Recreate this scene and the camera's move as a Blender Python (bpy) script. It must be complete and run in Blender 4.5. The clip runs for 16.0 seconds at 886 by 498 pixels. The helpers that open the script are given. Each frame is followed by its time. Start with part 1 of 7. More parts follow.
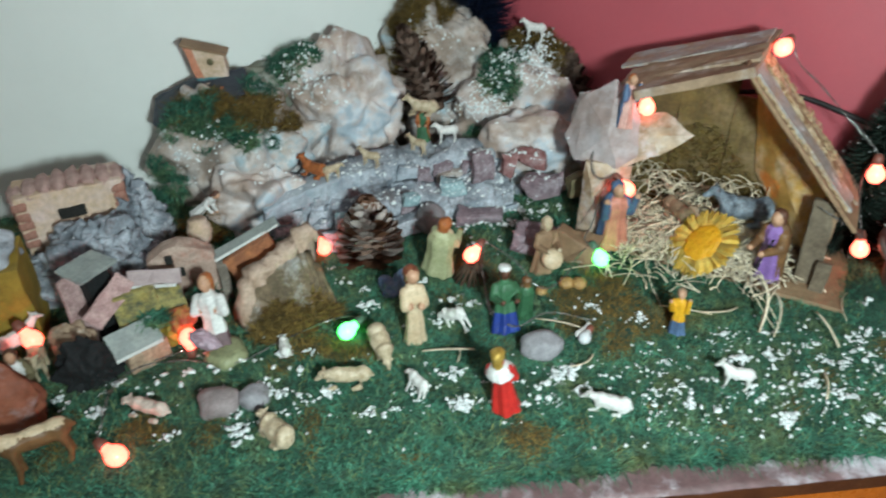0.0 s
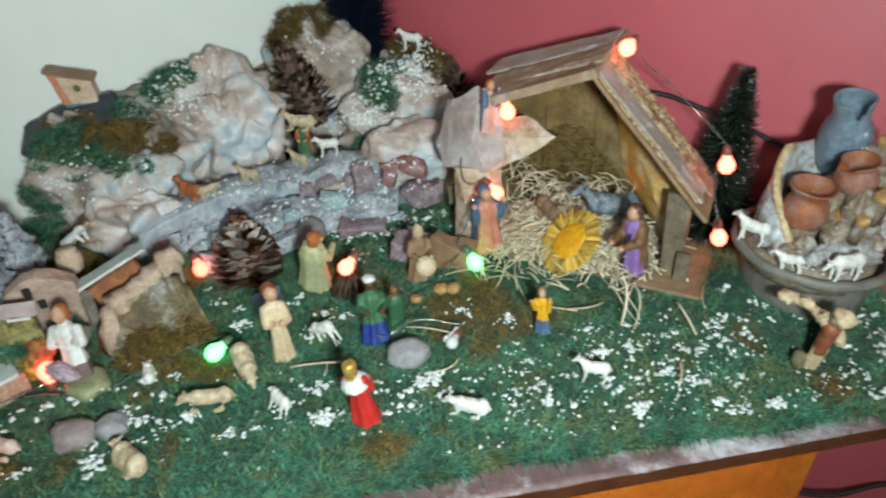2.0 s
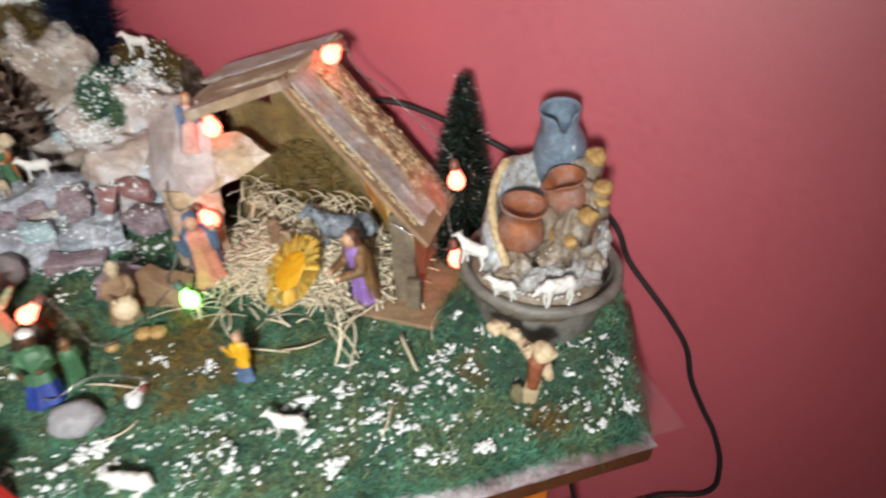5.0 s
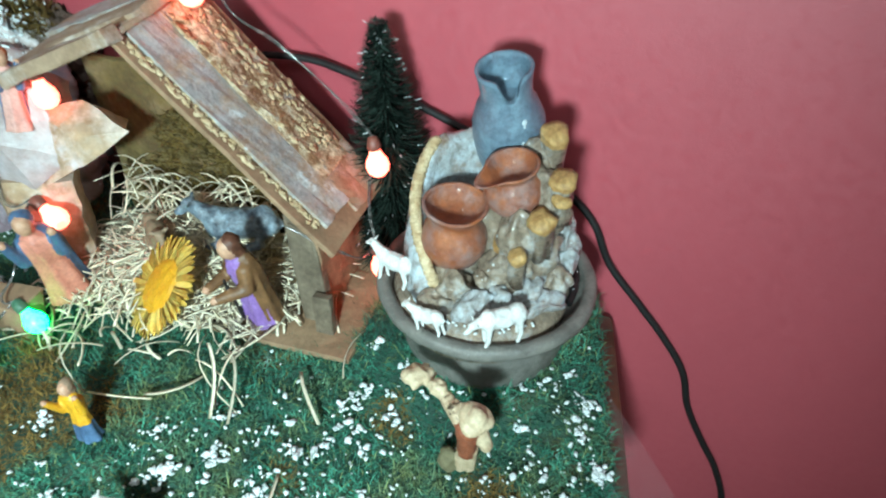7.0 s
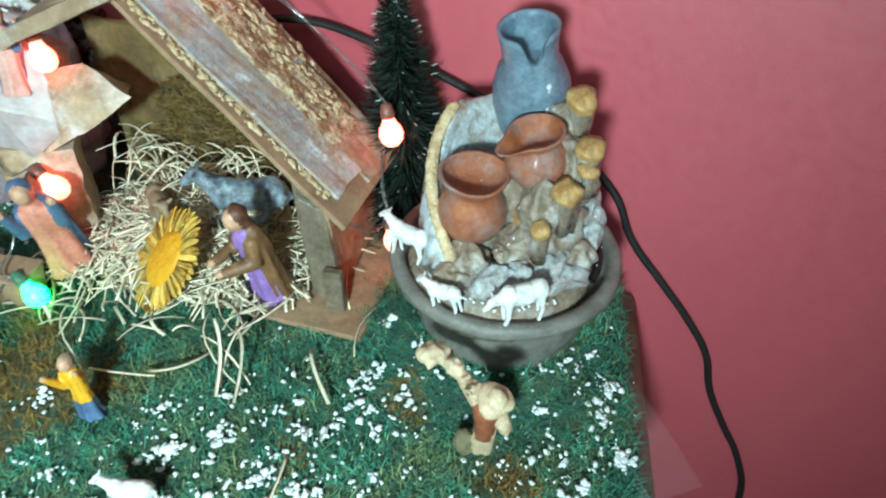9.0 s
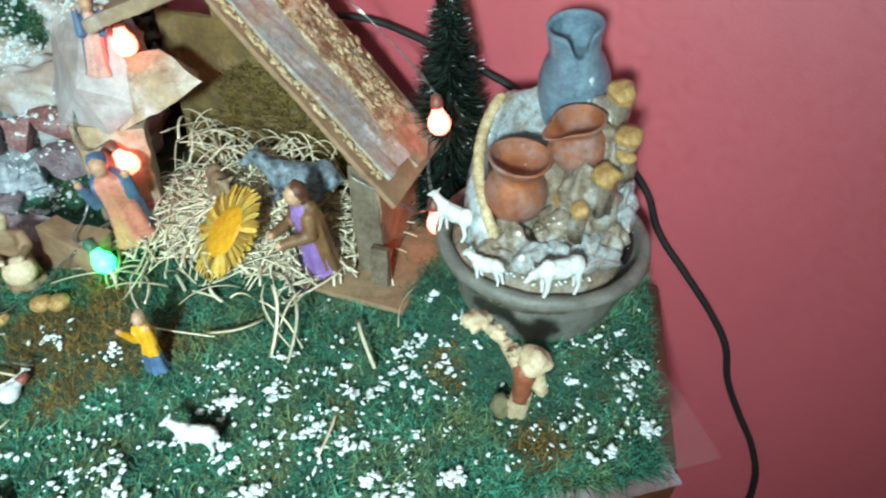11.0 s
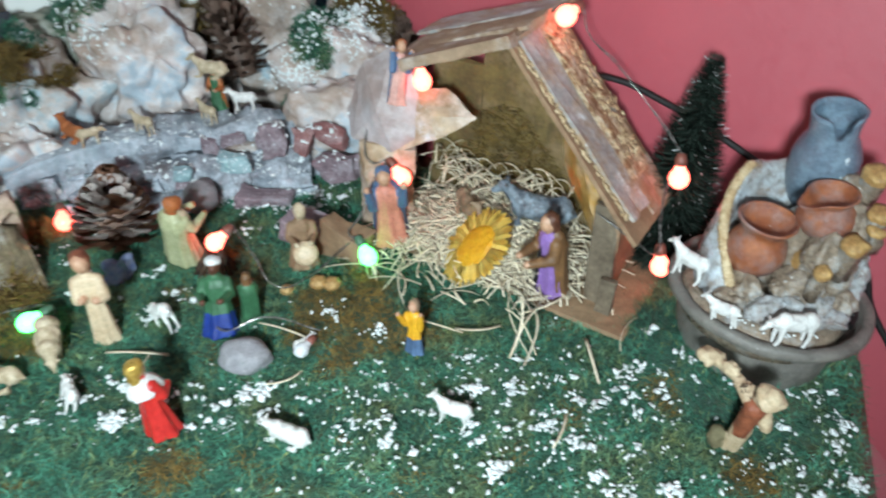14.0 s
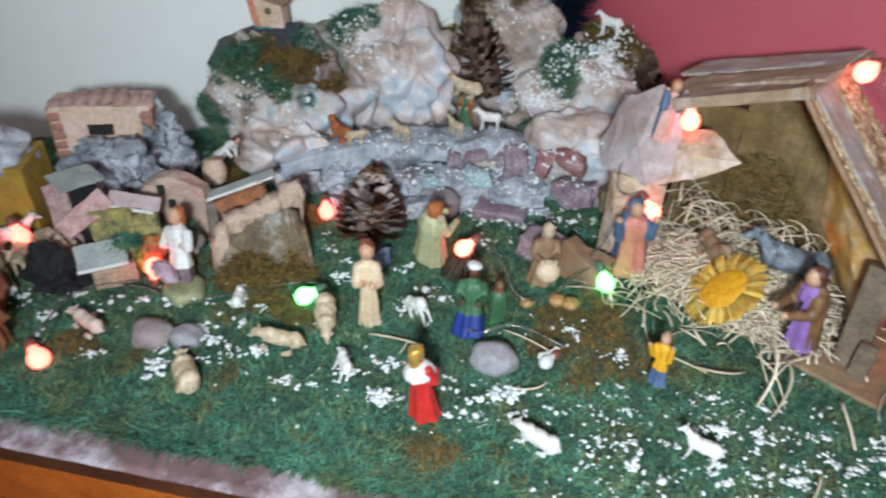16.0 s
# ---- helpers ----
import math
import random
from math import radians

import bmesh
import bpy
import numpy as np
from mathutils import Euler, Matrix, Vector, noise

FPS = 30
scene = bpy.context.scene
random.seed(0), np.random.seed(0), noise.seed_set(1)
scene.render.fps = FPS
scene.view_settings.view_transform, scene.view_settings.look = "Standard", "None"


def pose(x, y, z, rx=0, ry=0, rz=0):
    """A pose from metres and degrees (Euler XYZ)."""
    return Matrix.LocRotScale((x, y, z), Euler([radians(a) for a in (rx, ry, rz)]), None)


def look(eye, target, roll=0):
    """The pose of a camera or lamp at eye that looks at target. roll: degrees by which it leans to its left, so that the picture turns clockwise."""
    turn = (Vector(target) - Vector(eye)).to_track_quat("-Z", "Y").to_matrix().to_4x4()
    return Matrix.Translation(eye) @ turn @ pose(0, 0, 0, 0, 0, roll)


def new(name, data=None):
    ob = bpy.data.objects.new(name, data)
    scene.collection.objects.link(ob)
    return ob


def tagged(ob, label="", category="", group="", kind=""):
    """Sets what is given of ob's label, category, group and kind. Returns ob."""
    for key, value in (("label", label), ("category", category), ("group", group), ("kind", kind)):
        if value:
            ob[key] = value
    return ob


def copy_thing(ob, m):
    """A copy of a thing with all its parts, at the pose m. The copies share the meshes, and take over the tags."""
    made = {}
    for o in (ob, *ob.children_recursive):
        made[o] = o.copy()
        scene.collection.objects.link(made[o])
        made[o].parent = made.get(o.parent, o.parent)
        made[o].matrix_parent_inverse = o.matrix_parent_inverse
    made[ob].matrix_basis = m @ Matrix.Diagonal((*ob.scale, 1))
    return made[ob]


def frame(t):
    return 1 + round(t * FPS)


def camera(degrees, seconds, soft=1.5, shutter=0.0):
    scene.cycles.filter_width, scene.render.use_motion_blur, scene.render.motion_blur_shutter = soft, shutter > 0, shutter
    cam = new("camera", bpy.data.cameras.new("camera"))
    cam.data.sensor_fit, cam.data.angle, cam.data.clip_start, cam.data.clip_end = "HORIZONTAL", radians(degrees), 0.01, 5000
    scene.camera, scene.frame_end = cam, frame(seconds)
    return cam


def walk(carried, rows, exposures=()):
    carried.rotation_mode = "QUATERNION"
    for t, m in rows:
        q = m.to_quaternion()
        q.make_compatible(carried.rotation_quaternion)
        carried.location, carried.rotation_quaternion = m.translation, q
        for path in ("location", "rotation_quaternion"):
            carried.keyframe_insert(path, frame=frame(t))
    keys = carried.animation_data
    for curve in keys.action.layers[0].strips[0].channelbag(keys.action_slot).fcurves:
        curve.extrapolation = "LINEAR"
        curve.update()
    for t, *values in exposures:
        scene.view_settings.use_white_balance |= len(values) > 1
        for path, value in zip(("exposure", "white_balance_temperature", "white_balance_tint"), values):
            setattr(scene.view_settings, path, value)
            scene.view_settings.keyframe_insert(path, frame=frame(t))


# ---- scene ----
from mathutils.bvhtree import BVHTree

cam = camera(67.7, 16.0, soft=2.1, shutter=1.0)
# seconds, place in metres, turn in degrees
ROWS = [
    (0.0, 0.0069, 0.1074, 1.204, 55.03, -0.16, 0.45),
    (0.5, 0.0343, 0.1074, 1.2097, 55.4, 0.06, -0.33),
    (1.0, 0.0608, 0.1062, 1.212, 55.95, 0.44, -1.63),
    (1.5, 0.0821, 0.1035, 1.209, 55.67, 0.81, -2.85),
    (2.0, 0.1066, 0.1025, 1.2093, 55.55, 1.14, -4.04),
    (2.5, 0.126, 0.1035, 1.2072, 55.47, 0.86, -5.19),
    (3.0, 0.1476, 0.1113, 1.2062, 55.21, 0.97, -6.3),
    (3.5, 0.1775, 0.1116, 1.2052, 55.57, 0.97, -7.51),
    (4.0, 0.182, 0.0996, 1.2028, 55.89, 0.17, -14.04),
    (4.5, 0.2435, 0.1257, 1.2071, 55.48, -0.89, -12.19),
    (5.0, 0.3075, 0.1569, 1.195, 55.04, -0.93, -11.86),
    (7.5, 0.4039, 0.3113, 1.1278, 49.5, -0.12, -11.57),
    (8.0, 0.4038, 0.3191, 1.1203, 48.66, 0.0, -11.47),
    (10.5, 0.3799, 0.2704, 1.1243, 50.4, -0.94, -9.34),
    (11.0, 0.3711, 0.2677, 1.1249, 50.42, -1.17, -8.78),
    (11.5, 0.36, 0.2716, 1.1238, 49.66, -1.22, -7.23),
    (12.0, 0.3456, 0.2685, 1.1263, 49.46, -1.11, -5.48),
    (12.5, 0.3255, 0.2618, 1.1323, 50.08, -1.31, -2.88),
    (13.0, 0.2971, 0.2462, 1.1459, 51.12, -1.72, 0.1),
    (13.5, 0.2807, 0.2281, 1.1549, 52.09, -1.97, 2.26),
    (14.0, 0.2643, 0.2081, 1.1595, 53.29, -2.31, 3.93),
    (14.5, 0.2443, 0.2001, 1.1647, 53.69, -2.26, 6.67),
    (15.0, 0.2097, 0.1852, 1.1659, 54.57, -2.9, 10.66),
    (15.5, 0.1794, 0.1727, 1.1666, 54.87, -2.9, 15.07),
    (16.0, 0.1608, 0.1636, 1.1665, 54.9, -2.7, 17.6),
]
# seconds, stops, white balance
EXPOSURES = [(0.0, -0.10, 6300, 9), (3.0, -0.05, 6800, 12), (5.0, 0.22, 7150, 26), (7.4, 0.46, 5500, -6), (10.3, 0.42, 5800, -4), (11.5, 0.40, 5850, -3), (13.5, 0.20, 6000, 10), (14.5, 0.08, 6100, 16), (16.0, 0.0, 6250, 23)]
walk(cam, [(t, pose(x, y, z, rx, ry, rz)) for t, x, y, z, rx, ry, rz in ROWS], EXPOSURES)

# ---- light ----
world = bpy.data.worlds.new("room")
scene.world = world
world.use_nodes = True
world.node_tree.nodes["Background"].inputs[0].default_value = (0.80, 0.95, 1.0, 1)
world.node_tree.nodes["Background"].inputs[1].default_value = 0.05


def lamp(name, kind, power, colour, m, size=0.02):
    data = bpy.data.lights.new(name, kind)
    data.energy, data.color = power, colour
    if kind == "AREA":
        data.shape, data.size = "DISK", size
    else:
        data.shadow_soft_size = size
    ob = new(name, data)
    ob.matrix_world = m
    return ob


# the small white lamp beside the lens lights the table; a dim unseen overhead fill is added
spot = lamp("camera_lamp", "SPOT", 37.0, (0.84, 1.0, 0.975), look((0.20, -0.07, 1.215), (0.11, 0.75, 0.86)), 0.04)
spot.data.spot_size, spot.data.spot_blend = radians(114), 1.0
lamp("overhead_fill", "AREA", 6.0, (0.95, 0.98, 0.95), look((-0.2, -0.9, 2.42), (-0.2, -0.6, 0)), 0.35)

# ---- materials ----
def mat(name, c1, c2=None, scale=60, rough=0.75, bump=0.25, fine=700, metal=0.0, fleck=None, fleck_scale=500, fleck_at=0.62,
        wash=None, wash_scale=14, wash_at=0.5, island=0.0, coat=0.0, mottle=0.26, wash2=None, wash2_scale=24, wash2_at=0.56, glow=None, power=0.0, trans=0.0, alpha=1.0):
    m = bpy.data.materials.new(name)
    m.use_nodes = True
    nt = m.node_tree
    b = nt.nodes["Principled BSDF"]
    lk = nt.links.new
    tc = nt.nodes.new("ShaderNodeTexCoord")

    def noisy(s, detail=6.0, rgh=0.6):
        n = nt.nodes.new("ShaderNodeTexNoise")
        n.inputs["Scale"].default_value, n.inputs["Detail"].default_value, n.inputs["Roughness"].default_value = s, detail, rgh
        lk(tc.outputs["Object"], n.inputs["Vector"])
        return n

    def ramp(src, lo, hi, a=(0, 0, 0, 1), z=(1, 1, 1, 1)):
        r = nt.nodes.new("ShaderNodeValToRGB")
        r.color_ramp.elements[0].position, r.color_ramp.elements[1].position = lo, hi
        r.color_ramp.elements[0].color, r.color_ramp.elements[1].color = a, z
        lk(src, r.inputs[0])
        return r

    def mix(fac, a, z, kind="MIX"):
        x = nt.nodes.new("ShaderNodeMix")
        x.data_type, x.blend_type = "RGBA", kind
        if isinstance(fac, float):
            x.inputs[0].default_value = fac
        else:
            lk(fac, x.inputs[0])
        for sock, v in ((x.inputs[6], a), (x.inputs[7], z)):
            if isinstance(v, tuple):
                sock.default_value = (*v[:3], 1)
            else:
                lk(v, sock)
        return x.outputs[2]

    c2 = c2 or tuple(v * 0.7 for v in c1)
    col = ramp(noisy(scale).outputs[0], 0.35, 0.65, (*c2, 1), (*c1, 1)).outputs[0]
    grain = ramp(noisy(scale * 4.5, 4, 0.7).outputs[0], 0.25, 0.75, (1 - mottle,) * 3 + (1,), (1 + 0.8 * mottle,) * 3 + (1,))
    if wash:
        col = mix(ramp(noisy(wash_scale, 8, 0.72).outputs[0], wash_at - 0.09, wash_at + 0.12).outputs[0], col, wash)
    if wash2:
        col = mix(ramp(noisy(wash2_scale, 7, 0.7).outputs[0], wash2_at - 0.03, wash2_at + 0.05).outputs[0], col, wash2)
    col = mix(1.0, col, grain.outputs[0], "MULTIPLY")
    if fleck:
        col = mix(ramp(noisy(fleck_scale, 3).outputs[0], fleck_at - 0.03, fleck_at + 0.03).outputs[0], col, fleck)
    if island:
        g = nt.nodes.new("ShaderNodeNewGeometry")
        oi = nt.nodes.new("ShaderNodeObjectInfo")
        add = nt.nodes.new("ShaderNodeMath")
        add.operation = "ADD"
        lk(g.outputs["Random Per Island"], add.inputs[0])
        lk(oi.outputs["Random"], add.inputs[1])
        frac = nt.nodes.new("ShaderNodeMath")
        frac.operation = "FRACT"
        lk(add.outputs[0], frac.inputs[0])
        r = ramp(frac.outputs[0], 0.0, 1.0, (1 - island,) * 3 + (1,), (1 + island,) * 3 + (1,))
        col = mix(1.0, col, r.outputs[0], "MULTIPLY")
    lk(col, b.inputs["Base Color"])
    rr = ramp(noisy(fine * 0.4).outputs[0], 0.3, 0.7, (max(rough - 0.12, 0.02),) * 3 + (1,), (min(rough + 0.12, 1),) * 3 + (1,))
    lk(rr.outputs[0], b.inputs["Roughness"])
    b.inputs["Metallic"].default_value = metal
    b.inputs["Coat Weight"].default_value = coat
    b.inputs["Transmission Weight"].default_value = trans
    b.inputs["Alpha"].default_value = alpha
    if bump:
        bp = nt.nodes.new("ShaderNodeBump")
        bp.inputs["Strength"].default_value, bp.inputs["Distance"].default_value = bump, 0.002
        lk(noisy(fine, 8).outputs[0], bp.inputs["Height"])
        lk(bp.outputs[0], b.inputs["Normal"])
    if glow:
        b.inputs["Emission Color"].default_value = (*glow, 1)
        b.inputs["Emission Strength"].default_value = power
    return m


WHITE_WALL = mat("white_wall_paint", (0.83, 0.86, 0.83), (0.80, 0.83, 0.80), 5, 0.75, 0.12, 350, mottle=0.02)
RED_WALL = mat("red_wall_paint", (0.50, 0.092, 0.117), (0.47, 0.083, 0.106), 4, 0.50, 0.10, 320, mottle=0.03)
RED_WALL.node_tree.nodes["Principled BSDF"].inputs["Specular IOR Level"].default_value = 1.0
FLOOR = mat("floor_tile", (0.30, 0.22, 0.17), (0.22, 0.16, 0.12), 8, 0.5)
CEIL = mat("ceiling_paint", (0.75, 0.74, 0.7), (0.7, 0.69, 0.66), 5, 0.9)
ORANGE_WOOD = mat("orange_varnished_wood", (0.62, 0.17, 0.022), (0.48, 0.105, 0.012), 9, 0.3, 0.1, 300, coat=0.4)
DARK_EDGE = mat("dark_board_edge", (0.11, 0.036, 0.014), (0.07, 0.022, 0.010), 30, 0.40, coat=0.3)
CRAFT = mat("sprayed_brown_paper", (0.21, 0.125, 0.127), (0.12, 0.07, 0.07), 25, 0.5, 0.5, 120, wash=(0.62, 0.58, 0.63), wash_scale=13, wash_at=0.55, fleck=(0.6, 0.6, 0.6), fleck_scale=190, fleck_at=0.73)
SOIL = mat("mossy_soil", (0.036, 0.095, 0.062), (0.020, 0.050, 0.034), 45, 0.95, 0.8, 400, wash=(0.085, 0.055, 0.018), wash_scale=13, wash_at=0.6)
MOSS = mat("green_moss", (0.074, 0.265, 0.168), (0.028, 0.105, 0.068), 26, 0.7, 0.0, island=0.7, wash=(0.20, 0.21, 0.07), wash_scale=16, wash_at=0.59, wash2=(0.40, 0.46, 0.46), wash2_scale=13, wash2_at=0.685)
MOSS_LIGHT = mat("olive_moss", (0.22, 0.27, 0.10), (0.12, 0.165, 0.065), 40, 0.8, 0.0, island=0.6)
MOSS_BROWN = mat("brown_moss", (0.23, 0.145, 0.034), (0.125, 0.085, 0.022), 60, 0.9, 0.0, island=0.55)
SNOW = mat("white_foam_flakes", (0.84, 0.87, 0.87), (0.74, 0.79, 0.80), 300, 0.7, 0.2, island=0.12)
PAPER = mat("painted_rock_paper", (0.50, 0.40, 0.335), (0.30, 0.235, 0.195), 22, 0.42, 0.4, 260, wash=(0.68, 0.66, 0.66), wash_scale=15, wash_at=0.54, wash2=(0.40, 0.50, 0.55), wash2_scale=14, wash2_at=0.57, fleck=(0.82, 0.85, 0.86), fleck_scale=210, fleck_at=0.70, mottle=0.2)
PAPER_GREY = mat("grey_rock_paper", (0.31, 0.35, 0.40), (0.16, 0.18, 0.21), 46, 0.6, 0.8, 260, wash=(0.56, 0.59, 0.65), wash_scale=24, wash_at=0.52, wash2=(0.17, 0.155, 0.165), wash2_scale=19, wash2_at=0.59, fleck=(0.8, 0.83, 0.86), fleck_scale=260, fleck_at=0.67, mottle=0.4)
PAPER_TAN = mat("tan_rock_paper", (0.48, 0.33, 0.20), (0.30, 0.19, 0.11), 28, 0.40, 0.4, 240, wash=(0.66, 0.54, 0.46), wash_scale=26, wash_at=0.54, wash2=(0.66, 0.60, 0.60), wash2_scale=16, wash2_at=0.60)
PAPER_ROSE = mat("rosy_folded_paper", (0.46, 0.36, 0.34), (0.31, 0.23, 0.21), 24, 0.42, 0.3, 240, wash=(0.55, 0.50, 0.52), wash_scale=18, wash_at=0.52, mottle=0.15)
BLUE_PATH = mat("blue_grey_path_paint", (0.36, 0.42, 0.48), (0.25, 0.29, 0.34), 34, 0.55, 0.4, 260, wash=(0.58, 0.62, 0.68), wash_scale=30, wash_at=0.56, mottle=0.2)
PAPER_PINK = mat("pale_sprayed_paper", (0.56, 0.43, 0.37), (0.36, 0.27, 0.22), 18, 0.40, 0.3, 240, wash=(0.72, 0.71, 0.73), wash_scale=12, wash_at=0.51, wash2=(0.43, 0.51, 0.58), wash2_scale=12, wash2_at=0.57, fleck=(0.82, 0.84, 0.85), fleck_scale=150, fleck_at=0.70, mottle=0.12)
SLATE = mat("dark_slate", (0.055, 0.065, 0.085), (0.03, 0.035, 0.05), 60, 0.6, 0.4)
TURQ = mat("pale_turquoise_paint", (0.34, 0.50, 0.53), (0.24, 0.33, 0.37), 60, 0.7, 0.3, 300, fleck=(0.8, 0.85, 0.86), fleck_scale=300, fleck_at=0.62)
PURPLE_STONE = mat("purplish_stone", (0.34, 0.25, 0.28), (0.17, 0.12, 0.14), 90, 0.6, 0.5, 300, wash=(0.36, 0.33, 0.36), wash_scale=45, wash_at=0.58, fleck=(0.75, 0.77, 0.8), fleck_scale=300, fleck_at=0.69, mottle=0.35)
RED_STONE = mat("dull_red_stone", (0.34, 0.14, 0.13), (0.20, 0.085, 0.085), 90, 0.6, 0.5, 300, wash=(0.40, 0.33, 0.34), wash_scale=50, wash_at=0.58, mottle=0.35)
GREY_STONE = mat("grey_stone", (0.36, 0.35, 0.37), (0.25, 0.24, 0.26), 130, 0.8, 0.5, 600)
OLIVE_STONE = mat("olive_stone", (0.20, 0.17, 0.09), (0.12, 0.10, 0.05), 80, 0.8, 0.5, 400)
HUT_WOOD = mat("weathered_plank", (0.40, 0.275, 0.18), (0.25, 0.16, 0.095), 35, 0.75, 0.4, 350, wash=(0.54, 0.46, 0.41), wash_scale=30, wash_at=0.6)
POST_WOOD = mat("weathered_post_wood", (0.20, 0.155, 0.105), (0.11, 0.08, 0.052), 60, 0.7, 0.5, 500, mottle=0.35)
HUT_BROWN = mat("brown_plank", (0.34, 0.215, 0.125), (0.235, 0.14, 0.078), 30, 0.7, 0.3, 350)
HUT_BACK = mat("mossy_brown_panel", (0.20, 0.14, 0.045), (0.11, 0.075, 0.028), 45, 0.9, 0.8, 300, wash=(0.28, 0.19, 0.10), wash_scale=25, wash_at=0.58)
BARK = mat("rusty_bark", (0.40, 0.225, 0.10), (0.22, 0.11, 0.05), 60, 0.7, 0.9, 350, wash=(0.78, 0.66, 0.46), wash_scale=120, wash_at=0.53, wash2=(0.42, 0.37, 0.31), wash2_scale=60, wash2_at=0.60, mottle=0.4)
GREY_WOOD = mat("grey_white_plank", (0.46, 0.47, 0.47), (0.32, 0.30, 0.28), 50, 0.5, 0.4, 350, wash=(0.38, 0.26, 0.16), wash_scale=48, wash_at=0.53, wash2=(0.62, 0.64, 0.64), wash2_scale=55, wash2_at=0.62, mottle=0.35)
CREAM_BARK = mat("cream_bark_rim", (0.70, 0.56, 0.35), (0.42, 0.27, 0.13), 160, 0.8, 0.6, 500)
STRAW = mat("dry_straw", (0.86, 0.77, 0.60), (0.72, 0.60, 0.42), 120, 0.42, 0.0, island=0.28)
PETAL = mat("yellow_petal", (0.86, 0.43, 0.012), (0.76, 0.34, 0.008), 120, 0.55, 0.3, 900, island=0.12)
PETAL_EDGE = mat("pale_petal_fringe", (0.92, 0.68, 0.18), (0.86, 0.56, 0.09), 130, 0.4, 0.1, island=0.2)
CONE_BROWN = mat("pine_cone_scale", (0.27, 0.125, 0.07), (0.15, 0.062, 0.033), 120, 0.55, 0.3, 500, island=0.3)
CONE_WHITE = mat("snow_dabbed_scale", (0.80, 0.77, 0.75), (0.45, 0.32, 0.26), 120, 0.6, 0.3, 500)
CONE_DARK = mat("dark_cone_scale", (0.21, 0.13, 0.095), (0.11, 0.066, 0.048), 120, 0.65, 0.3, 500, island=0.4, fleck=(0.5, 0.45, 0.42), fleck_scale=120, fleck_at=0.66)
BRISTLE = mat("dark_green_bristle", (0.038, 0.054, 0.043), (0.012, 0.018, 0.014), 60, 0.18, 0.0, island=0.8)
BRISTLE_BLUE = mat("navy_bristle", (0.010, 0.022, 0.060), (0.006, 0.012, 0.035), 100, 0.5, 0.0, island=0.5)
POT = mat("grey_brown_pot", (0.215, 0.200, 0.180), (0.14, 0.13, 0.115), 60, 0.42, 0.4, 500, wash=(0.24, 0.22, 0.19), wash_scale=45, wash_at=0.58, fleck=(0.5, 0.5, 0.48), fleck_scale=420, fleck_at=0.72)
VASE = mat("slate_blue_glaze", (0.20, 0.285, 0.36), (0.115, 0.165, 0.225), 75, 0.36, 0.6, 900, coat=0.25, wash=(0.13, 0.14, 0.19), wash_scale=34, wash_at=0.57, mottle=0.34)
CLAY = mat("terracotta_glaze", (0.38, 0.125, 0.045), (0.24, 0.07, 0.032), 60, 0.42, 0.5, 700, coat=0.12, wash=(0.30, 0.20, 0.185), wash_scale=38, wash_at=0.52, mottle=0.32)
RESIN = mat("mottled_fountain_rock", (0.36, 0.275, 0.20), (0.19, 0.145, 0.105), 70, 0.30, 0.5, 400, coat=0.35, wash=(0.46, 0.49, 0.50), wash_scale=45, wash_at=0.60, fleck=(0.75, 0.78, 0.8), fleck_scale=380, fleck_at=0.72, mottle=0.4)
RESIN_WHITE = mat("whitened_fountain_rock", (0.56, 0.62, 0.67), (0.27, 0.25, 0.23), 80, 0.30, 0.6, 400, coat=0.35, wash=(0.25, 0.17, 0.12), wash_scale=52, wash_at=0.55, mottle=0.3)
STUMP = mat("ochre_stump", (0.58, 0.37, 0.14), (0.34, 0.18, 0.06), 140, 0.4, 0.6, 500, coat=0.2, mottle=0.35)
PLASTIC_WHITE = mat("white_plastic", (0.80, 0.80, 0.77), (0.70, 0.69, 0.66), 90, 0.45, 0.15, 500)
IVORY = mat("ivory_plastic", (0.66, 0.55, 0.39), (0.42, 0.32, 0.20), 130, 0.42, 0.3, 500, mottle=0.3)
SKIN = mat("painted_skin", (0.60, 0.36, 0.23), (0.48, 0.26, 0.16), 150, 0.5, 0.15)
HAIR = mat("brown_painted_hair", (0.14, 0.055, 0.03), (0.08, 0.03, 0.018), 200, 0.5, 0.3)
RED = mat("red_paint", (0.62, 0.035, 0.025), (0.46, 0.02, 0.018), 60, 0.4, 0.15)
GREEN_P = mat("green_paint", (0.055, 0.17, 0.08), (0.03, 0.10, 0.045), 90, 0.5, 0.2)
BLUE_P = mat("deep_blue_paint", (0.02, 0.055, 0.30), (0.012, 0.03, 0.18), 90, 0.4, 0.2)
SKY_P = mat("dull_blue_paint", (0.10, 0.17, 0.30), (0.06, 0.10, 0.19), 90, 0.5, 0.2)
PINK_P = mat("salmon_paint", (0.66, 0.26, 0.18), (0.52, 0.18, 0.12), 90, 0.5, 0.2)
PURPLE_P = mat("lilac_paint", (0.33, 0.19, 0.50), (0.23, 0.12, 0.38), 90, 0.5, 0.2)
BROWN_P = mat("brown_paint", (0.23, 0.115, 0.045), (0.14, 0.07, 0.03), 90, 0.5, 0.2)
YELLOW_P = mat("yellow_paint", (0.78, 0.42, 0.02), (0.62, 0.30, 0.015), 90, 0.45, 0.2)
GOLD = mat("gold_paint", (0.62, 0.42, 0.10), (0.45, 0.27, 0.05), 150, 0.35, 0.2, metal=0.5)
CREAM_P = mat("cream_robe_paint", (0.70, 0.56, 0.38), (0.55, 0.40, 0.25), 80, 0.5, 0.2, 500)
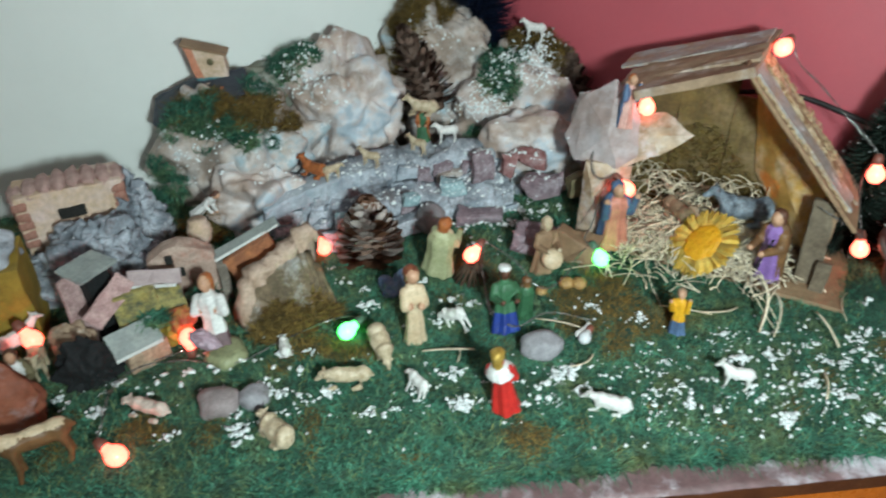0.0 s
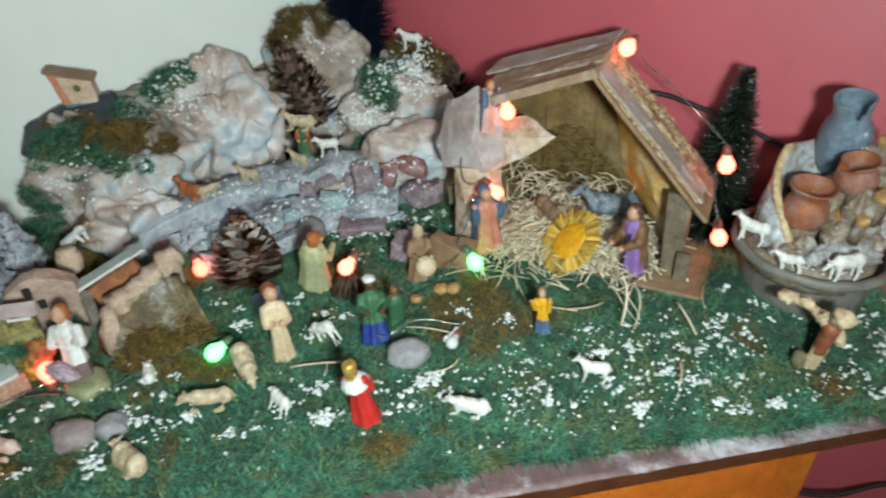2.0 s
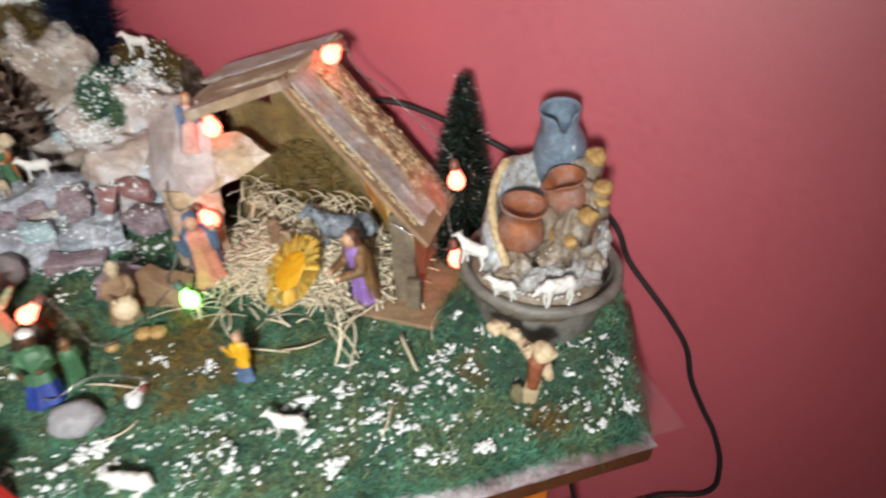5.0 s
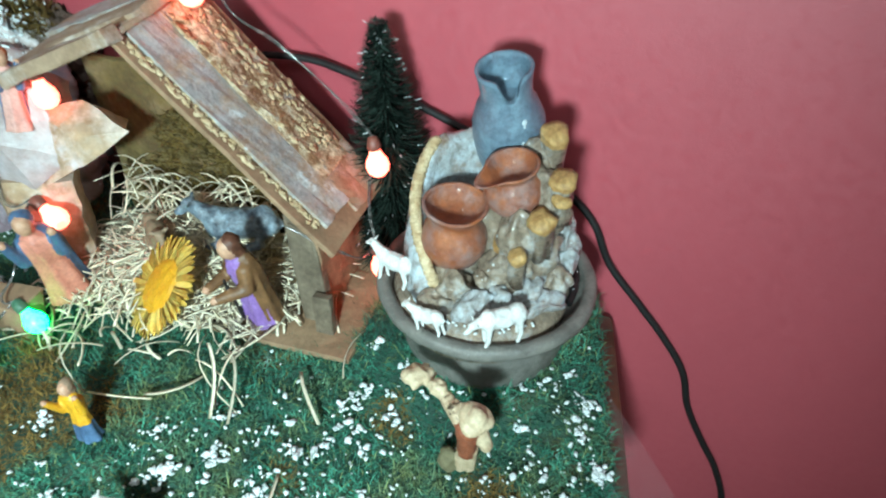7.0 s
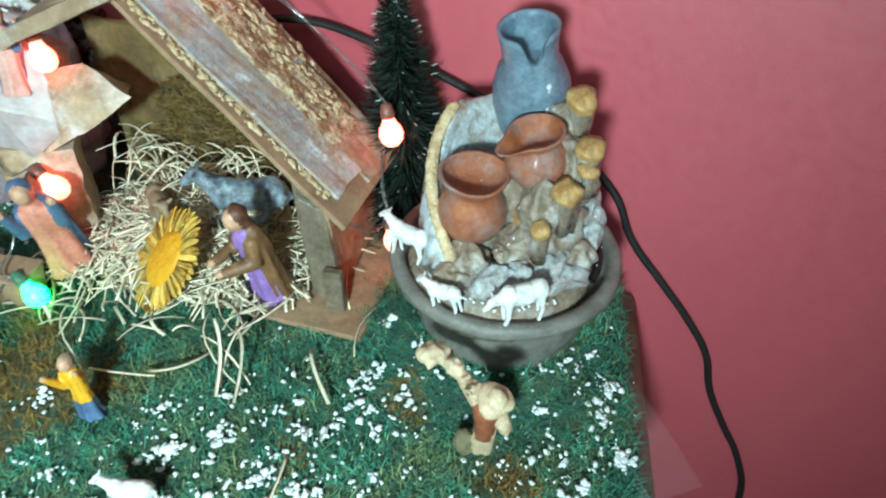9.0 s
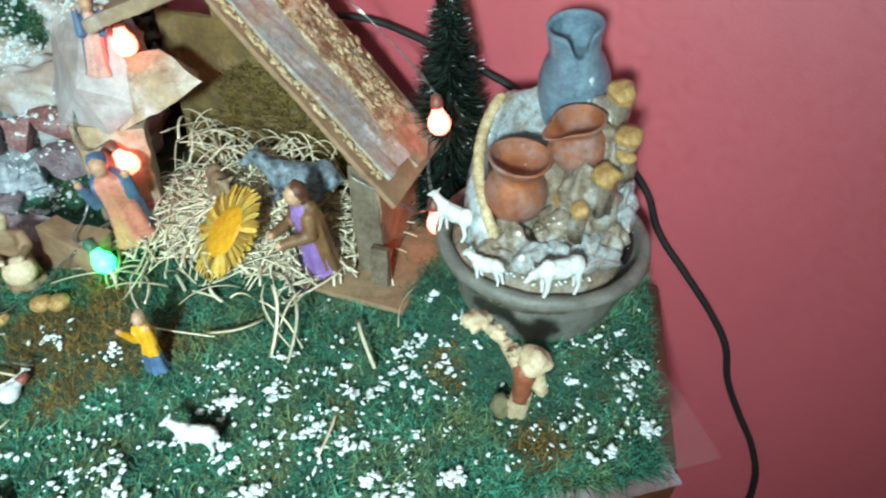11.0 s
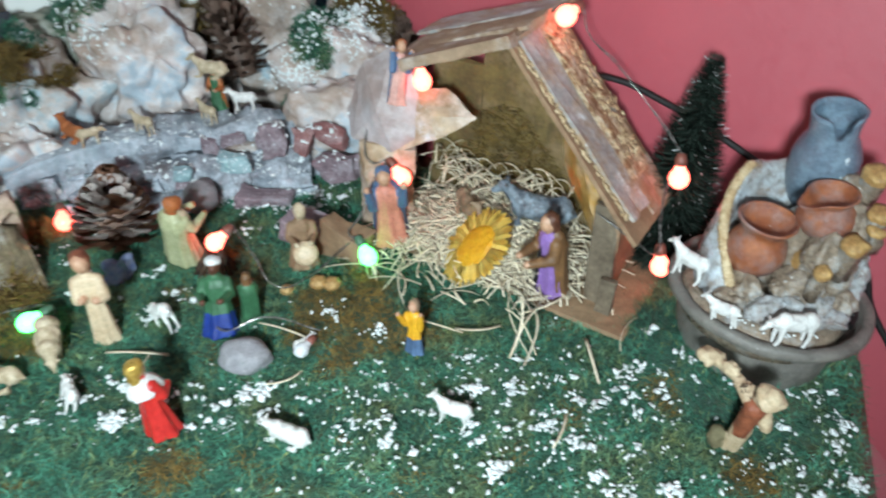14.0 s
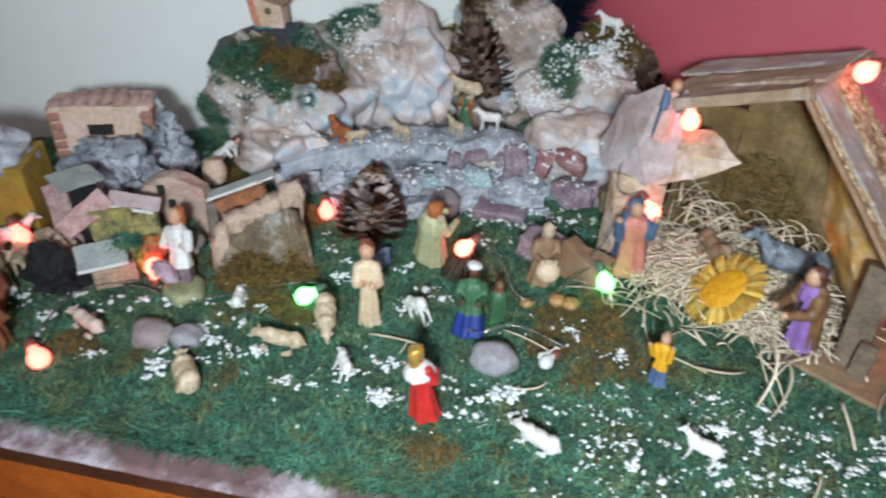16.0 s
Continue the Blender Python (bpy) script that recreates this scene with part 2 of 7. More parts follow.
WHITE_P = mat("white_paint", (0.78, 0.78, 0.76), (0.62, 0.62, 0.60), 80, 0.5, 0.2)
GREYBLUE = mat("grey_blue_paint", (0.30, 0.36, 0.42), (0.035, 0.04, 0.055), 85, 0.4, 0.3, mottle=0.5)
TAUPE = mat("taupe_paint", (0.32, 0.22, 0.14), (0.22, 0.145, 0.09), 80, 0.6, 0.2)
RUST = mat("rust_orange_paint", (0.50, 0.16, 0.045), (0.34, 0.10, 0.03), 80, 0.6, 0.3)
GREY_ROOF = mat("grey_metal_roof", (0.34, 0.37, 0.35), (0.26, 0.29, 0.28), 60, 0.45, 0.2, 300)
PLASTER = mat("cream_plaster", (0.68, 0.50, 0.35), (0.58, 0.41, 0.28), 40, 0.75, 0.35, 300, wash=(0.70, 0.56, 0.52), wash_scale=22, wash_at=0.54)
PINK_PLASTER = mat("pink_plaster", (0.56, 0.38, 0.34), (0.44, 0.27, 0.24), 60, 0.75, 0.5, 300)
BRICK = mat("faded_red_brick", (0.40, 0.20, 0.15), (0.29, 0.135, 0.10), 80, 0.8, 0.4, 300)
MUSTARD = mat("mustard_plaster", (0.37, 0.25, 0.035), (0.29, 0.185, 0.025), 40, 0.7, 0.3)
# flat black that paints the shade in gaps between the houses
SHADE_BLACK = mat("shade_black", (0.008, 0.010, 0.011), (0.004, 0.005, 0.006), 40, 0.85, 0.3)
TERRA = mat("terracotta_card", (0.30, 0.095, 0.05), (0.22, 0.07, 0.04), 25, 0.7, 0.3, wash=(0.42, 0.40, 0.42), wash_scale=16, wash_at=0.64)
CABLE = mat("black_cable", (0.012, 0.010, 0.010), (0.008, 0.006, 0.006), 100, 0.65, 0.0)
WIRE = mat("clear_silver_wire", (0.40, 0.38, 0.36), (0.03, 0.028, 0.026), 260, 0.15, 0.0, metal=0.5)
FILM = mat("clear_plastic_film", (0.85, 0.82, 0.82), (0.8, 0.78, 0.78), 30, 0.15, 0.5, 120, alpha=0.06)
DARK_HOLE = mat("dark_opening", (0.02, 0.02, 0.018), (0.012, 0.012, 0.01), 60, 0.9)
GLOBES = {
    "red": mat("red_bulb_globe", (0.9, 0.5, 0.35), (0.85, 0.45, 0.3), 60, 0.3, 0, glow=(1.0, 0.085, 0.050), power=6.5),
    "orange": mat("orange_bulb_globe", (0.9, 0.6, 0.4), (0.85, 0.55, 0.35), 60, 0.3, 0, glow=(1.0, 0.105, 0.062), power=6.5),
    "green": mat("green_bulb_globe", (0.5, 0.9, 0.6), (0.45, 0.85, 0.55), 60, 0.3, 0, glow=(0.075, 1.0, 0.13), power=5.5),
    "off": mat("unlit_bulb_globe", (0.72, 0.74, 0.76), (0.68, 0.70, 0.72), 60, 0.3, 0, coat=0.5),
}

# ---- builders ----
def mesh_of(bm, name, mats, smooth=True):
    me = bpy.data.meshes.new(name)
    bm.to_mesh(me)
    bm.free()
    for m in mats if isinstance(mats, (list, tuple)) else [mats]:
        me.materials.append(m)
    if smooth:
        me.shade_smooth()
    return me


def part(name, bm, material, parent, label="", smooth=True, at=None):
    """Links a bmesh as one mesh object under a thing or a part."""
    ob = new(name, mesh_of(bm, name, material, smooth))
    ob.parent = parent
    if at is not None:
        ob.matrix_basis = at
    return tagged(ob, label)


def thing(name, m, label, category, group="", kind=""):
    """An empty at a thing's base, for its parts."""
    ob = new(name)
    ob.empty_display_size = 0.01
    ob.matrix_basis = m
    return tagged(ob, label, category, group, kind)


def solid(name, bm, material, m, label, category, group="", kind="", smooth=True):
    """A thing that is one mesh."""
    ob = new(name, mesh_of(bm, name, material, smooth))
    ob.matrix_basis = m
    return tagged(ob, label, category, group, kind)


def grab(bm, verts, m=None, index=0):
    """Sets the material index of the faces of new verts and moves them."""
    if m is not None:
        bmesh.ops.transform(bm, matrix=m, verts=verts)
    for f in {f for v in verts for f in v.link_faces}:
        f.material_index = index
    return verts


def box(bm, size, m=None, index=0, bevel=0.0):
    r = bmesh.ops.create_cube(bm, size=1.0, matrix=Matrix.Diagonal((*size, 1)))
    vs = r["verts"]
    if bevel:
        es = list({e for v in vs for e in v.link_edges})
        b = bmesh.ops.bevel(bm, geom=es, offset=bevel, segments=2, affect="EDGES", profile=0.6)
        vs = list({v for f in b["faces"] for v in f.verts} | {v for v in vs if v.is_valid})
    return grab(bm, vs, m, index)


def ball(bm, size, m=None, index=0, div=3, rough=0.0, freq=60.0, seed=0):
    vs = bmesh.ops.create_icosphere(bm, subdivisions=div, radius=1.0)["verts"]
    off = Vector((seed * 3.7, seed * 1.9, seed * 2.3))
    for v in vs:
        k = 1.0 + (rough * noise.noise(v.co * freq / 30 + off) if rough else 0)
        v.co = Vector((v.co.x * size[0], v.co.y * size[1], v.co.z * size[2])) * k
    return grab(bm, vs, m, index)


def lathe(bm, profile, seg=28, m=None, index=0, folds=0.0, count=7, seed=0, cap=True):
    """Turns (radius, height) pairs about z; folds makes drapery."""
    rings, vs = [], []
    for i, (r, z) in enumerate(profile):
        ring = []
        for k in range(seg):
            a = 2 * math.pi * k / seg
            q = r * (1 + folds * math.sin(count * a + seed + 0.5 * math.sin(3 * a + seed)) * (1 - 0.6 * i / len(profile)))
            ring.append(bm.verts.new((q * math.cos(a), q * math.sin(a), z)))
        rings.append(ring)
        vs += ring
    for a, b in zip(rings, rings[1:]):
        for k in range(seg):
            bm.faces.new((a[k], a[(k + 1) % seg], b[(k + 1) % seg], b[k]))
    if cap:
        bm.faces.new(rings[0][::-1])
        bm.faces.new(rings[-1])
    return grab(bm, vs, m, index)


def rod(bm, a, b, r1, r2=None, seg=8, index=0):
    """A tapered round limb between two points."""
    a, b = Vector(a), Vector(b)
    r2 = r1 if r2 is None else r2
    d = b - a
    m = Matrix.Translation((a + b) / 2) @ d.to_track_quat("Z", "Y").to_matrix().to_4x4()
    vs = bmesh.ops.create_cone(bm, cap_ends=True, segments=seg, radius1=r1, radius2=r2, depth=d.length, matrix=m)["verts"]
    return grab(bm, vs, None, index)


def jitter(bm, amount, freq=80.0, seed=0):
    off = Vector((seed * 5.1, seed * 2.7, seed * 9.3))
    for v in bm.verts:
        v.co += noise.noise_vector(v.co * freq + off) * amount


def tube(name, pts, r, material, label, category, parent=None, cyclic=False):
    """A cable: a smooth curve through points."""
    cu = bpy.data.curves.new(name, "CURVE")
    cu.dimensions, cu.bevel_depth, cu.bevel_resolution, cu.resolution_u = "3D", r, 2, 6
    sp = cu.splines.new("BEZIER")
    sp.bezier_points.add(len(pts) - 1)
    for p, co in zip(sp.bezier_points, pts):
        p.co = co
        p.handle_left_type = p.handle_right_type = "AUTO"
    cu.materials.append(material)
    ob = new(name, cu)
    ob.parent = parent
    return tagged(ob, label, category)


def ground(x, y):
    """Height of the moss."""
    t = min(max((x - 0.05) / 0.3, 0), 1)
    s = min(max((y - 0.50) / 0.12, 0), 1)
    z = 0.761 + 0.013 * t * t * (3 - 2 * t) * s
    z += 0.007 * math.exp(-((x - 0.175) / 0.05) ** 2 - ((y - 0.625) / 0.045) ** 2)
    r = math.hypot(x - 0.502, y - 0.618)
    z += 0.022 * math.exp(-((r - 0.064) / 0.020) ** 2)
    return z + 0.0035 * noise.noise(Vector((x * 16, y * 16, 3.3)))

# ---- the room ----
CORNER = Vector((0.02, 1.11))
RED_DIR = Vector((0.68, -0.51)).normalized()
WHITE_DIR = Vector((-0.52, -0.26)).normalized()


def wall(name, a, b, thick, z0, z1, material, label):
    """An upright wall from a to b; its room side is the line itself."""
    a, b = Vector(a), Vector(b)
    d = b - a
    bm = bmesh.new()
    box(bm, (d.length, thick, z1 - z0), pose(d.length / 2, thick / 2, (z0 + z1) / 2))
    m = Matrix.Translation((a.x, a.y, 0)) @ Matrix.Rotation(math.atan2(d.y, d.x), 4, "Z")
    return solid(name, bm, material, m, label, "wall", kind="structure", smooth=False)


WHITE_END = CORNER + WHITE_DIR * 2.3
RED_END = CORNER + RED_DIR * 2.3
wall("wall_west", WHITE_END, CORNER, 0.12, 0, 2.45, WHITE_WALL, "plain white painted plaster wall")
wall("wall_east", CORNER, RED_END, 0.12, 0, 2.45, RED_WALL, "rose red painted plaster wall")
wall("wall_south_east", RED_END, RED_END + Vector((-0.9, -2.2)), 0.12, 0, 2.45, WHITE_WALL, "plain white painted plaster wall")
wall("wall_south_west", WHITE_END + Vector((0.5, -2.6)), WHITE_END, 0.12, 0, 2.45, WHITE_WALL, "plain white painted plaster wall")
wall("wall_south", RED_END + Vector((-0.9, -2.2)), WHITE_END + Vector((0.5, -2.6)), 0.12, 0, 2.45, WHITE_WALL, "plain white painted plaster wall")
for nm, z, mt, lb in (("floor", -0.03, FLOOR, "dull brown tiled floor"), ("ceiling", 2.48, CEIL, "plain white ceiling")):
    bm = bmesh.new()
    box(bm, (5.6, 5.6, 0.06), pose(0.2, -0.9, z))
    solid(nm, bm, mt, Matrix(), lb, nm, kind="structure", smooth=False)

# ---- the table and its board ----
FRONT_A, FRONT_B = Vector((-0.62, 0.3285)), Vector((0.562, 0.4700))
RIGHT_B = Vector((0.622, 0.645))
OUT = [FRONT_A, FRONT_B, RIGHT_B, CORNER + RED_DIR * 0.30 + Vector((-0.006, -0.008)), CORNER + Vector((0, -0.012)), CORNER + WHITE_DIR * 0.70 + Vector((0.004, -0.008))]


def slab(bm, outline, z0, z1, shrink=0.0, index=0):
    c = sum(outline, Vector((0, 0))) / len(outline)
    pts = [p + (c - p).normalized() * shrink for p in outline]
    lo = [bm.verts.new((p.x, p.y, z0)) for p in pts]
    hi = [bm.verts.new((p.x, p.y, z1)) for p in pts]
    bm.faces.new(lo[::-1])
    bm.faces.new(hi)
    for i in range(len(pts)):
        j = (i + 1) % len(pts)
        bm.faces.new((lo[i], lo[j], hi[j], hi[i]))


table = thing("table", pose(0, 0, 0), "orange varnished wooden table under a dark-edged board", "table")
bm = bmesh.new()
slab(bm, OUT, 0.726, 0.7475)
bmesh.ops.bevel(bm, geom=list(bm.edges), offset=0.002, segments=2, affect="EDGES")
part("board", bm, DARK_EDGE, table, "dark brown board with worn edges", smooth=False)
fd = (FRONT_B - FRONT_A).normalized()
fm = Matrix.Translation((FRONT_B.x, FRONT_B.y, 0)) @ Matrix.Rotation(math.atan2(fd.y, fd.x), 4, "Z")
bm = bmesh.new()
box(bm, (0.98, 0.02, 0.165), fm @ pose(-0.630, 0.014, 0.643), bevel=0.002)
part("apron", bm, ORANGE_WOOD, table, "orange varnished front panel", smooth=False)
for k, (lx, ly) in enumerate(((-0.108, 0.050), (-1.09, 0.055))):
    bm = bmesh.new()
    box(bm, (0.055, 0.055, 0.725), fm @ pose(lx, ly, 0.3635), bevel=0.003)
    part("leg", bm, ORANGE_WOOD, table, smooth=False)
bm = bmesh.new()
box(bm, (0.02, 0.20, 0.165), fm @ pose(-0.100, 0.178, 0.643), bevel=0.002)
part("side_apron", bm, ORANGE_WOOD, table, smooth=False)

# brown paper over the board, wrinkled and sprayed white
bm = bmesh.new()
n, rows = 150, 10
grid = []
for j in range(-2, rows + 1):
    row = []
    for i in range(n + 1):
        p = FRONT_A.lerp(FRONT_B, i / n)
        q = p + Vector((-fd.y, fd.x)) * (0.006 + 0.075 * j / rows) - Vector((-fd.y, fd.x)) * 0.0
        z = 0.7505 + 0.004 * abs(noise.noise(Vector((q.x * 30, q.y * 30, 1)))) + 0.002 * noise.noise(Vector((q.x * 90, q.y * 60, 5)))
        if j == 0:
            z = 0.7490
        if j < 0:
            fold = 0.12
            q = p - Vector((-fd.y, fd.x)) * (0.0022 + 0.001 * noise.noise(Vector((p.x * 40, 0, 2))))
            z = 0.7495 if j == -1 else 0.7490 - 0.019 * fold * (0.9 + 0.25 * noise.noise(Vector((p.x * 30, 1, 2))))
        row.append(bm.verts.new((q.x, q.y + 0.003 * noise.noise(Vector((q.x * 25, 0, 2))) * (j == 0), z)))
    grid.append(row)
for a, b in zip(grid, grid[1:]):
    for k in range(n):
        bm.faces.new((a[k], a[k + 1], b[k + 1], b[k]))
solid("paper_sheet", bm, CRAFT, Matrix(), "wrinkled brown paper sprayed white along the board's edge", "paper")

# clear film that sticks out at the corner
bm = bmesh.new()
grid = []
for j in range(9):
    row = []
    for i in range(9):
        u, v = i / 8, j / 8
        x, y = 0.535 + 0.062 * u * (1 - 0.75 * v) + 0.030 * v, 0.4700 + 0.14 * v + 0.012 * u
        row.append(bm.verts.new((x, y, 0.754 + 0.006 * noise.noise(Vector((x * 60, y * 60, 0))) - 0.006 * u * u)))
    grid.append(row)
for a, b in zip(grid, grid[1:]):
    for k in range(8):
        bm.faces.new((a[k], a[k + 1], b[k + 1], b[k]))
solid("plastic_film", bm, FILM, Matrix(), "creased clear plastic film at the board's corner", "film")

# ---- moss ----
def inside(x, y, poly):
    hit = False
    for i, p in enumerate(poly):
        q = poly[i - 1]
        if (p.y > y) != (q.y > y) and x < (q.x - p.x) * (y - p.y) / (q.y - p.y) + p.x:
            hit = not hit
    return hit


def front_gap(x, y):
    """Distance of a place from the front edge of the board."""
    return (Vector((x, y)) - FRONT_A).dot(Vector((-fd.y, fd.x)))


def gap_wanted(x):
    t = min(max((x - 0.25) / 0.2, 0), 1)
    return 0.023 - 0.011 * t + 0.009 * noise.noise(Vector((x * 14, 0, 7)))


MOSS_POLY = [FRONT_A, Vector((0.553, 0.468)), Vector((0.611, 0.645)), CORNER + RED_DIR * 0.30 + Vector((-0.03, -0.05)), CORNER + Vector((0, -0.06)), CORNER + WHITE_DIR * 0.70 + Vector((0.05, 0))]
STEP = 0.005
LUMP = 0.0042
bm = bmesh.new()
seen = {}
for i in range(int(1.30 / STEP)):
    for j in range(int(0.78 / STEP)):
        x, y = -0.66 + i * STEP, 0.33 + j * STEP
        g = front_gap(x, y) - gap_wanted(x)
        if g > -0.004 and inside(x, y, MOSS_POLY):
            edge = min(max(g / 0.016, 0), 1) * min(max((0.600 + (y - 0.645) * 0.30 - x) / 0.012, 0), 1)
            z = 0.7495 + (ground(x, y) - 0.7495) * edge ** 0.5 + LUMP * noise.noise(Vector((x * 62, y * 62, 0))) + 0.001 * noise.noise(Vector((x * 210, y * 210, 4)))
            seen[i, j] = bm.verts.new((x, y, z))
for (i, j), v in seen.items():
    q = [seen.get(k) for k in ((i, j), (i + 1, j), (i + 1, j + 1), (i, j + 1))]
    if all(q):
        bm.faces.new(q)
solid("moss_bed", bm, SOIL, Matrix(), "flat bed of dark green and brown moss", "moss", kind="stuff")


def blades(name, spots, length, width, material, label, rise=0.5, kind="stuff", m=None, category="moss"):
    """Many short curled strands, each of three triangles, joined into one mesh. spots: place, spread normal."""
    n = len(spots)
    rng = np.random.default_rng(n)
    P = np.array(spots, dtype=float)
    a = rng.uniform(0, 2 * np.pi, n)
    L = length * rng.uniform(0.5, 1.4, n)
    d = np.stack([np.cos(a), np.sin(a), rng.uniform(0.0, 2 * rise, n)], 1)
    side = np.stack([-np.sin(a), np.cos(a), rng.uniform(-0.4, 0.4, n)], 1) * (width * rng.uniform(0.6, 1.4, n))[:, None]
    mid = P + d * (L * 0.5)[:, None]
    bend = rng.normal(0, 0.6, (n, 3))
    tip = mid + (d + bend - np.array([0, 0, 0.35])) * (L * 0.5)[:, None]
    V = np.stack([P - side, P + side, mid - side * 0.8, mid + side * 0.8, tip], 1).reshape(-1, 3)
    k = np.arange(n)[:, None] * 5
    F = [tuple(f) for f in np.concatenate([k + [0, 1, 3], k + [0, 3, 2], k + [2, 3, 4]], 0).tolist()]
    me = bpy.data.meshes.new(name)
    me.from_pydata(V.tolist(), [], F)
    me.materials.append(material)
    ob = new(name, me)
    if m is not None:
        ob.matrix_basis = m
    return tagged(ob, label, category, kind=kind)


BROWN = ((0.168, 0.622, 0.080, 0.066), (-0.115, 0.575, 0.05, 0.03), (0.475, 0.495, 0.028, 0.03), (-0.245, 0.468, 0.05, 0.022),
         (0.08, 0.468, 0.035, 0.02), (-0.02, 0.445, 0.03, 0.015), (0.43, 0.565, 0.02, 0.03), (0.02, 0.70, 0.05, 0.025), (-0.30, 0.60, 0.06, 0.05), (0.27, 0.77, 0.06, 0.05))
rng = random.Random(4)
green, brown = [], []
while len(green) + len(brown) < 230000:
    x, y = rng.uniform(-0.62, 0.615), rng.uniform(0.34, 0.93)
    g = front_gap(x, y) - gap_wanted(x)
    if g < 0.0 or not inside(x, y, MOSS_POLY) or x > 0.604 + (y - 0.645) * 0.30:
        continue
    b = sum(math.exp(-2 * (((x - cx) / rx) ** 2 + ((y - cy) / ry) ** 2)) for cx, cy, rx, ry in BROWN) + 0.75 * noise.noise(Vector((x * 24, y * 24, 8)))
    edge = min(max(g / 0.016, 0), 1)
    z = 0.7505 + (ground(x, y) - 0.7505) * edge ** 0.5 + LUMP * noise.noise(Vector((x * 62, y * 62, 0)))
    (brown if b + rng.uniform(-0.15, 0.15) > 0.42 else green).append((x, y, z))
olive = green[::9]
green = [p for k, p in enumerate(green) if k % 9]
blades("olive_moss_strands", olive, 0.0070, 0.00032, MOSS_LIGHT, "short tangled strands of pale olive moss", 0.6)
blades("moss_strands", green, 0.0070, 0.00032, MOSS, "short tangled strands of green moss", 0.45)
blades("brown_moss_strands", brown, 0.0062, 0.00032, MOSS_BROWN, "short tangled strands of dry brown moss", 0.5)

fringe = []
for _ in range(9000):
    x = rng.uniform(-0.60, 0.555)
    g = gap_wanted(x) + abs(rng.gauss(0, 0.007)) - 0.003
    p = FRONT_A + fd * ((x - FRONT_A.x) / fd.x) + Vector((-fd.y, fd.x)) * g
    fringe.append((p.x, p.y, 0.7520 + 0.010 * min(max((g - gap_wanted(x) + 0.003) / 0.02, 0), 1) + 0.003 * noise.noise(Vector((x * 40, 2, 9)))))
blades("moss_fringe", fringe, 0.0125, 0.00042, MOSS, "longer moss strands frayed along the front edge", 0.35)

# ---- snow flakes ----
CLUSTERS = ((0.33, 0.545, 0.10, 0.045, 260), (0.42, 0.58, 0.05, 0.03, 110), (0.53, 0.53, 0.05, 0.05, 170), (0.30, 0.48, 0.10, 0.03, 110), (0.40, 0.50, 0.08, 0.03, 90), (0.53, 0.48, 0.03, 0.02, 40),
            (0.10, 0.525, 0.035, 0.025, 130), (-0.01, 0.51, 0.04, 0.025, 130), (-0.17, 0.52, 0.09, 0.035, 190), (-0.17, 0.475, 0.08, 0.02, 90), (-0.28, 0.50, 0.05, 0.03, 80), (0.02, 0.62, 0.06, 0.03, 60),
            (0.03, 0.80, 0.07, 0.05, 260), (0.10, 0.80, 0.05, 0.03, 120), (-0.06, 0.64, 0.06, 0.05, 70), (0.16, 0.63, 0.03, 0.02, 45), (-0.13, 0.69, 0.05, 0.03, 50), (0.2, 0.53, 0.07, 0.03, 80), (0.13, 0.75, 0.05, 0.03, 60))
verts, faces = [], []
rng = random.Random(9)


def crumb_shapes():
    """A few rounded, flattened crumbs of foam."""
    shapes = []
    for k in range(7):
        b = bmesh.new()
        ball(b, (1.0, 1.0, 0.55), None, 0, 2, 0.9, 40, k + 1)
        b.verts.index_update()
        shapes.append(([v.co.copy() for v in b.verts], [tuple(v.index for v in f.verts) for f in b.faces]))
        b.free()
    return shapes


CRUMBS = crumb_shapes()


def crumb(verts, faces, c, s, g, tip=0.5):
    """Adds one crumb of radius s at c."""
    shape, tris = g.choice(CRUMBS)
    q = Euler((g.uniform(-tip, tip), g.uniform(-tip, tip), g.uniform(0, 6.3))).to_matrix()
    sq = (g.uniform(0.65, 1.5) * s, g.uniform(0.7, 1.2) * s, g.uniform(0.7, 1.2) * s)
    n0 = len(verts)
    verts += [c + q @ Vector((p[0] * sq[0], p[1] * sq[1], p[2] * sq[2])) for p in shape]
    faces += [tuple(n0 + i for i in f) for f in tris]


for cx, cy, sx, sy, count in CLUSTERS:
    nests = []
    for _ in range(int(count * 0.6)):
        if rng.random() < 0.30 or not nests:
            nests.append((rng.gauss(cx, sx * 0.6), rng.gauss(cy, sy * 0.6)))
        nx, ny = rng.choice(nests)
        x, y = rng.gauss(nx, 0.005), rng.gauss(ny, 0.004)
        if front_gap(x, y) < gap_wanted(x) + 0.006 or not inside(x, y, MOSS_POLY) or (x - 0.502) ** 2 + (y - 0.618) ** 2 < 0.0040:
            continue
        s = rng.choice((0.0007, 0.0010, 0.0012, 0.0015, 0.0018, 0.0023))
        z = ground(x, y) + LUMP * noise.noise(Vector((x * 62, y * 62, 0))) + 0.0034 + rng.uniform(0, 0.0015)
        crumb(verts, faces, Vector((x, y, z)), s, rng)
        if rng.random() < 0.30:
            for _ in range(rng.randint(2, 5)):
                crumb(verts, faces, Vector((x + rng.gauss(0, 0.0024), y + rng.gauss(0, 0.0022), z + rng.uniform(-0.0005, 0.0008))), s * rng.uniform(0.6, 1.1), rng)
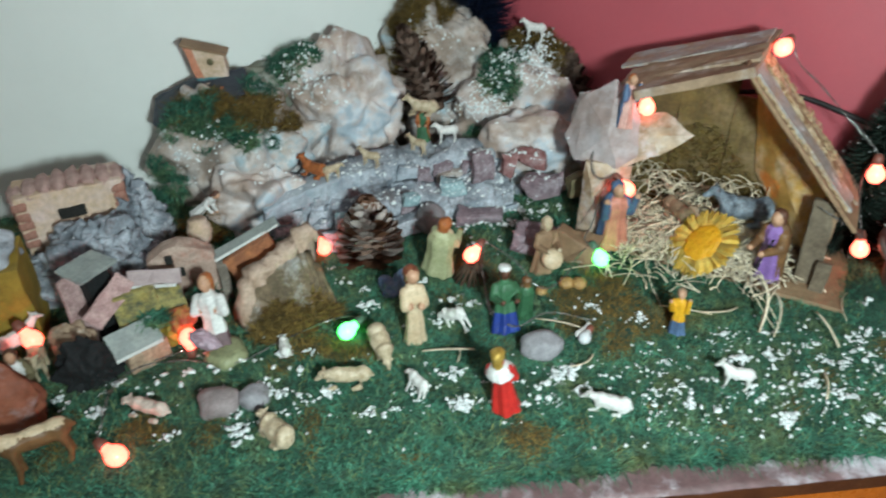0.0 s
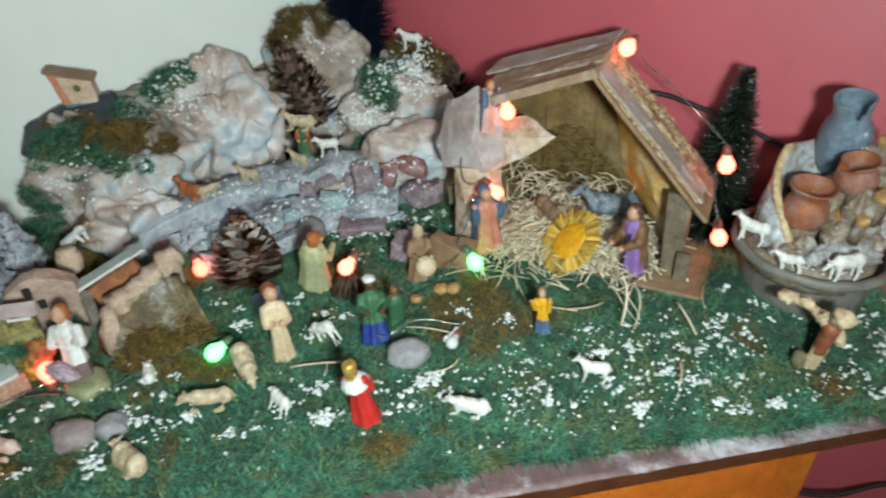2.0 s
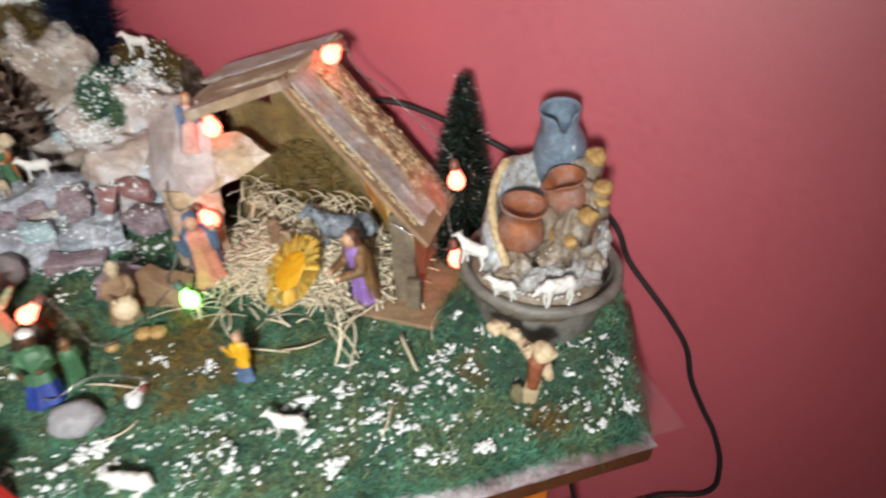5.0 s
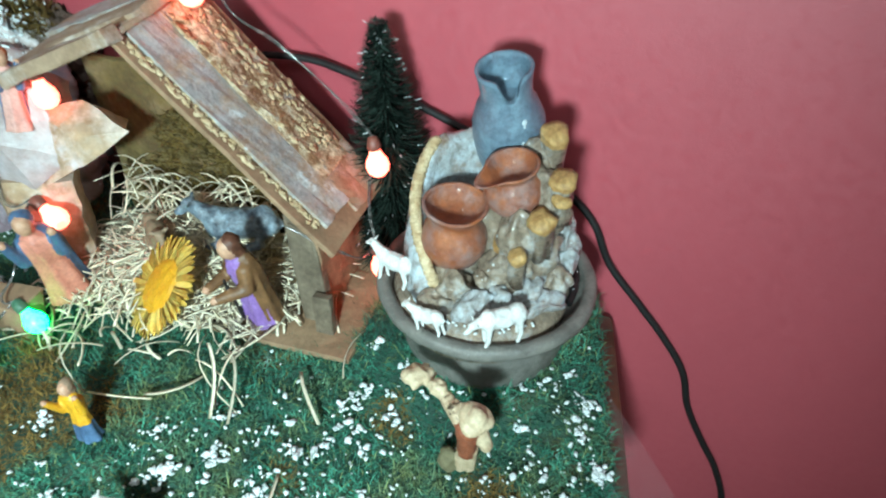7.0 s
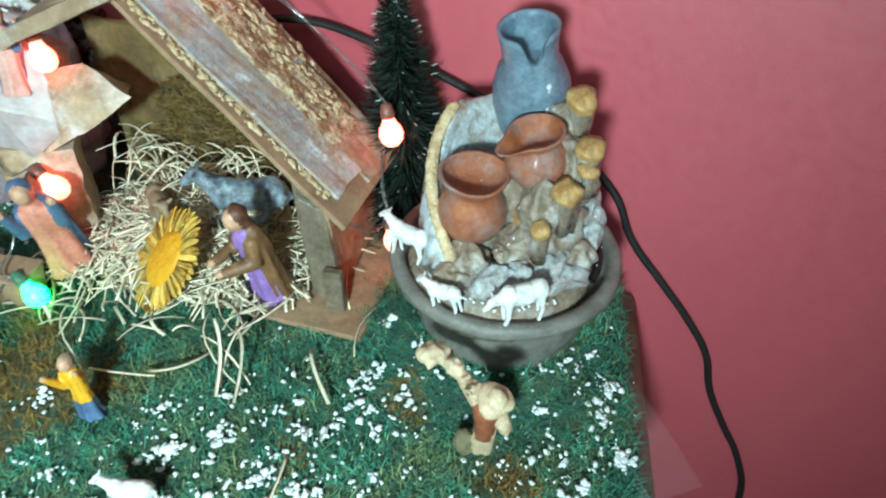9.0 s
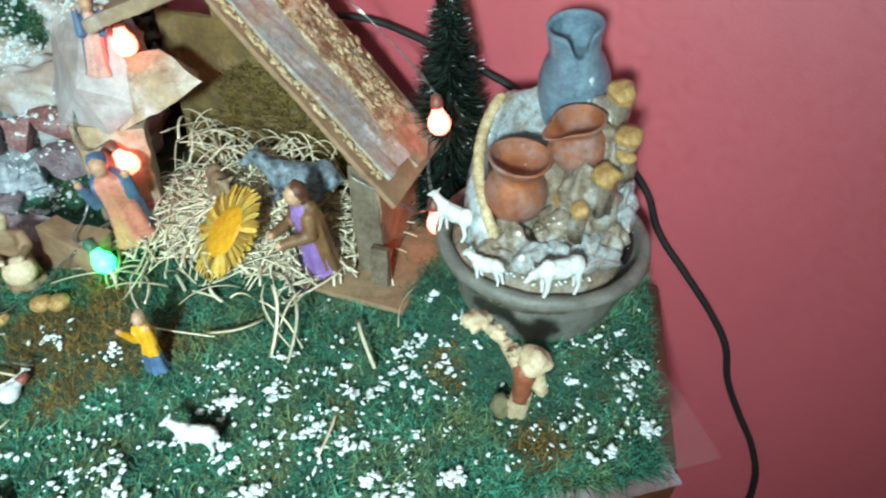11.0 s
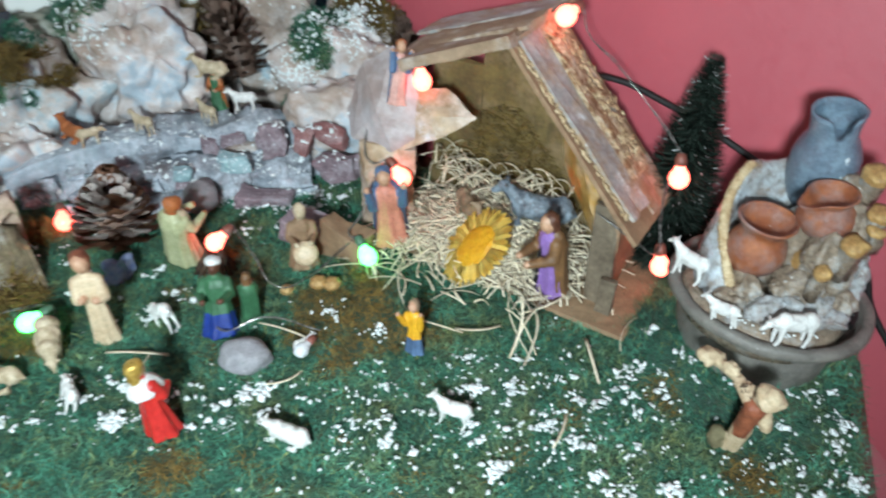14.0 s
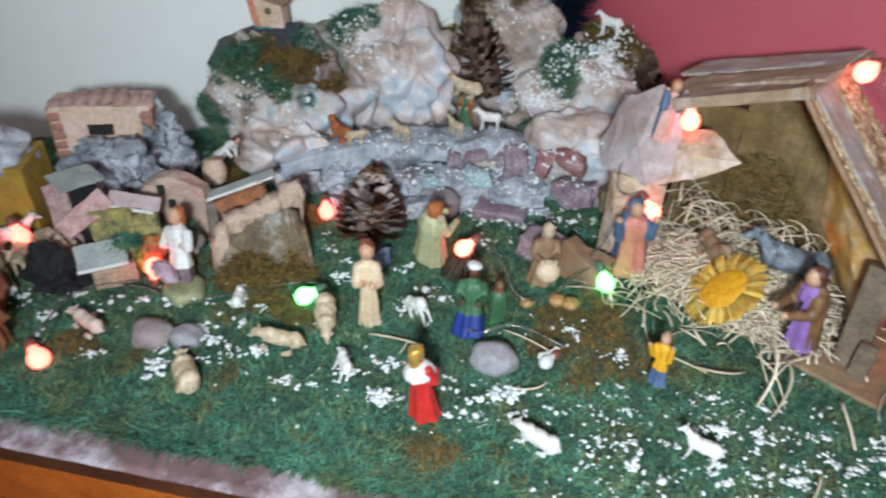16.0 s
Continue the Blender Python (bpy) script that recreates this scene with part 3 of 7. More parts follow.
for _ in range(520):
    x, y = rng.gauss(0.32, 0.17), rng.gauss(0.525, 0.042)
    if front_gap(x, y) > gap_wanted(x) + 0.006 and inside(x, y, MOSS_POLY) and (x - 0.502) ** 2 + (y - 0.618) ** 2 > 0.0040:
        crumb(verts, faces, Vector((x, y, ground(x, y) + LUMP * noise.noise(Vector((x * 62, y * 62, 0))) + 0.0040)), rng.choice((0.0005, 0.0008, 0.0011, 0.0015)), rng)
me = bpy.data.meshes.new("foam_snow")
me.from_pydata(verts, [], faces)
me.materials.append(SNOW)
me.shade_smooth()
tagged(new("foam_snow", me), "white foam snow crumbs strewn in drifts over the moss", "snow", kind="stuff")

# ---- crumpled paper mountains ----
OLIVE_PAPER = mat("dull_olive_paper", (0.26, 0.25, 0.19), (0.15, 0.15, 0.12), 30, 0.7, 0.4, 260, wash=(0.42, 0.45, 0.42), wash_scale=18, wash_at=0.56)


def crag(name, c, half, seed, material, label, planes=40, tilt=0.0, div=6, crumple=0.05, turn=0.0, base=0.752, boxy=2.6, fine=1.0):
    """A crumpled paper rock: a boxy ball cut by planes and folded by sharp creases, resting on the board."""
    g = np.random.default_rng(seed)
    bm = bmesh.new()
    vs = bmesh.ops.create_icosphere(bm, subdivisions=div, radius=1.0)["verts"]
    D = np.array([v.co for v in vs])
    D /= np.linalg.norm(D, axis=1)[:, None]
    r = 1.0 / (np.abs(D) ** boxy).sum(1) ** (1 / boxy)
    N = g.normal(0, 1, (planes, 3)) * (1, 1, 0.8)
    N /= np.linalg.norm(N, axis=1)[:, None]
    H = g.uniform(0.83, 1.02, planes)
    q = D @ N.T
    r = np.minimum(r, np.where(q > 0.25, H / np.maximum(q, 0.25), 9).min(1))
    P = D * r[:, None]
    fold = np.zeros(len(D))
    for size, amp in ((0.9, 1.5), (1.5, 1.2), (2.4, 0.95), (4.0, 0.55)):
        for _ in range(3):
            d = g.normal(0, 1, 3)
            d /= np.linalg.norm(d)
            bend = 0.25 * np.sin(P @ g.normal(0, 1.5, 3) + g.uniform(0, 6))
            q = P @ d * size + bend + g.uniform(0, 1)
            fold += amp * np.abs(q - np.floor(q) - 0.5) * 2
    fold -= fold.mean()
    P = P * (1 + crumple * fold)[:, None] * half
    crease = np.zeros(len(D))
    for rate in (13, 20, 31, 48):
        for _ in range(2):
            d = g.normal(0, 1, 3)
            d /= np.linalg.norm(d)
            q = P @ d * rate + 0.22 * np.sin(P @ g.normal(0, 40, 3)) + g.uniform(0, 1)
            crease += (np.abs(q - np.floor(q) - 0.5) - 0.25) * fine * 0.26 / rate
    P = P + D * crease[:, None]
    P[:, 0] += tilt * np.maximum(P[:, 2], 0)
    P[:, 2] = np.maximum(P[:, 2], base - c[2])
    for v, p in zip(vs, P):
        v.co = p
    return solid(name, bm, material, Matrix.Translation(c) @ Matrix.Rotation(turn, 4, "Z"), label, "rock", "paper mountains")


def drop(x, y, z=1.3):
    """Height of whatever stands at a place."""
    bpy.context.view_layer.update()
    hit, place, _, _, _, _ = scene.ray_cast(bpy.context.evaluated_depsgraph_get(), Vector((x, y, z)), Vector((0, 0, -1)))
    return place.z if hit else 0.76


crag("paper_mountain", (-0.180, 0.968, 0.81), (0.13, 0.035, 0.104), 5, OLIVE_PAPER, "dull olive paper ridge behind the mountains", turn=0.42)
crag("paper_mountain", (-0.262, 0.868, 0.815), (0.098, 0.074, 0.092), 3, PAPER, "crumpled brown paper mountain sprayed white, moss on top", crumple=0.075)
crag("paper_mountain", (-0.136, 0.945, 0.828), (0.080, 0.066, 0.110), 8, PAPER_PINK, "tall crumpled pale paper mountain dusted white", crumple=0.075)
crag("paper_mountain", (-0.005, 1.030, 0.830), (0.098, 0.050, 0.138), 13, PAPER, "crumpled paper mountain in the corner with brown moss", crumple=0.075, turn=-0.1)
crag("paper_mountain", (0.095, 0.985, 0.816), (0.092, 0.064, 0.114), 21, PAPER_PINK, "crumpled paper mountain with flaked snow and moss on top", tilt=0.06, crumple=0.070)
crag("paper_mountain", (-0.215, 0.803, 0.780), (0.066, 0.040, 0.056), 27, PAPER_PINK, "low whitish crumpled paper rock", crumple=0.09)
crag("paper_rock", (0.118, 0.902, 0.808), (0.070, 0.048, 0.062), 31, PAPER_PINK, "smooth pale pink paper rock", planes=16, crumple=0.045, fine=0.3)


def folded(name, pts, material, label, seed=0, bend=0.0011):
    """A stiff folded paper rock: flat facets stretched over a few corners."""
    bm = bmesh.new()
    for p in pts:
        bm.verts.new(p)
    hull = bmesh.ops.convex_hull(bm, input=list(bm.verts))
    bmesh.ops.delete(bm, geom=[v for v in hull["geom_interior"] if isinstance(v, bmesh.types.BMVert)], context="VERTS")
    for _ in range(4):
        bmesh.ops.subdivide_edges(bm, edges=list(bm.edges), cuts=1, use_grid_fill=True)
    bmesh.ops.triangulate(bm, faces=list(bm.faces))
    g = np.random.default_rng(seed)
    mid = sum((v.co for v in bm.verts), Vector()) / len(bm.verts)
    dirs = [(Vector(g.normal(0, 1, 3)).normalized(), f, g.uniform(0, 1)) for f in (18, 24, 34, 50, 70) for _ in range(2)]
    for v in bm.verts:
        k = sum((abs((v.co.dot(d) * f + o) % 1 - 0.5) - 0.25) * 0.06 / f for d, f, o in dirs)
        v.co += (v.co - mid).normalized() * k
    jitter(bm, bend, 55, seed)
    return solid(name, bm, material, Matrix(), label, "rock", "paper mountains", smooth=False)


folded("paper_rock", ((0.150, 0.772, 0.862), (0.192, 0.748, 0.864), (0.222, 0.752, 0.884), (0.178, 0.752, 0.902), (0.208, 0.772, 0.930), (0.188, 0.788, 0.950), (0.158, 0.798, 0.932), (0.142, 0.800, 0.880), (0.20, 0.83, 0.87), (0.22, 0.81, 0.92), (0.16, 0.84, 0.91)),
       PAPER_ROSE, "pale pinkish folded paper rock against the stable roof", 3)
folded("paper_rock", ((0.196, 0.752, 0.863), (0.232, 0.744, 0.882), (0.268, 0.748, 0.904), (0.238, 0.768, 0.922), (0.206, 0.770, 0.915), (0.21, 0.80, 0.875), (0.26, 0.785, 0.895), (0.226, 0.752, 0.902)),
       PAPER_TAN, "tan folded paper rock jutting under the stable roof", 5)
folded("paper_rock", ((0.160, 0.758, 0.866), (0.196, 0.750, 0.868), (0.212, 0.762, 0.860), (0.168, 0.745, 0.840), (0.205, 0.752, 0.820), (0.176, 0.740, 0.790), (0.212, 0.752, 0.775), (0.160, 0.760, 0.775), (0.20, 0.80, 0.775), (0.17, 0.80, 0.86), (0.21, 0.79, 0.86)),
       PAPER_TAN, "tan wrinkled paper rock with a white torn edge", 7)

# terrace wall of grey cork with a path on top
def strip(name, pts, depth, drop, material, label, category="rock", seed=0, amp=0.006, div=60):
    """A stepped ledge along points (x, y, z): a rough upright face and a flat top."""
    bm = bmesh.new()
    rows = []
    P = [Vector(p) for p in pts]
    for i in range(div + 1):
        t = i / div * (len(P) - 1)
        k = min(int(t), len(P) - 2)
        p = P[k].lerp(P[k + 1], t - k)
        d = (P[k + 1] - P[k]).normalized()
        back = Vector((-d.y, d.x, 0)).normalized()
        prof = [(back * -0.010, -drop), (back * -0.006, -drop * 0.7), (back * -0.001, -drop * 0.4), (back * -0.003, -drop * 0.15), (back * 0.002, 0), (back * depth * 0.5, 0.001), (back * depth, 0.004), (back * depth, -drop)]
        row = []
        for n, (o, z) in enumerate(prof):
            q = p + o + Vector((0, 0, z))
            q += noise.noise_vector(q * 45 + Vector((seed, 0, 0))) * amp + noise.noise_vector(q * 130) * amp * 0.45
            row.append(bm.verts.new(q))
        rows.append(row)
    for a, b in zip(rows, rows[1:]):
        for k in range(len(a) - 1):
            bm.faces.new((a[k], b[k], b[k + 1], a[k + 1]))
    bm.faces.new(rows[0])
    bm.faces.new(rows[-1][::-1])
    bmesh.ops.subdivide_edges(bm, edges=list(bm.edges), cuts=1, use_grid_fill=True)
    jitter(bm, amp * 0.35, 220, seed)
    return solid(name, bm, material, Matrix(), label, category)




def ledge(pts, depth, high, courses, label, seed, amp):
    """A terrace of cork: a rough core faced with uneven stones in courses."""
    root = thing("cork_ledge", Matrix(), label, "ledge", "cork terraces")
    core = strip("core", pts, depth, high, PAPER_GREY, "", "", seed, amp)
    core.parent = root
    g = random.Random(seed)
    P = [Vector(p) for p in pts]
    for row in range(courses):
        s = g.uniform(0, 0.01)
        while True:
            w = g.uniform(0.012, 0.036)
            total, k, spot = 0.0, 0, None
            for k in range(len(P) - 1):
                d = (P[k + 1] - P[k]).length
                if total + d >= s + w / 2:
                    spot = P[k].lerp(P[k + 1], (s + w / 2 - total) / d)
                    break
                total += d
            if spot is None:
                break
            d = (P[k + 1] - P[k]).normalized()
            h = high / courses * g.uniform(0.55, 1.0)
            z = spot.z - 0.004 + g.uniform(-0.006, 0.005) - high * 0.86 * (row + 0.5) / courses
            out = g.uniform(-0.002, 0.003) + 0.003 * row
            s += w * g.choice((0.8, 1.0, 1.25))
            if g.random() < 0.35:
                continue
            b = bmesh.new()
            box(b, (w * 0.92, 0.013, h), None, 0, 0.0012)
            bmesh.ops.subdivide_edges(b, edges=[e for e in b.edges if e.calc_length() > 0.005], cuts=2, use_grid_fill=True)
            jitter(b, 0.0042, 75, g.uniform(0, 90))
            jitter(b, 0.0018, 240, g.uniform(0, 90))
            mtl = g.choice((PAPER_GREY, PAPER_GREY, PAPER_GREY, PAPER_GREY, BLUE_PATH, PAPER, PURPLE_STONE))
            part("stone", b, mtl, root, at=Matrix.Translation((spot.x + d.y * out, spot.y - d.x * out, z)) @ pose(0, 0, 0, g.uniform(-14, 14), g.uniform(-16, 16), math.degrees(math.atan2(d.y, d.x)) + g.uniform(-10, 10)))
    return root


terrace = ledge(((-0.205, 0.762, 0.802), (-0.13, 0.800, 0.816), (-0.05, 0.838, 0.822), (0.04, 0.862, 0.828), (0.10, 0.868, 0.822)), 0.045, 0.070, 3, "rough grey cork terrace dusted with snow", 2, 0.010)
ledge(((-0.155, 0.772, 0.785), (-0.05, 0.800, 0.792), (0.05, 0.822, 0.796), (0.09, 0.830, 0.792)), 0.035, 0.045, 2, "low grey cork ledge with whitish dabs", 7, 0.009)
# smooth painted path that climbs along the terrace
bm = bmesh.new()
rows = []
way = [Vector(p) for p in ((-0.207, 0.760, 0.800), (-0.165, 0.783, 0.813), (-0.125, 0.806, 0.820), (-0.085, 0.828, 0.820))]
for i in range(61):
    t = i / 60 * 3
    k = min(int(t), 2)
    p = way[k].lerp(way[k + 1], t - k)
    d = (way[k + 1] - way[k]).normalized()
    n = Vector((-d.y, d.x, 0)).normalized()
    wob = 0.003 * noise.noise(Vector((i * 0.25, 3, 1)))
    rows.append([bm.verts.new(p + n * (o + wob) + Vector((0, 0, z + 0.0012 * noise.noise(p * 60 + n * o * 60)))) for o, z in ((-0.010, -0.014), (-0.010, 0.001), (-0.008, 0.003), (0.006, 0.004), (0.020, 0.003), (0.020, -0.014))])
for a, b in zip(rows, rows[1:]):
    for k in range(5):
        bm.faces.new((a[k], b[k], b[k + 1], a[k + 1]))
part("path", bm, BLUE_PATH, terrace, "smooth blue-grey painted path", smooth=False)

for x, y, z, sx, sy, sz, rz, mt, lb in (
        (-0.035, 0.792, 0.797, 0.018, 0.010, 0.016, 20, TURQ, "pale turquoise painted stone chip"),
        (0.012, 0.812, 0.803, 0.030, 0.012, 0.016, 12, TURQ, "pale turquoise painted stone chip"),
        (-0.112, 0.752, 0.790, 0.018, 0.012, 0.028, 30, TURQ, "pale turquoise painted stone slab"),
        (-0.120, 0.740, 0.772, 0.022, 0.014, 0.022, -10, PAPER_GREY, "bluish grey stone beside the pine cone"),
        (0.052, 0.836, 0.818, 0.022, 0.014, 0.034, 5, PURPLE_STONE, "dark purplish stone block"),
        (0.083, 0.835, 0.824, 0.022, 0.014, 0.024, 10, RED_STONE, "small red stone block"),
        (0.112, 0.842, 0.830, 0.036, 0.014, 0.014, -4, RED_STONE, "flat pinkish red stone"),
        (0.128, 0.818, 0.806, 0.046, 0.018, 0.026, -14, PURPLE_STONE, "flat purplish stone slab"),
        (0.165, 0.800, 0.812, 0.026, 0.020, 0.028, 10, OLIVE_STONE, "olive brown stone beside the slab"),
        (0.108, 0.738, 0.776, 0.046, 0.026, 0.024, -10, PURPLE_STONE, "purplish stone slab behind the drummer"),
        (0.150, 0.716, 0.782, 0.050, 0.024, 0.040, -25, HUT_BROWN, "brown wrinkled bark piece"),
        (-0.052, 0.775, 0.768, 0.060, 0.022, 0.020, 14, PAPER_GREY, "grey stone slab at the ledge's foot"),
        (0.045, 0.800, 0.770, 0.060, 0.022, 0.016, 10, PURPLE_STONE, "dark grey stone slab under snow")):
    bm = bmesh.new()
    box(bm, (sx, sy, sz), None, 0, 0.002)
    bmesh.ops.subdivide_edges(bm, edges=list(bm.edges), cuts=2, use_grid_fill=True)
    jitter(bm, 0.0090, 42, x * 100)
    jitter(bm, 0.0022, 150, x * 70)
    solid("stone", bm, mt, pose(x, y, z, 9 * math.sin(x * 300), 11 * math.sin(x * 170 + 1), rz), lb, "stone", "stones along the terrace")


def boulder(c, r, seed, material, label):
    bm = bmesh.new()
    ball(bm, r, None, 0, 4, 0.22, 40, seed)
    jitter(bm, 0.0006, 400, seed)
    solid("stone", bm, material, Matrix.Translation(c), label, "stone", "loose stones")


boulder((0.098, 0.567, 0.772), (0.0205, 0.015, 0.0145), 3, GREY_STONE, "rounded grey stone lying on the moss")
boulder((-0.189, 0.499, 0.766), (0.0185, 0.017, 0.015), 5, mat("pinkish_grey_stone", (0.36, 0.30, 0.30), (0.26, 0.21, 0.21), 110, 0.8, 0.5, 500), "pinkish grey stone lying on the moss")
boulder((-0.160, 0.506, 0.765), (0.0135, 0.014, 0.0130), 6, GREY_STONE, "small grey stone beside another stone")
boulder((-0.012, 0.775, 0.783), (0.0185, 0.018, 0.0185), 8, mat("smooth_grey_stone", (0.27, 0.24, 0.25), (0.20, 0.18, 0.19), 60, 0.7, 0.2, 500), "round smooth grey stone before the ledge")


def clump(x, y, z, r, count, seed, brown=False, flat=0.5, loose=False):
    """A tuft of moss that lies on a mountain's slope."""
    bpy.context.view_layer.update()
    deps = bpy.context.evaluated_depsgraph_get()

    def drop_fast(px, py):
        hit, place, _, _, _, _ = scene.ray_cast(deps, Vector((px, py, 1.3)), Vector((0, 0, -1)))
        return place.z if hit else z

    g = random.Random(seed)
    spots = []
    for _ in range(2 * count):
        a, q = g.uniform(0, 6.283), r * math.sqrt(g.random())
        dx, dy = q * math.cos(a), q * math.sin(a) * 0.8
        lie = 0 if loose else min(max(drop_fast(x + dx, y + dy) - z, -2.2 * r), 0.8 * r)
        spots.append((dx, dy, lie + g.uniform(-0.1, 1) * r * flat * 0.5 * (1 - 0.5 * q / r)))
    blades("moss_tuft", spots, 0.0095, 0.0006, MOSS_BROWN if brown else MOSS, "dry brown moss tuft on a paper mountain" if brown else "dark green moss tuft on a paper mountain",
           0.4, "", Matrix.Translation((x, y, z)))


FALL = Vector((0.05, 0.80, -0.60)).normalized()


def pressed(x, y, z, r, count, seed, brown=False, thick=0.008):
    """A cushion of moss pressed onto a slope from the front."""
    bpy.context.view_layer.update()
    deps = bpy.context.evaluated_depsgraph_get()
    g = random.Random(seed)
    c = Vector((x, y, z))
    u = FALL.cross(Vector((0, 0, 1))).normalized()
    v = u.cross(FALL)
    spots = []
    for _ in range(count):
        a, q = g.uniform(0, 6.283), r * math.sqrt(g.random())
        q *= 1 + 0.45 * noise.noise(Vector((math.cos(a) * 1.6, math.sin(a) * 1.6, seed)))
        hit, place, normal, _, _, _ = scene.ray_cast(deps, c - FALL * 0.12 + u * q * math.cos(a) + v * q * math.sin(a) * 0.8, FALL)
        if hit and (place - c).length < 2.0 * r:
            spots.append(place - c + normal * g.uniform(-0.1, 1) * thick * (1 - 0.6 * q / r))
    if spots:
        blades("moss_tuft", spots, 0.0085, 0.0006, MOSS_BROWN if brown else MOSS, "dry brown moss tuft on a paper mountain" if brown else "dark green moss tuft on a paper mountain", 0.4, "", Matrix.Translation(c))


for k, (x, y, r, n, b) in enumerate(((-0.338, 0.770, 0.034, 900, False), (-0.285, 0.758, 0.030, 700, True), (-0.205, 0.700, 0.034, 900, True), (-0.158, 0.715, 0.022, 600, True), (-0.370, 0.828, 0.020, 500, False),
                                     (-0.200, 0.955, 0.026, 900, False), (-0.168, 0.955, 0.020, 800, False), (-0.075, 1.010, 0.030, 1300, True), (-0.045, 1.022, 0.030, 1300, True), (-0.010, 1.030, 0.026, 900, True), (0.155, 0.985, 0.026, 1000, True), (0.118, 1.000, 0.030, 1000, True))):
    clump(x, y, drop(x, y) - 0.003, r, n, k + 50, b, 0.9)
for k, (x, y, z, r, n, b) in enumerate(((-0.284, 0.838, 0.877, 0.026, 1500, False), (-0.263, 0.860, 0.893, 0.020, 900, False), (-0.255, 0.830, 0.873, 0.020, 800, False), (-0.198, 0.945, 0.897, 0.024, 1200, False), (-0.223, 0.816, 0.865, 0.022, 1000, False), (-0.234, 0.821, 0.884, 0.016, 600, False),
                                        (-0.331, 0.823, 0.796, 0.022, 900, False), (-0.343, 0.831, 0.815, 0.018, 700, False), (0.079, 0.959, 0.920, 0.030, 1900, False), (0.072, 0.940, 0.896, 0.026, 1500, False), (0.087, 0.937, 0.879, 0.018, 800, False), (0.045, 0.946, 0.814, 0.012, 400, False), (-0.302, 0.832, 0.875, 0.016, 600, False),
                                        (-0.340, 0.862, 0.880, 0.022, 1000, True), (-0.312, 0.854, 0.880, 0.022, 1000, True), (-0.206, 0.827, 0.903, 0.030, 2000, True), (-0.199, 0.853, 0.874, 0.022, 1000, True), (-0.216, 0.819, 0.892, 0.022, 1000, True), (-0.041, 1.020, 0.955, 0.026, 1300, True), (-0.048, 1.006, 0.930, 0.022, 900, True), (0.151, 0.975, 0.919, 0.024, 1200, True),
                                        (0.112, 1.003, 0.932, 0.020, 800, True), (-0.165, 0.930, 0.925, 0.014, 500, False), (-0.228, 0.868, 0.905, 0.020, 900, False), (-0.190, 0.838, 0.895, 0.026, 1500, True), (-0.235, 0.835, 0.900, 0.020, 900, True))):
    pressed(x, y, z, r, n, k + 90, b)


def on_mountain(name, label, areas, seed):
    """Crumbs dropped straight down onto whatever stands there."""
    g = random.Random(seed)
    bpy.context.view_layer.update()
    deps = bpy.context.evaluated_depsgraph_get()
    vv, ff = [], []
    for x, y, sx, sy, count in areas:
        for _ in range(count):
            px, py = g.gauss(x, sx), g.gauss(y, sy)
            hit, place, normal, _, ob, _ = scene.ray_cast(deps, Vector((px, py, 1.2)), Vector((0, 0, -1)))
            if not hit or place.z < 0.765 or place.z > 1.0:
                continue
            crumb(vv, ff, place, g.choice((0.0009, 0.0013, 0.0018, 0.0024)), g, 0.9)
    m = bpy.data.meshes.new(name)
    m.from_pydata(vv, [], ff)
    m.materials.append(SNOW)
    m.shade_smooth()
    tagged(new(name, m), label, "snow", kind="stuff")


on_mountain("mountain_snow", "white foam snow crumbs on the mountains and ledges",
            ((-0.05, 0.83, 0.06, 0.02, 120), (0.06, 0.84, 0.04, 0.015, 140), (-0.1, 0.80, 0.05, 0.015, 80), (0.13, 0.82, 0.03, 0.015, 45), (-0.40, 0.66, 0.03, 0.03, 15), (0.12, 0.97, 0.02, 0.02, 90), (-0.16, 0.93, 0.02, 0.02, 60)), 77)


def blown(name, label, areas, seed):
    """Crumbs thrown against the slopes from the front, where they stick."""
    g = random.Random(seed)
    bpy.context.view_layer.update()
    deps = bpy.context.evaluated_depsgraph_get()
    u = FALL.cross(Vector((0, 0, 1))).normalized()
    v = u.cross(FALL)
    vv, ff = [], []
    for x, y, z, r, count in areas:
        for _ in range(count):
            hit, place, _, _, _, _ = scene.ray_cast(deps, Vector((x, y, z)) - FALL * 0.12 + u * g.gauss(0, r) + v * g.gauss(0, r * 0.7), FALL)
            if hit and 0.77 < place.z < 1.0 and abs(place.y - y) < 0.06:
                crumb(vv, ff, place, g.choice((0.0009, 0.0013, 0.0018, 0.0026)), g, 1.4)
    m = bpy.data.meshes.new(name)
    m.from_pydata(vv, [], ff)
    m.materials.append(SNOW)
    m.shade_smooth()
    tagged(new(name, m), label, "snow", kind="stuff")


blown("slope_snow", "white foam snow crumbs stuck to the mountain slopes",
      ((0.123, 0.959, 0.927, 0.014, 110), (0.091, 0.926, 0.920, 0.014, 90), (0.128, 0.922, 0.900, 0.012, 70), (0.051, 0.939, 0.870, 0.014, 80), (0.073, 0.931, 0.858, 0.016, 100), (0.109, 0.960, 0.916, 0.016, 110), (-0.325, 0.827, 0.856, 0.010, 16), (-0.305, 0.819, 0.841, 0.012, 20), (-0.271, 0.832, 0.861, 0.012, 24),
       (-0.185, 0.920, 0.906, 0.014, 60), (-0.170, 0.912, 0.894, 0.016, 50), (-0.145, 0.889, 0.881, 0.016, 20), (0.029, 0.952, 0.840, 0.012, 50), (-0.212, 0.802, 0.847, 0.02, 20), (-0.296, 0.819, 0.822, 0.02, 12), (-0.010, 1.000, 0.930, 0.02, 40)), 78)

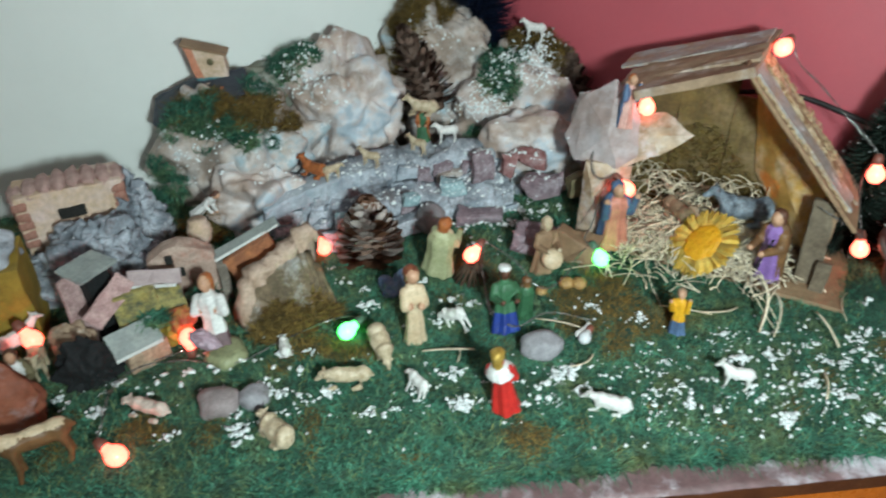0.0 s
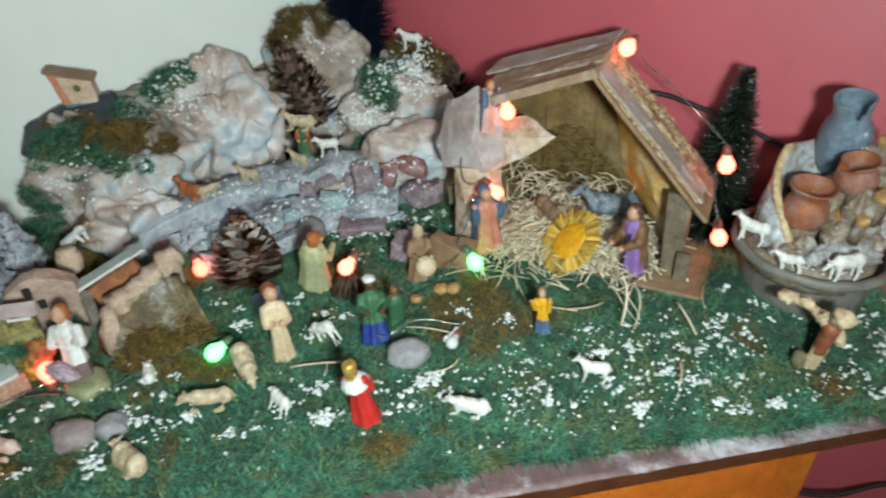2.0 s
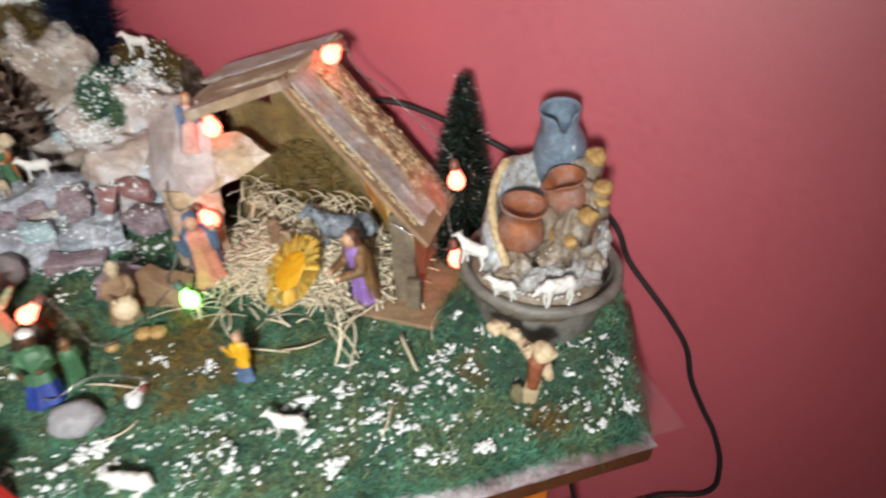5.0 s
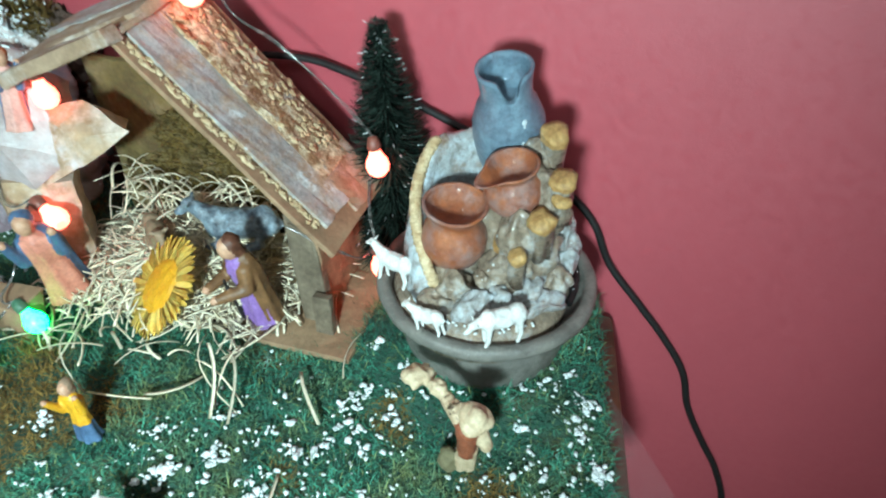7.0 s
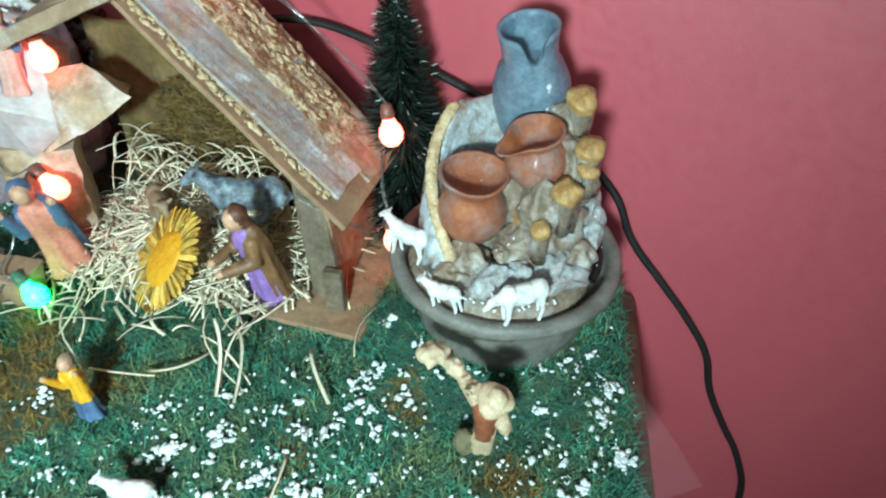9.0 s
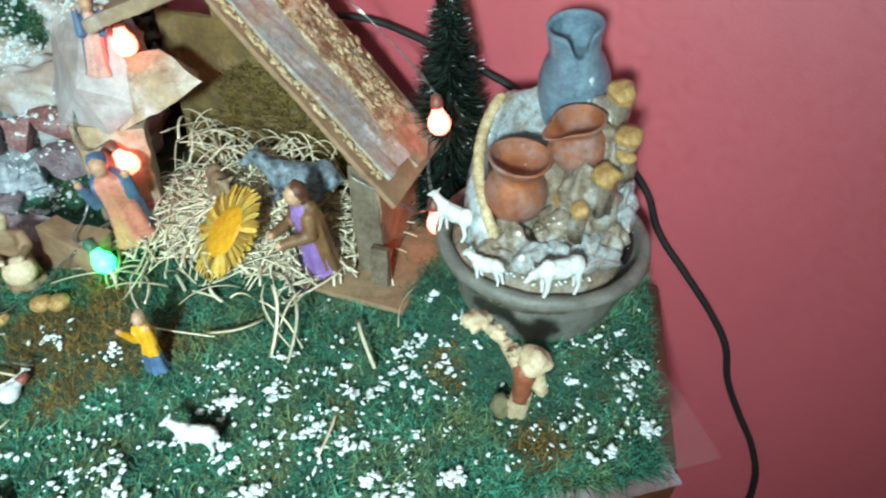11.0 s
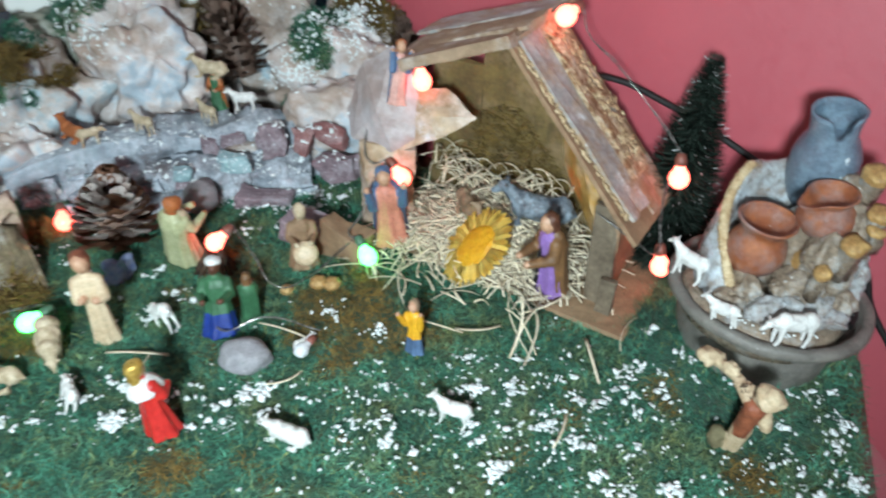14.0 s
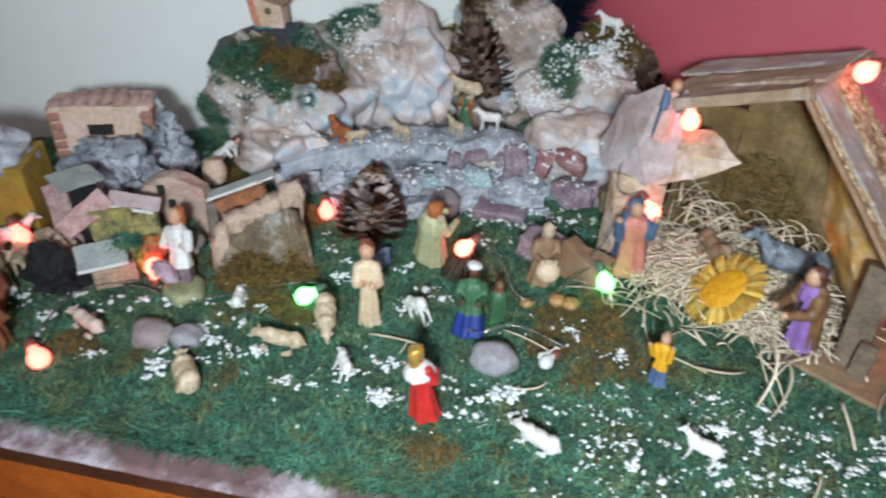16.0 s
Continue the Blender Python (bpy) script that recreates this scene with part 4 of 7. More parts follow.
# ---- stable ----
UA = math.radians(-28)
HUT_M = Matrix.Translation((0.287, 0.706, 0.0)) @ Matrix.Rotation(UA, 4, "Z")   # x along the front to the right, y into the stable


def plank(bm, a, b, width_dir, width, thick, seed=0, amp=0.0012, index=0, cuts=5):
    """A board from a to b with a given width direction."""
    a, b, w = Vector(a), Vector(b), Vector(width_dir).normalized()
    d = (b - a).normalized()
    n = d.cross(w).normalized()
    w = n.cross(d).normalized()
    m = Matrix((d, w, n)).transposed().to_4x4()
    m.translation = (a + b) / 2
    sub = bmesh.new()
    box(sub, ((b - a).length, width, thick), None, index, thick * 0.18)
    bmesh.ops.subdivide_edges(sub, edges=[e for e in sub.edges if e.calc_length() > 0.02], cuts=cuts, use_grid_fill=True)
    jitter(sub, amp, 60, seed)
    jitter(sub, amp * 0.5, 230, seed + 3)
    bmesh.ops.transform(sub, matrix=m, verts=sub.verts)
    me = bpy.data.meshes.new("tmp")
    sub.to_mesh(me)
    sub.free()
    bm.from_mesh(me)
    bpy.data.meshes.remove(me)


stable = thing("stable", HUT_M, "weathered wooden stable with a bark roof on the moss", "stable")
A, RB = (0.0, 0.0, 0.988), (0.123, 0.0, 0.862)           # front apex and lower right end of the roof


def hut_part(name, material, boards, label="", parent=None, amp=0.0012):
    bm = bmesh.new()
    for k, (a, b, wd, w, t) in enumerate(boards):
        plank(bm, a, b, wd, w, t, seed=len(name) + k * 7, amp=amp)
    return part(name, bm, material, parent or stable, label, smooth=False)


sl = Vector((RB[0], 0, RB[2] - A[2])).normalized()
nrm = Vector((-sl.z, 0, sl.x))


def on_roof(s, y, h):
    """A place on the right roof: s down the slope, y inward, h above it."""
    p = Vector((0, 0, A[2])) + sl * s + nrm * h
    return (p.x, y, p.z)


LEN = (Vector(RB) - Vector(A)).length
roof = hut_part("roof_board", HUT_BROWN, [(on_roof(-0.006, 0.045, 0), on_roof(LEN + 0.012, 0.043, 0), (0, 1, 0), 0.098, 0.004)], "brown roof board")
hut_part("grey_strip", GREY_WOOD, [(on_roof(-0.002, 0.027, 0.0032), on_roof(LEN - 0.004, 0.025, 0.0030), (0, 1, 0), 0.038, 0.003)], "greyish white weathered strip", roof, 0.0018)
hut_part("bark_strip", BARK, [(on_roof(-0.004, 0.064, 0.0040), on_roof(LEN * 0.86, 0.060, 0.0030), (0, 1, 0), 0.042, 0.004)], "rough rusty bark with pale knots", roof, 0.0035)
hut_part("tan_end", HUT_WOOD, [(on_roof(LEN * 0.80, 0.066, 0.0030), on_roof(LEN + 0.008, 0.064, 0.0025), (0, 1, 0), 0.046, 0.003)], "weathered tan board end", roof, 0.002)
bm = bmesh.new()
g = random.Random(31)
for k in range(420):
    if k < 280:
        u, y = g.random() ** 1.2 * 0.80, g.gauss(0.068, 0.009)
    else:
        u, y = g.random(), g.gauss(0.0035, 0.0018)
    if k < 50:
        y = g.gauss(0.046, 0.002)
    c = Vector(on_roof(LEN * (0.02 + 0.94 * u), y, 0.0060 if k < 280 else 0.0026))
    r = g.choice((0.0005, 0.0007, 0.0010, 0.0014, 0.0020))
    ball(bm, (r * g.uniform(0.8, 2.6), r, r * 0.4), Matrix.Translation(c) @ pose(0, 0, 0, 0, 45.7, 0) @ pose(0, 0, 0, 0, 0, g.uniform(-60, 60)), 0, 2, 1.0, 60, k)
tagged(part("bark_flaking", bm, CREAM_BARK, roof, "pale flaking bark"), "pale flaking bark", kind="stuff")
LE = (-0.100, 0.006, 0.944)
lroof = hut_part("left_roof_board", HUT_WOOD, [((0.010, 0.045, 0.996), (LE[0] - 0.006, 0.062, LE[2] + 0.008), (0, 1, 0.10), 0.105, 0.004)], "weathered grey-brown roof planks")
hut_part("roof_batten", HUT_WOOD, [((0.006, -0.004, 0.992), (LE[0], 0.004, LE[2] + 0.002), (0, 1, 0), 0.014, 0.010)], "", lroof)
hut_part("roof_batten", HUT_WOOD, [((0.008, 0.036, 0.9985), (LE[0] - 0.022, 0.054, LE[2] + 0.0000), (0, 1, 0.1), 0.036, 0.004)], "", lroof, 0.002)
hut_part("roof_batten", GREY_WOOD, [((0.008, 0.080, 1.0000), (LE[0] - 0.034, 0.100, LE[2] + 0.002), (0, 1, 0.1), 0.040, 0.004)], "", lroof, 0.002)
hut_part("post", POST_WOOD, [((0.108, 0.006, 0.774), (0.100, 0.012, 0.872), (1, 0, 0), 0.022, 0.010)], "brown corner post")
hut_part("short_post", POST_WOOD, [((0.118, -0.006, 0.777), (0.117, -0.003, 0.812), (1, 0, 0), 0.014, 0.007)], "short brown stub")
hut_part("side_wall", HUT_BROWN, [((0.112, 0.024, 0.778), (0.112, 0.024, 0.866), (0, 1, 0), 0.036, 0.005), ((0.113, 0.060, 0.782), (0.113, 0.060, 0.862), (0, 1, 0), 0.050, 0.004)], "brown side board")
for a, wdt, top in ((-0.095, 0.055, 0.925), (-0.038, 0.058, 0.955), (0.020, 0.056, 0.930), (0.064, 0.032, 0.896), (0.096, 0.032, 0.862)):
    hut_part("back_board", HUT_BACK, [((a, 0.096, 0.775), (a, 0.096, top), (1, 0, 0), wdt, 0.005)], "brown mossy back board", amp=0.003)
# ochre boards; the orange patches put the bulbs' glow into the colour
OCHRE_GLOW = mat("ochre_board_glow", (0.66, 0.40, 0.10), (0.46, 0.25, 0.07), 24, 0.4, 0.3, wash=(0.76, 0.62, 0.45), wash_scale=22, wash_at=0.56, wash2=(0.72, 0.24, 0.05), wash2_scale=19, wash2_at=0.56)
hut_part("ceiling_lining", OCHRE_GLOW, [(on_roof(0.012, 0.048, -0.005), on_roof(LEN - 0.012, 0.048, -0.005), (0, 1, 0), 0.080, 0.003)], "ochre lining with bulb glow painted on in orange", roof)
hut_part("paper_scrap", PAPER_TAN, [(on_roof(0.085, 0.060, -0.011), on_roof(0.125, 0.060, -0.011), (0, 1, 0.2), 0.050, 0.003)], "torn tan paper scrap", roof, 0.003)
hut_part("base_board", HUT_BROWN, [((-0.11, 0.032, 0.7745), (0.146, 0.027, 0.7765), (0, 1, 0), 0.112, 0.005)], "brown base board")

for k, (u, z) in enumerate(((-0.085, 0.83), (-0.060, 0.80), (-0.025, 0.825), (0.010, 0.80), (0.035, 0.83), (0.065, 0.80), (0.000, 0.865), (-0.045, 0.868), (0.045, 0.865))):
    w = HUT_M @ Vector((u, 0.092, z))
    pressed(w.x, w.y, w.z, 0.028, 800, 300 + k, True, 0.004)

lining = folded("paper_lining", ((0.005, 0.088, 0.958), (0.052, 0.084, 0.922), (0.030, 0.074, 0.905), (0.100, 0.040, 0.868), (0.072, 0.056, 0.880), (0.060, 0.070, 0.835), (0.104, 0.030, 0.800), (0.085, 0.060, 0.790), (0.104, 0.088, 0.790), (0.030, 0.090, 0.850)),
                OCHRE_GLOW, "crumpled ochre paper lining with painted bulb glow inside the stable", 9)
lining.matrix_basis = HUT_M

# ---- straw ----
def straws(name, spots, label, seed=0, thick=0.00048):
    """Bent straws as three-sided stalks in one mesh. spots: centre, heading, length, arch."""
    g = random.Random(seed)
    vv, ff = [], []
    for c, a, L, arch, pitch in spots:
        c = Vector(c)
        d = Vector((math.cos(a) * math.cos(pitch), math.sin(a) * math.cos(pitch), math.sin(pitch)))
        s = Vector((-math.sin(a), math.cos(a), 0))
        up = d.cross(s)
        curl = g.uniform(-0.22, 0.22) * L
        r = thick * g.uniform(0.6, 1.5)
        n0 = len(vv)
        segs = 6
        for i in range(segs + 1):
            t = i / segs * 2 - 1
            p = c + d * (t * L / 2) + Vector((0, 0, 1)) * arch * (1 - t * t) + s * curl * (t * t - 0.4)
            for k in range(3):
                w = 2.09 * k
                vv.append(p + s * r * 1.9 * math.cos(w) + up * r * 0.8 * math.sin(w))
        for i in range(segs):
            for k in range(3):
                q = (k + 1) % 3
                ff.append((n0 + i * 3 + k, n0 + i * 3 + q, n0 + i * 3 + 3 + q, n0 + i * 3 + 3 + k))
        ff += [(n0, n0 + 2, n0 + 1), (n0 + segs * 3, n0 + segs * 3 + 1, n0 + segs * 3 + 2)]
    m = bpy.data.meshes.new(name)
    m.from_pydata(vv, [], ff)
    m.materials.append(STRAW)
    m.shade_smooth()
    return tagged(new(name, m), label, "straw", kind="stuff")


g = random.Random(12)
pile = []
for _ in range(2300):
    u, v = g.gauss(-0.012, 0.055), g.gauss(0.018, 0.030)
    if u < -0.125 or u > 0.098 or v > 0.085 or v < -0.036 + 0.02 * u or (u > 0.085 and v < 0.03):
        continue
    w = HUT_M @ Vector((u, v, 0))
    h = 0.034 * math.exp(-(u / 0.08) ** 2) * min(max((v + 0.06) / 0.08, 0), 1)
    pile.append(((w.x, w.y, 0.780 + g.random() * h), g.uniform(0, 6.28), g.choice((0.016, 0.026, 0.036, 0.048, 0.062)) * g.uniform(0.8, 1.2), g.uniform(0, 0.008), g.gauss(0, 0.26)))
for _ in range(90):
    w = HUT_M @ Vector((g.uniform(-0.10, 0.05), g.uniform(0.04, 0.08), 0))
    pile.append(((w.x, w.y, g.uniform(0.805, 0.835)), g.uniform(0, 6.28), g.uniform(0.03, 0.06), g.uniform(0.004, 0.014), g.uniform(-0.2, 0.9)))
straws("straw_bed", pile, "pale dry straw heaped in the stable", 1, 0.00054)
loose = []
for x, y, a, L, arch, p in ((0.282, 0.612, 0.2, 0.040, 0.004, 0), (0.310, 0.607, 1.9, 0.06, 0.012, 0.5), (0.325, 0.598, 1.5, 0.05, 0.012, 0.5), (0.245, 0.612, -0.4, 0.05, 0.004, 0.1), (0.345, 0.520, 1.2, 0.034, 0.002, 0), (0.316, 0.602, 2.4, 0.045, 0.008, 0.6),
                            (0.320, 0.604, 0.9, 0.045, 0.008, 0.7), (0.313, 0.598, 1.4, 0.05, 0.006, 0.9), (0.135, 0.548, 0.6, 0.03, 0.002, 0), (0.205, 0.665, -0.2, 0.05, 0.004, 0.1), (0.215, 0.640, 1.7, 0.05, 0.010, 0.6), (0.165, 0.690, 0.1, 0.06, 0.004, 0), (0.372, 0.585, 1.8, 0.04, 0.006, 0.3),
                            (0.12, 0.60, -0.3, 0.05, 0.003, 0), (0.405, 0.620, 1.1, 0.05, 0.002, 0), (0.400, 0.668, 1.4, 0.06, 0.004, 0.2), (0.01, 0.565, 0.05, 0.05, 0.002, 0), (0.02, 0.56, 1.5, 0.02, 0.002, 0)):
    loose.append(((x, y, ground(x, y) + 0.006 + abs(p) * L * 0.4), a, L, arch, p))
for _ in range(34):
    w = HUT_M @ Vector((g.uniform(-0.12, 0.06), g.uniform(-0.070, -0.025), 0))
    loose.append(((w.x, w.y, ground(w.x, w.y) + 0.006), g.uniform(0, 6.28), g.uniform(0.015, 0.05), g.uniform(0, 0.006), g.gauss(0, 0.2)))
straws("loose_straw", loose, "loose bent straws scattered on the moss", 2, 0.00058)

# ---- yellow flower used as a crib ----
FLOWER_N = Vector((-0.72, -0.30, 0.78)).normalized()
flower = thing("flower", Matrix.Translation((0.276, 0.680, 0.813)) @ FLOWER_N.to_track_quat("Z", "Y").to_matrix().to_4x4() @ Matrix.Scale(0.94, 4), "yellow artificial daisy head laid on the straw", "flower")
bm = bmesh.new()
ball(bm, (0.0205, 0.0235, 0.0052), Matrix.Translation((0, 0, 0.0012)), 0, 5, 0.08, 90, 2)
jitter(bm, 0.0007, 420, 4)
part("flower_centre", bm, PETAL, flower, "deep yellow fuzzy centre")


def petal_mesh():
    """A thin ribbed petal with a rounded, faintly notched end."""
    b = bmesh.new()
    rows = []
    for i in range(9):
        t = i / 8
        w = 0.0040 * (0.66 + 0.42 * t) * math.sqrt(max(1 - max(t - 0.72, 0) ** 2 / 0.088, 0.06))
        rows.append([b.verts.new((0.0240 * t - 0.0008 * (abs(s) < 0.1) * (t == 1), s * w, 0.0014 * math.sin(t * 3.0) + 0.0005 * math.cos(6.28 * s))) for s in (-1, -0.5, 0, 0.5, 1)])
    for p, q in zip(rows, rows[1:]):
        for k in range(4):
            b.faces.new((p[k], p[k + 1], q[k + 1], q[k]))
    bmesh.ops.solidify(b, geom=list(b.faces), thickness=0.0004)
    return b


pm = mesh_of(petal_mesh(), "petal", PETAL_EDGE)
bm = bmesh.new()
lathe(bm, [(0.0235, -0.0040), (0.0240, -0.0034), (0.0150, -0.0020), (0.0010, -0.0010)], 60, None, 0, 0.02, 24, 1)
part("sepal", bm, PETAL_EDGE, flower, "pale yellow backing of the petals")
g = random.Random(17)
for lay in range(2):
    for k in range(42):
        a = 2 * math.pi * (k + 0.5 * lay + g.uniform(-0.18, 0.18)) / 42
        ob = new("petal", pm)
        ob.parent = flower
        ob.matrix_basis = Matrix.Translation((0.0155 * math.cos(a), 0.0175 * math.sin(a), 0.0020 - 0.0016 * lay)) @ Matrix.Rotation(a, 4, "Z") @ Matrix.Rotation(0.02 + 0.07 * lay + g.uniform(-0.06, 0.06), 4, "Y") @ Matrix.Rotation(g.uniform(-0.22, 0.22), 4, "X") @ Matrix.Diagonal((g.uniform(0.84, 1.06), 0.64, 1, 1))

# ---- fountain ----
PX, PY = 0.502, 0.618
fountain = thing("fountain", pose(PX, PY, 0.764), "table fountain of clay jars on rocks in a dark pot", "fountain")
bm = bmesh.new()
lathe(bm, [(0.052, 0.0), (0.056, 0.006), (0.060, 0.040), (0.0625, 0.062), (0.0635, 0.066), (0.0720, 0.068), (0.0745, 0.070), (0.0753, 0.073), (0.0745, 0.0765), (0.0725, 0.0782), (0.0680, 0.0778), (0.0655, 0.0755), (0.0645, 0.062)], 72, cap=False)
bmesh.ops.holes_fill(bm, edges=[e for e in bm.edges if e.is_boundary])
jitter(bm, 0.0008, 60, 2)
pot = part("pot", bm, POT, fountain, "grey-brown pot with a flat raised rim")
bm = bmesh.new()
lathe(bm, [(0.0595, 0.056), (0.0595, 0.072), (0.057, 0.0755), (0.045, 0.077), (0.03, 0.079), (0.001, 0.081)], 64, pose(-0.0045, -0.003, 0))
for v in bm.verts:
    v.co.z += 0.0022 * noise.noise(v.co * 90) * (v.co.z > 0.07)
part("rock_base", bm, RESIN, fountain, "mottled grey-brown rock base")


def lump(c, r, seed, mtl, name="rock", rough=0.35):
    b = bmesh.new()
    ball(b, r, None, 0, 4, rough, 60, seed)
    jitter(b, 0.0042, 55, seed)
    jitter(b, 0.0010, 190, seed)
    part(name, b, mtl, fountain, at=Matrix.Translation(c))


# rocks at the foot of the jars, from the front rim up and back
for k, (c, r, mtl) in enumerate((
        ((-0.040, -0.030, 0.084), (0.012, 0.010, 0.010), RESIN), ((-0.020, -0.040, 0.086), (0.013, 0.010, 0.014), RESIN_WHITE), ((-0.002, -0.040, 0.086), (0.009, 0.009, 0.015), RESIN_WHITE),
        ((0.016, -0.036, 0.087), (0.014, 0.011, 0.014), RESIN_WHITE), ((0.034, -0.028, 0.086), (0.013, 0.012, 0.014), RESIN), ((-0.030, -0.024, 0.093), (0.013, 0.011, 0.013), RESIN), ((0.004, -0.026, 0.097), (0.016, 0.014, 0.018), RESIN),
        ((0.024, -0.018, 0.104), (0.016, 0.016, 0.026), RESIN), ((0.012, 0.000, 0.115), (0.026, 0.022, 0.032), RESIN), ((0.030, 0.006, 0.118), (0.016, 0.020, 0.034), RESIN), ((-0.022, 0.004, 0.098), (0.024, 0.022, 0.020), RESIN),
        ((-0.010, -0.030, 0.098), (0.008, 0.008, 0.009), RESIN), ((0.006, -0.020, 0.112), (0.008, 0.008, 0.014), STUMP), ((0.030, 0.002, 0.150), (0.014, 0.014, 0.026), RESIN), ((0.027, -0.020, 0.142), (0.013, 0.015, 0.024), RESIN), ((0.010, -0.030, 0.128), (0.013, 0.013, 0.022), RESIN), ((0.043, -0.004, 0.122), (0.010, 0.012, 0.016), RESIN_WHITE), ((0.047, -0.012, 0.106), (0.009, 0.011, 0.016), RESIN_WHITE), ((0.046, -0.020, 0.092), (0.009, 0.010, 0.012), RESIN_WHITE), ((0.036, 0.012, 0.134), (0.012, 0.014, 0.022), RESIN), ((-0.016, -0.036, 0.083), (0.016, 0.010, 0.007), RESIN_WHITE), ((0.022, -0.040, 0.083), (0.018, 0.010, 0.008), RESIN_WHITE))):
    lump(c, r, k + 2, mtl)

# curved rock wall round the back, with an ochre ribbed edge on its left
def wall_top(t):
    return 0.088 + 0.076 * min(t / 0.42, 1) ** 0.75 if t < 0.62 else 0.164 - 0.05 * (t - 0.62) / 0.38


bm = bmesh.new()
rows = []
for i in range(48):
    t = i / 47
    a = math.radians(212 - 222 * t)
    top = wall_top(t)
    row = []
    for rr, z in ((0.038, 0.078), (0.039, 0.5 * (top + 0.078)), (0.041, top - 0.004), (0.045, top), (0.050, top - 0.003), (0.053, 0.5 * (top + 0.078)), (0.056, 0.078)):
        p = Vector((rr * 1.02 * math.cos(a), rr * math.sin(a) + 0.002, z))
        row.append(bm.verts.new(p + noise.noise_vector(p * 70) * 0.004 + noise.noise_vector(p * 200) * 0.0015))
    rows.append(row)
for a, b in zip(rows, rows[1:]):
    for k in range(6):
        bm.faces.new((a[k], b[k], b[k + 1], a[k + 1]))
bm.faces.new(rows[0])
bm.faces.new(rows[-1][::-1])
bmesh.ops.recalc_face_normals(bm, faces=list(bm.faces))
part("rock_wall", bm, RESIN_WHITE, fountain, "whitened curved rock wall")
bm = bmesh.new()
for i in range(44):
    t = 0.40 * i / 43
    a = math.radians(214 - 222 * t)
    ball(bm, (0.0040, 0.0040, 0.0032), Matrix.Translation((0.0475 * math.cos(a), 0.0465 * math.sin(a) + 0.002, wall_top(t) - 0.001)), 0, 2, 0.3, 60, i)
part("rock_edge", bm, CREAM_BARK, fountain, "ochre ribbed edge")


def pouring_jar(name, m, prof, mtl, label, lip=0.0, spread=0.5, notch=0.0):
    """A thrown jar with an open mouth drawn out into a lip."""
    b = bmesh.new()
    outer = prof
    inner = [(max(r - 0.0022, 0.001), z) for r, z in reversed(prof[-4:])]
    inner += [(inner[-1][0] * 0.8, inner[-1][1] - 0.003), (0.002, inner[-1][1] - 0.005)]
    lathe(b, outer + inner, 96, cap=False)
    bmesh.ops.holes_fill(b, edges=[e for e in b.edges if e.is_boundary])
    top = prof[-1][1]
    zone = prof[-1][1] - prof[-4][1] + 0.001
    for v in b.verts:
        a = math.atan2(v.co.y, v.co.x)
        k = math.exp(-((a + math.pi / 2) / spread) ** 2) * min(max((v.co.z - top + zone) / zone, 0), 1)
        out = Vector((v.co.x, v.co.y, 0))
        if out.length > 0.002:
            v.co += out.normalized() * lip * k
        v.co.z -= notch * k * k
        v.co += noise.noise_vector(v.co * 90) * 0.0004
    bmesh.ops.recalc_face_normals(b, faces=list(b.faces))
    return part(name, b, mtl, fountain, label, at=m)


pouring_jar("vase", Matrix.Translation((0.0244, 0.0345, 0.134)) @ Matrix.Rotation(math.radians(8), 4, "X") @ Matrix.Rotation(math.radians(-10), 4, "Y") @ Matrix.Rotation(math.radians(-4), 4, "Z") @ Matrix.Scale(0.93, 4),
            [(0.013, 0.0), (0.019, 0.006), (0.0235, 0.020), (0.0255, 0.036), (0.0245, 0.050), (0.0205, 0.062), (0.0175, 0.067), (0.0170, 0.071), (0.0174, 0.078), (0.0184, 0.085), (0.0190, 0.089)], VASE, "slate blue vase with a notched mouth", -0.005, 0.44, 0.034)
bm = bmesh.new()
rod(bm, (0.020, 0.0085, 0.184), (0.019, 0.0040, 0.150), 0.0016, 0.0010)
ball(bm, (0.0022, 0.0022, 0.0022), Matrix.Translation((0.020, 0.0085, 0.185)), 0, 2)
part("water_jet", bm, mat("clear_water_drip", (0.55, 0.62, 0.66), (0.5, 0.56, 0.6), 60, 0.12, 0.1, coat=1.0), fountain, "thin glassy drip")
pouring_jar("jug", Matrix.Translation((0.013, -0.012, 0.138)) @ Matrix.Rotation(math.radians(5), 4, "X") @ Matrix.Rotation(math.radians(-10), 4, "Y") @ Matrix.Rotation(math.radians(-66), 4, "Z") @ Matrix.Scale(0.86, 4),
            [(0.010, 0.0), (0.0165, 0.004), (0.0215, 0.012), (0.0225, 0.019), (0.0195, 0.026), (0.0150, 0.030), (0.0140, 0.032), (0.0164, 0.036), (0.0188, 0.0390), (0.0188, 0.0402)], CLAY, "small terracotta jug with a pouring lip", 0.013, 0.40, 0.001)
pouring_jar("jar", Matrix.Translation((-0.025, -0.006, 0.100)) @ Matrix.Rotation(math.radians(4), 4, "X") @ Matrix.Scale(0.94, 4),
            [(0.012, 0.0), (0.0180, 0.004), (0.0218, 0.013), (0.0226, 0.020), (0.0205, 0.028), (0.0172, 0.033), (0.0162, 0.036), (0.0176, 0.040), (0.0205, 0.0445), (0.0219, 0.047), (0.0216, 0.0484)], CLAY, "terracotta jar with a wide mouth", 0.002, 0.6)
